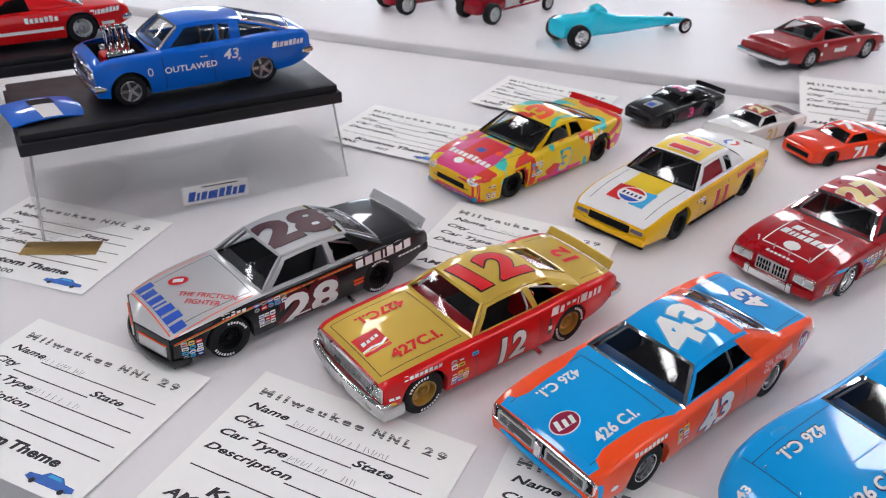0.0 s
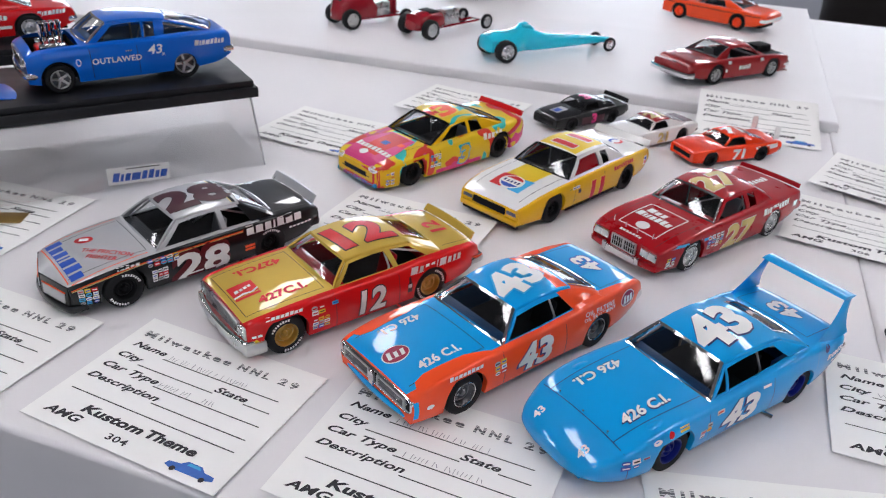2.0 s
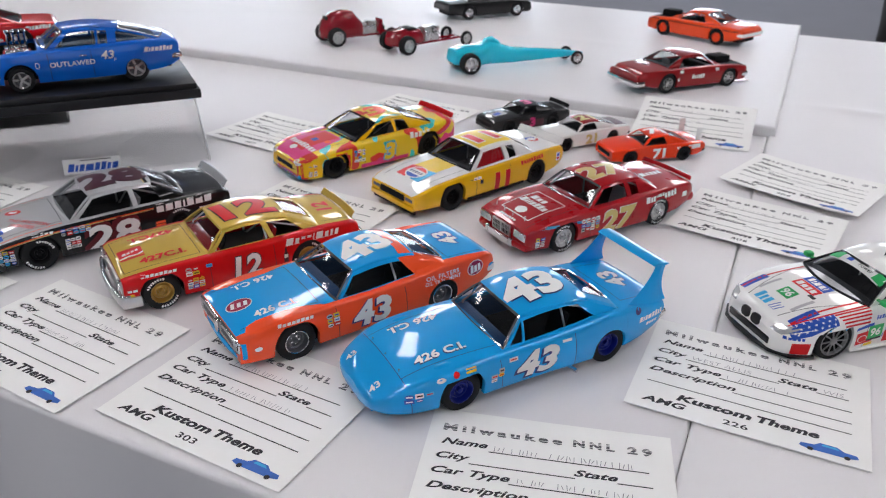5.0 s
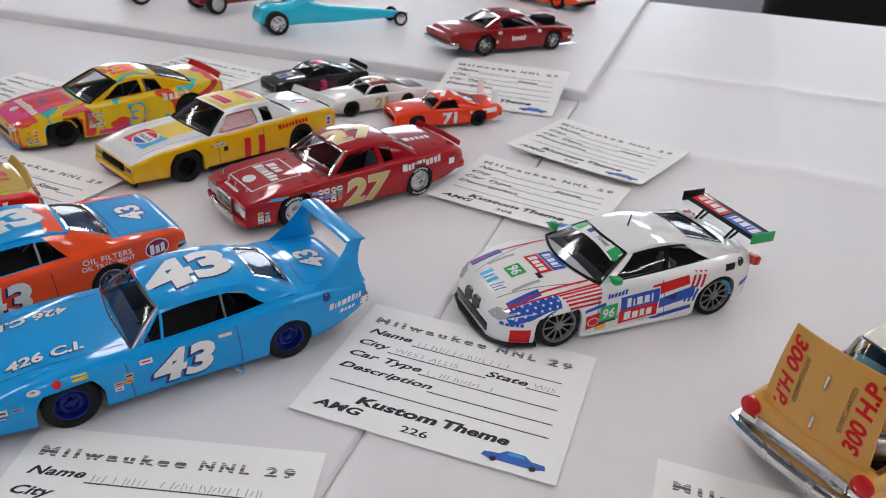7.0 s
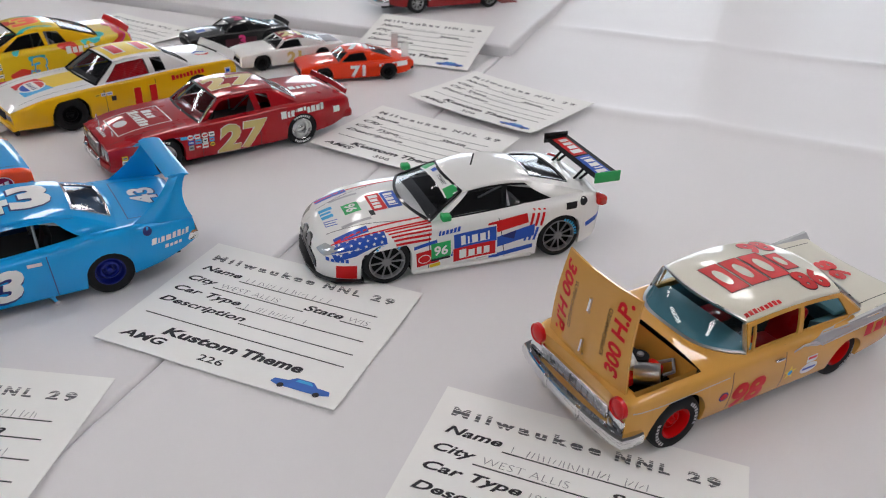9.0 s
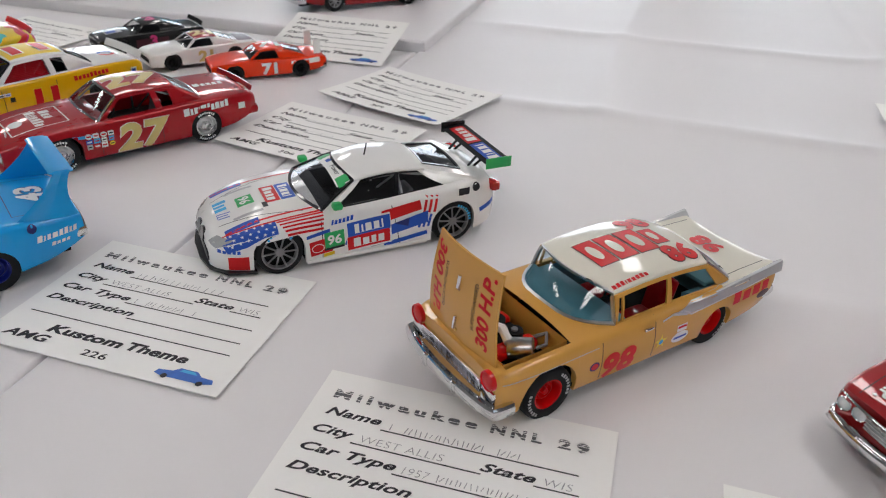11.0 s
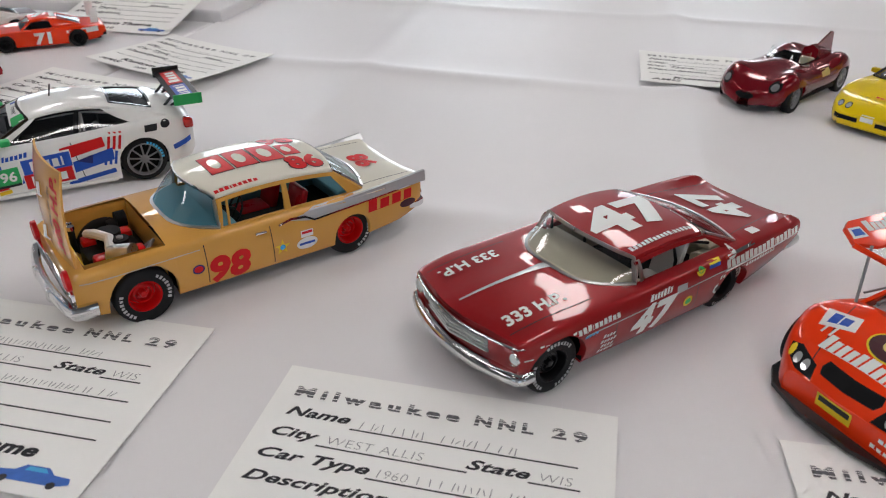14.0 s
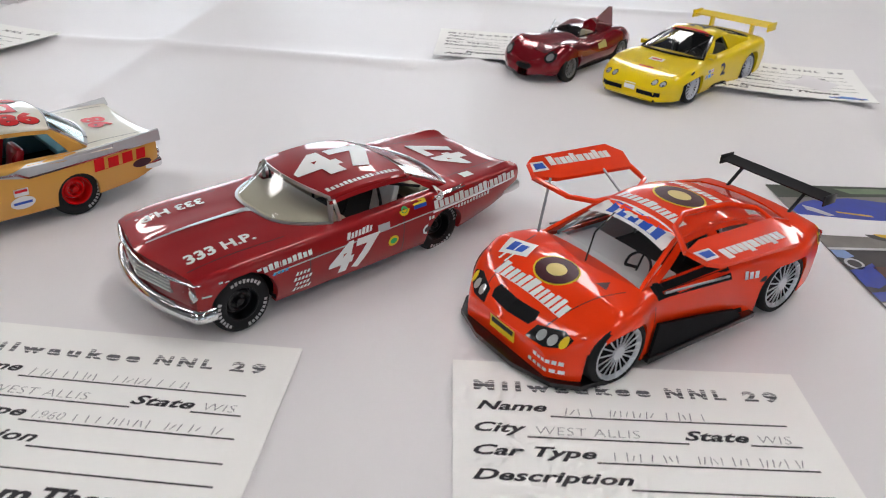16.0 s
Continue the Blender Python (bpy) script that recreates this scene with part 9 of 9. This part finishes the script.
c = Car("hot_rod", car_pose((0.0683, 1.288), (-0.0128, 1.2172), 26, BACK, -1), "candy red model hot rod coupe with chrome engine", "models on the rear table")
c.part("body", loft(bmesh.new(), [(-68, 10, 12, 24), (-62, 19, 10, 40), (-48, 22, 9, 52), (-30, 22, 9, 56), (-12, 21, 9, 54), (0, 19, 9, 40), (4, 17, 9, 36)]), BRICK)
c.part("engine", boxed(6 * MM, 34 * MM, -9 * MM, 9 * MM, 10 * MM, 34 * MM, 3 * MM), DULL_CHROME)
for s in (1, -1):
    for k in range(4):
        c.part("exhaust_pipe", tube(bmesh.new(), [Vector((10 + 6 * k, s * 9, 26)) * MM, Vector((9 + 6 * k, s * 17, 22)) * MM, Vector((2 + 6 * k, s * 20, 28)) * MM], 1.3 * MM, 6), CHROME)
    c.part("frame_rail", tube(bmesh.new(), [Vector((-40, s * 12, 11)) * MM, Vector((62, s * 9, 11)) * MM], 1.8 * MM, 8), BRICK)
c.part("radiator_shell", boxed(40 * MM, 46 * MM, -10 * MM, 10 * MM, 11 * MM, 36 * MM, 2 * MM), BRICK)
loose_wheels(c, [(-50, 27, 15.5, 12), (-50, -27, 15.5, 12), (55, 25, 11.5, 6), (55, -25, 11.5, 6)], DULL_CHROME)
c.part("rear_window", boxed(-60 * MM, -57 * MM, -9 * MM, 9 * MM, 38 * MM, 47 * MM, 1 * MM), BLACK)

c = Car("hot_rod", car_pose((0.1974, 1.2786), (0.1076, 1.1741), 26, BACK, -1), "candy red open model roadster with chrome engine", "models on the rear table")
c.part("body", loft(bmesh.new(), [(-70, 12, 12, 26), (-64, 18, 10, 35), (-46, 20, 9, 38), (-26, 20, 9, 38), (-14, 18, 9, 36), (-8, 14, 9, 30)]), BRICK)
c.part("cockpit", boxed(-42 * MM, -22 * MM, -14 * MM, 14 * MM, 34 * MM, 38.6 * MM, 2 * MM), BLACK)
c.part("engine", boxed(-2 * MM, 30 * MM, -9 * MM, 9 * MM, 10 * MM, 36 * MM, 3 * MM), DULL_CHROME)
for s in (1, -1):
    for k in range(4):
        c.part("exhaust_pipe", tube(bmesh.new(), [Vector((2 + 7 * k, s * 9, 26)) * MM, Vector((0 + 7 * k, s * 17, 24)) * MM, Vector((-8 + 7 * k, s * 20, 30)) * MM], 1.3 * MM, 6), CHROME)
    c.part("frame_rail", tube(bmesh.new(), [Vector((-40, s * 11, 11)) * MM, Vector((78, s * 8, 11)) * MM], 1.8 * MM, 8), BRICK)
c.part("front_axle", tube(bmesh.new(), [Vector((75, -26, 12)) * MM, Vector((75, 26, 12)) * MM], 1.1 * MM, 8), CHROME)
loose_wheels(c, [(-52, 27, 15, 12), (-52, -27, 15, 12), (75, 27, 12, 5), (75, -27, 12, 5)], DULL_CHROME)

c = Car("drag_coupe", car_pose((0.6094, 1.1002), (0.5204, 1.0419), 36, BACK, -1, 0.97), "metallic maroon model hardtop without bonnet", "models on the rear table",
        **base_coupe(wb=111, nose=90, rear=-108, B=(12, 52), C=(-28, 51.5), D=(-54, 39), deck=-54, wins=[(26, -36, -26, 9)], crease=0.5))
hull(c, MAROON, gap=(40, 84))
greenhouse(c, MAROON, MAROON, GLASS, trim=CHROME, cage=False, side_glass=False, seats=(1, -1))
add_wheels(c, dict(kind="spoke", spokes=8, rim=0.64, dish=0.25, thick=0.09), DULL_CHROME)
bumper(c, "rear", -109, 35, 18, 8, 3, 2, 12, CHROME)
bumper(c, "front", 91, 34, 18, 7, 3, 3, 10, CHROME)
c.part("engine_bay", boxed(40 * MM, 84 * MM, -28 * MM, 28 * MM, 12 * MM, 30 * MM), BLACK, smooth=False)
c.part("engine_block", boxed(46 * MM, 76 * MM, -12 * MM, 12 * MM, 26 * MM, 40 * MM, 3 * MM), BLACK)
c.decal("lettering_bars", blocks([0.003] * 6, 0.006, 0.0008), D_WHITE, "right", -4, 23, layer=1)
for x, z in ((62, 20), (50, 30), (56, 24), (44, 22), (-40, 20), (-50, 26), (-62, 18), (-34, 32), (30, 31)):
    c.decal("sticker", bar(0.006, 0.004), D_WHITE, "right", x, z, layer=1)
c.part("loose_mat", boxed(86 * MM, 112 * MM, -20 * MM, 20 * MM, 0, 1 * MM), MAROON, smooth=False)

c = Car("drag_coupe", car_pose((0.5483, 1.4598), (0.6306, 1.3904), 36, BACK), "bright orange model hardtop on the rear table", "models on the rear table",
        **base_coupe(wb=112, nose=92, rear=-102, B=(12, 52), C=(-26, 51.5), D=(-58, 40), deck=-58, wins=[(26, -30, -20, 9)]))
hull(c, ORANGE, gap=(44, 84))
greenhouse(c, ORANGE, ORANGE, GLASS, trim=CHROME, cage=False, side_glass=False)
add_wheels(c, dict(kind="steel", rim=0.62, dish=0.3), ORANGE)
c.part("engine_bay", boxed(44 * MM, 84 * MM, -28 * MM, 28 * MM, 12 * MM, 30 * MM), BLACK, smooth=False)
c.part("engine_block", boxed(48 * MM, 78 * MM, -12 * MM, 12 * MM, 26 * MM, 42 * MM, 3 * MM), BLACK)
bumper(c, "rear", -103, 33, 24, 6, 2.4, 2, 9, WHITE)
c.decal("side_trim", bar(0.180, 0.0012), D_BLACK, "left", -5, 30, layer=1)

c = Car("drag_coupe", car_pose((0.2621, 1.5802), (0.1777, 1.5156), 36, BACK, -1), "dark grey model coupe at the rear of the table", "models on the rear table",
        **base_coupe(wb=112, B=(11, 51), C=(-28, 51), D=(-58, 39), deck=-58))
hull(c, SATIN)
greenhouse(c, SATIN, SATIN, SMOKE, cage=False, side_glass=False)
add_wheels(c, dict(kind="steel", rim=0.62, dish=0.3), CHROME)

# ---- behind the tables: a dark bag on the floor with a yellow and white tag ----
BAG = material("dark_brown_canvas", (0.016, 0.013, 0.012), 0.85, vary=0.3, scale=12, bump=0.3, bump_scale=200)
root = thing("canvas_bag", pose(2.95, 4.97, 0, 0, 0, -14), "large dark brown canvas bag standing on the floor", "bag")
bm = bmesh.new()
rows = []
for z, k in ((0, 0.94), (0.06, 1.0), (0.4, 1.0), (0.75, 0.97), (0.9, 0.9), (0.96, 0.75)):
    rows.append([(0.75 * k * abs(math.cos(a)) ** 0.5 * (1 if math.cos(a) > 0 else -1) + 0.02 * math.sin(5 * a + z * 6), 0.3 * k * abs(math.sin(a)) ** 0.5 * (1 if math.sin(a) > 0 else -1), z) for a in np.linspace(0, 2 * math.pi, 48, endpoint=False)])
vs = grid(bm, rows, close=True)
bm.faces.new(vs[-1])
bm.faces.new(vs[0][::-1])
part("body", bm, BAG, root)
for s in (-1, 1):
    part("carry_strap", tube(bmesh.new(), [(x, s * 0.12, 0.94 + 0.2 * math.sin(math.pi * (x + 0.3) / 0.6)) for x in np.linspace(-0.3, 0.3, 13)], 0.015, 8), BAG, root)
part("yellow_tag", boxed(-0.25, 0.1, -0.318, -0.312, 0.42, 0.6, 0.002, pose(0, 0, 0, 0, 0, 0)), D_YELLOW, root)
part("white_tag", boxed(0.02, 0.12, -0.322, -0.3185, 0.36, 0.46, 0.001), D_WHITE, root)
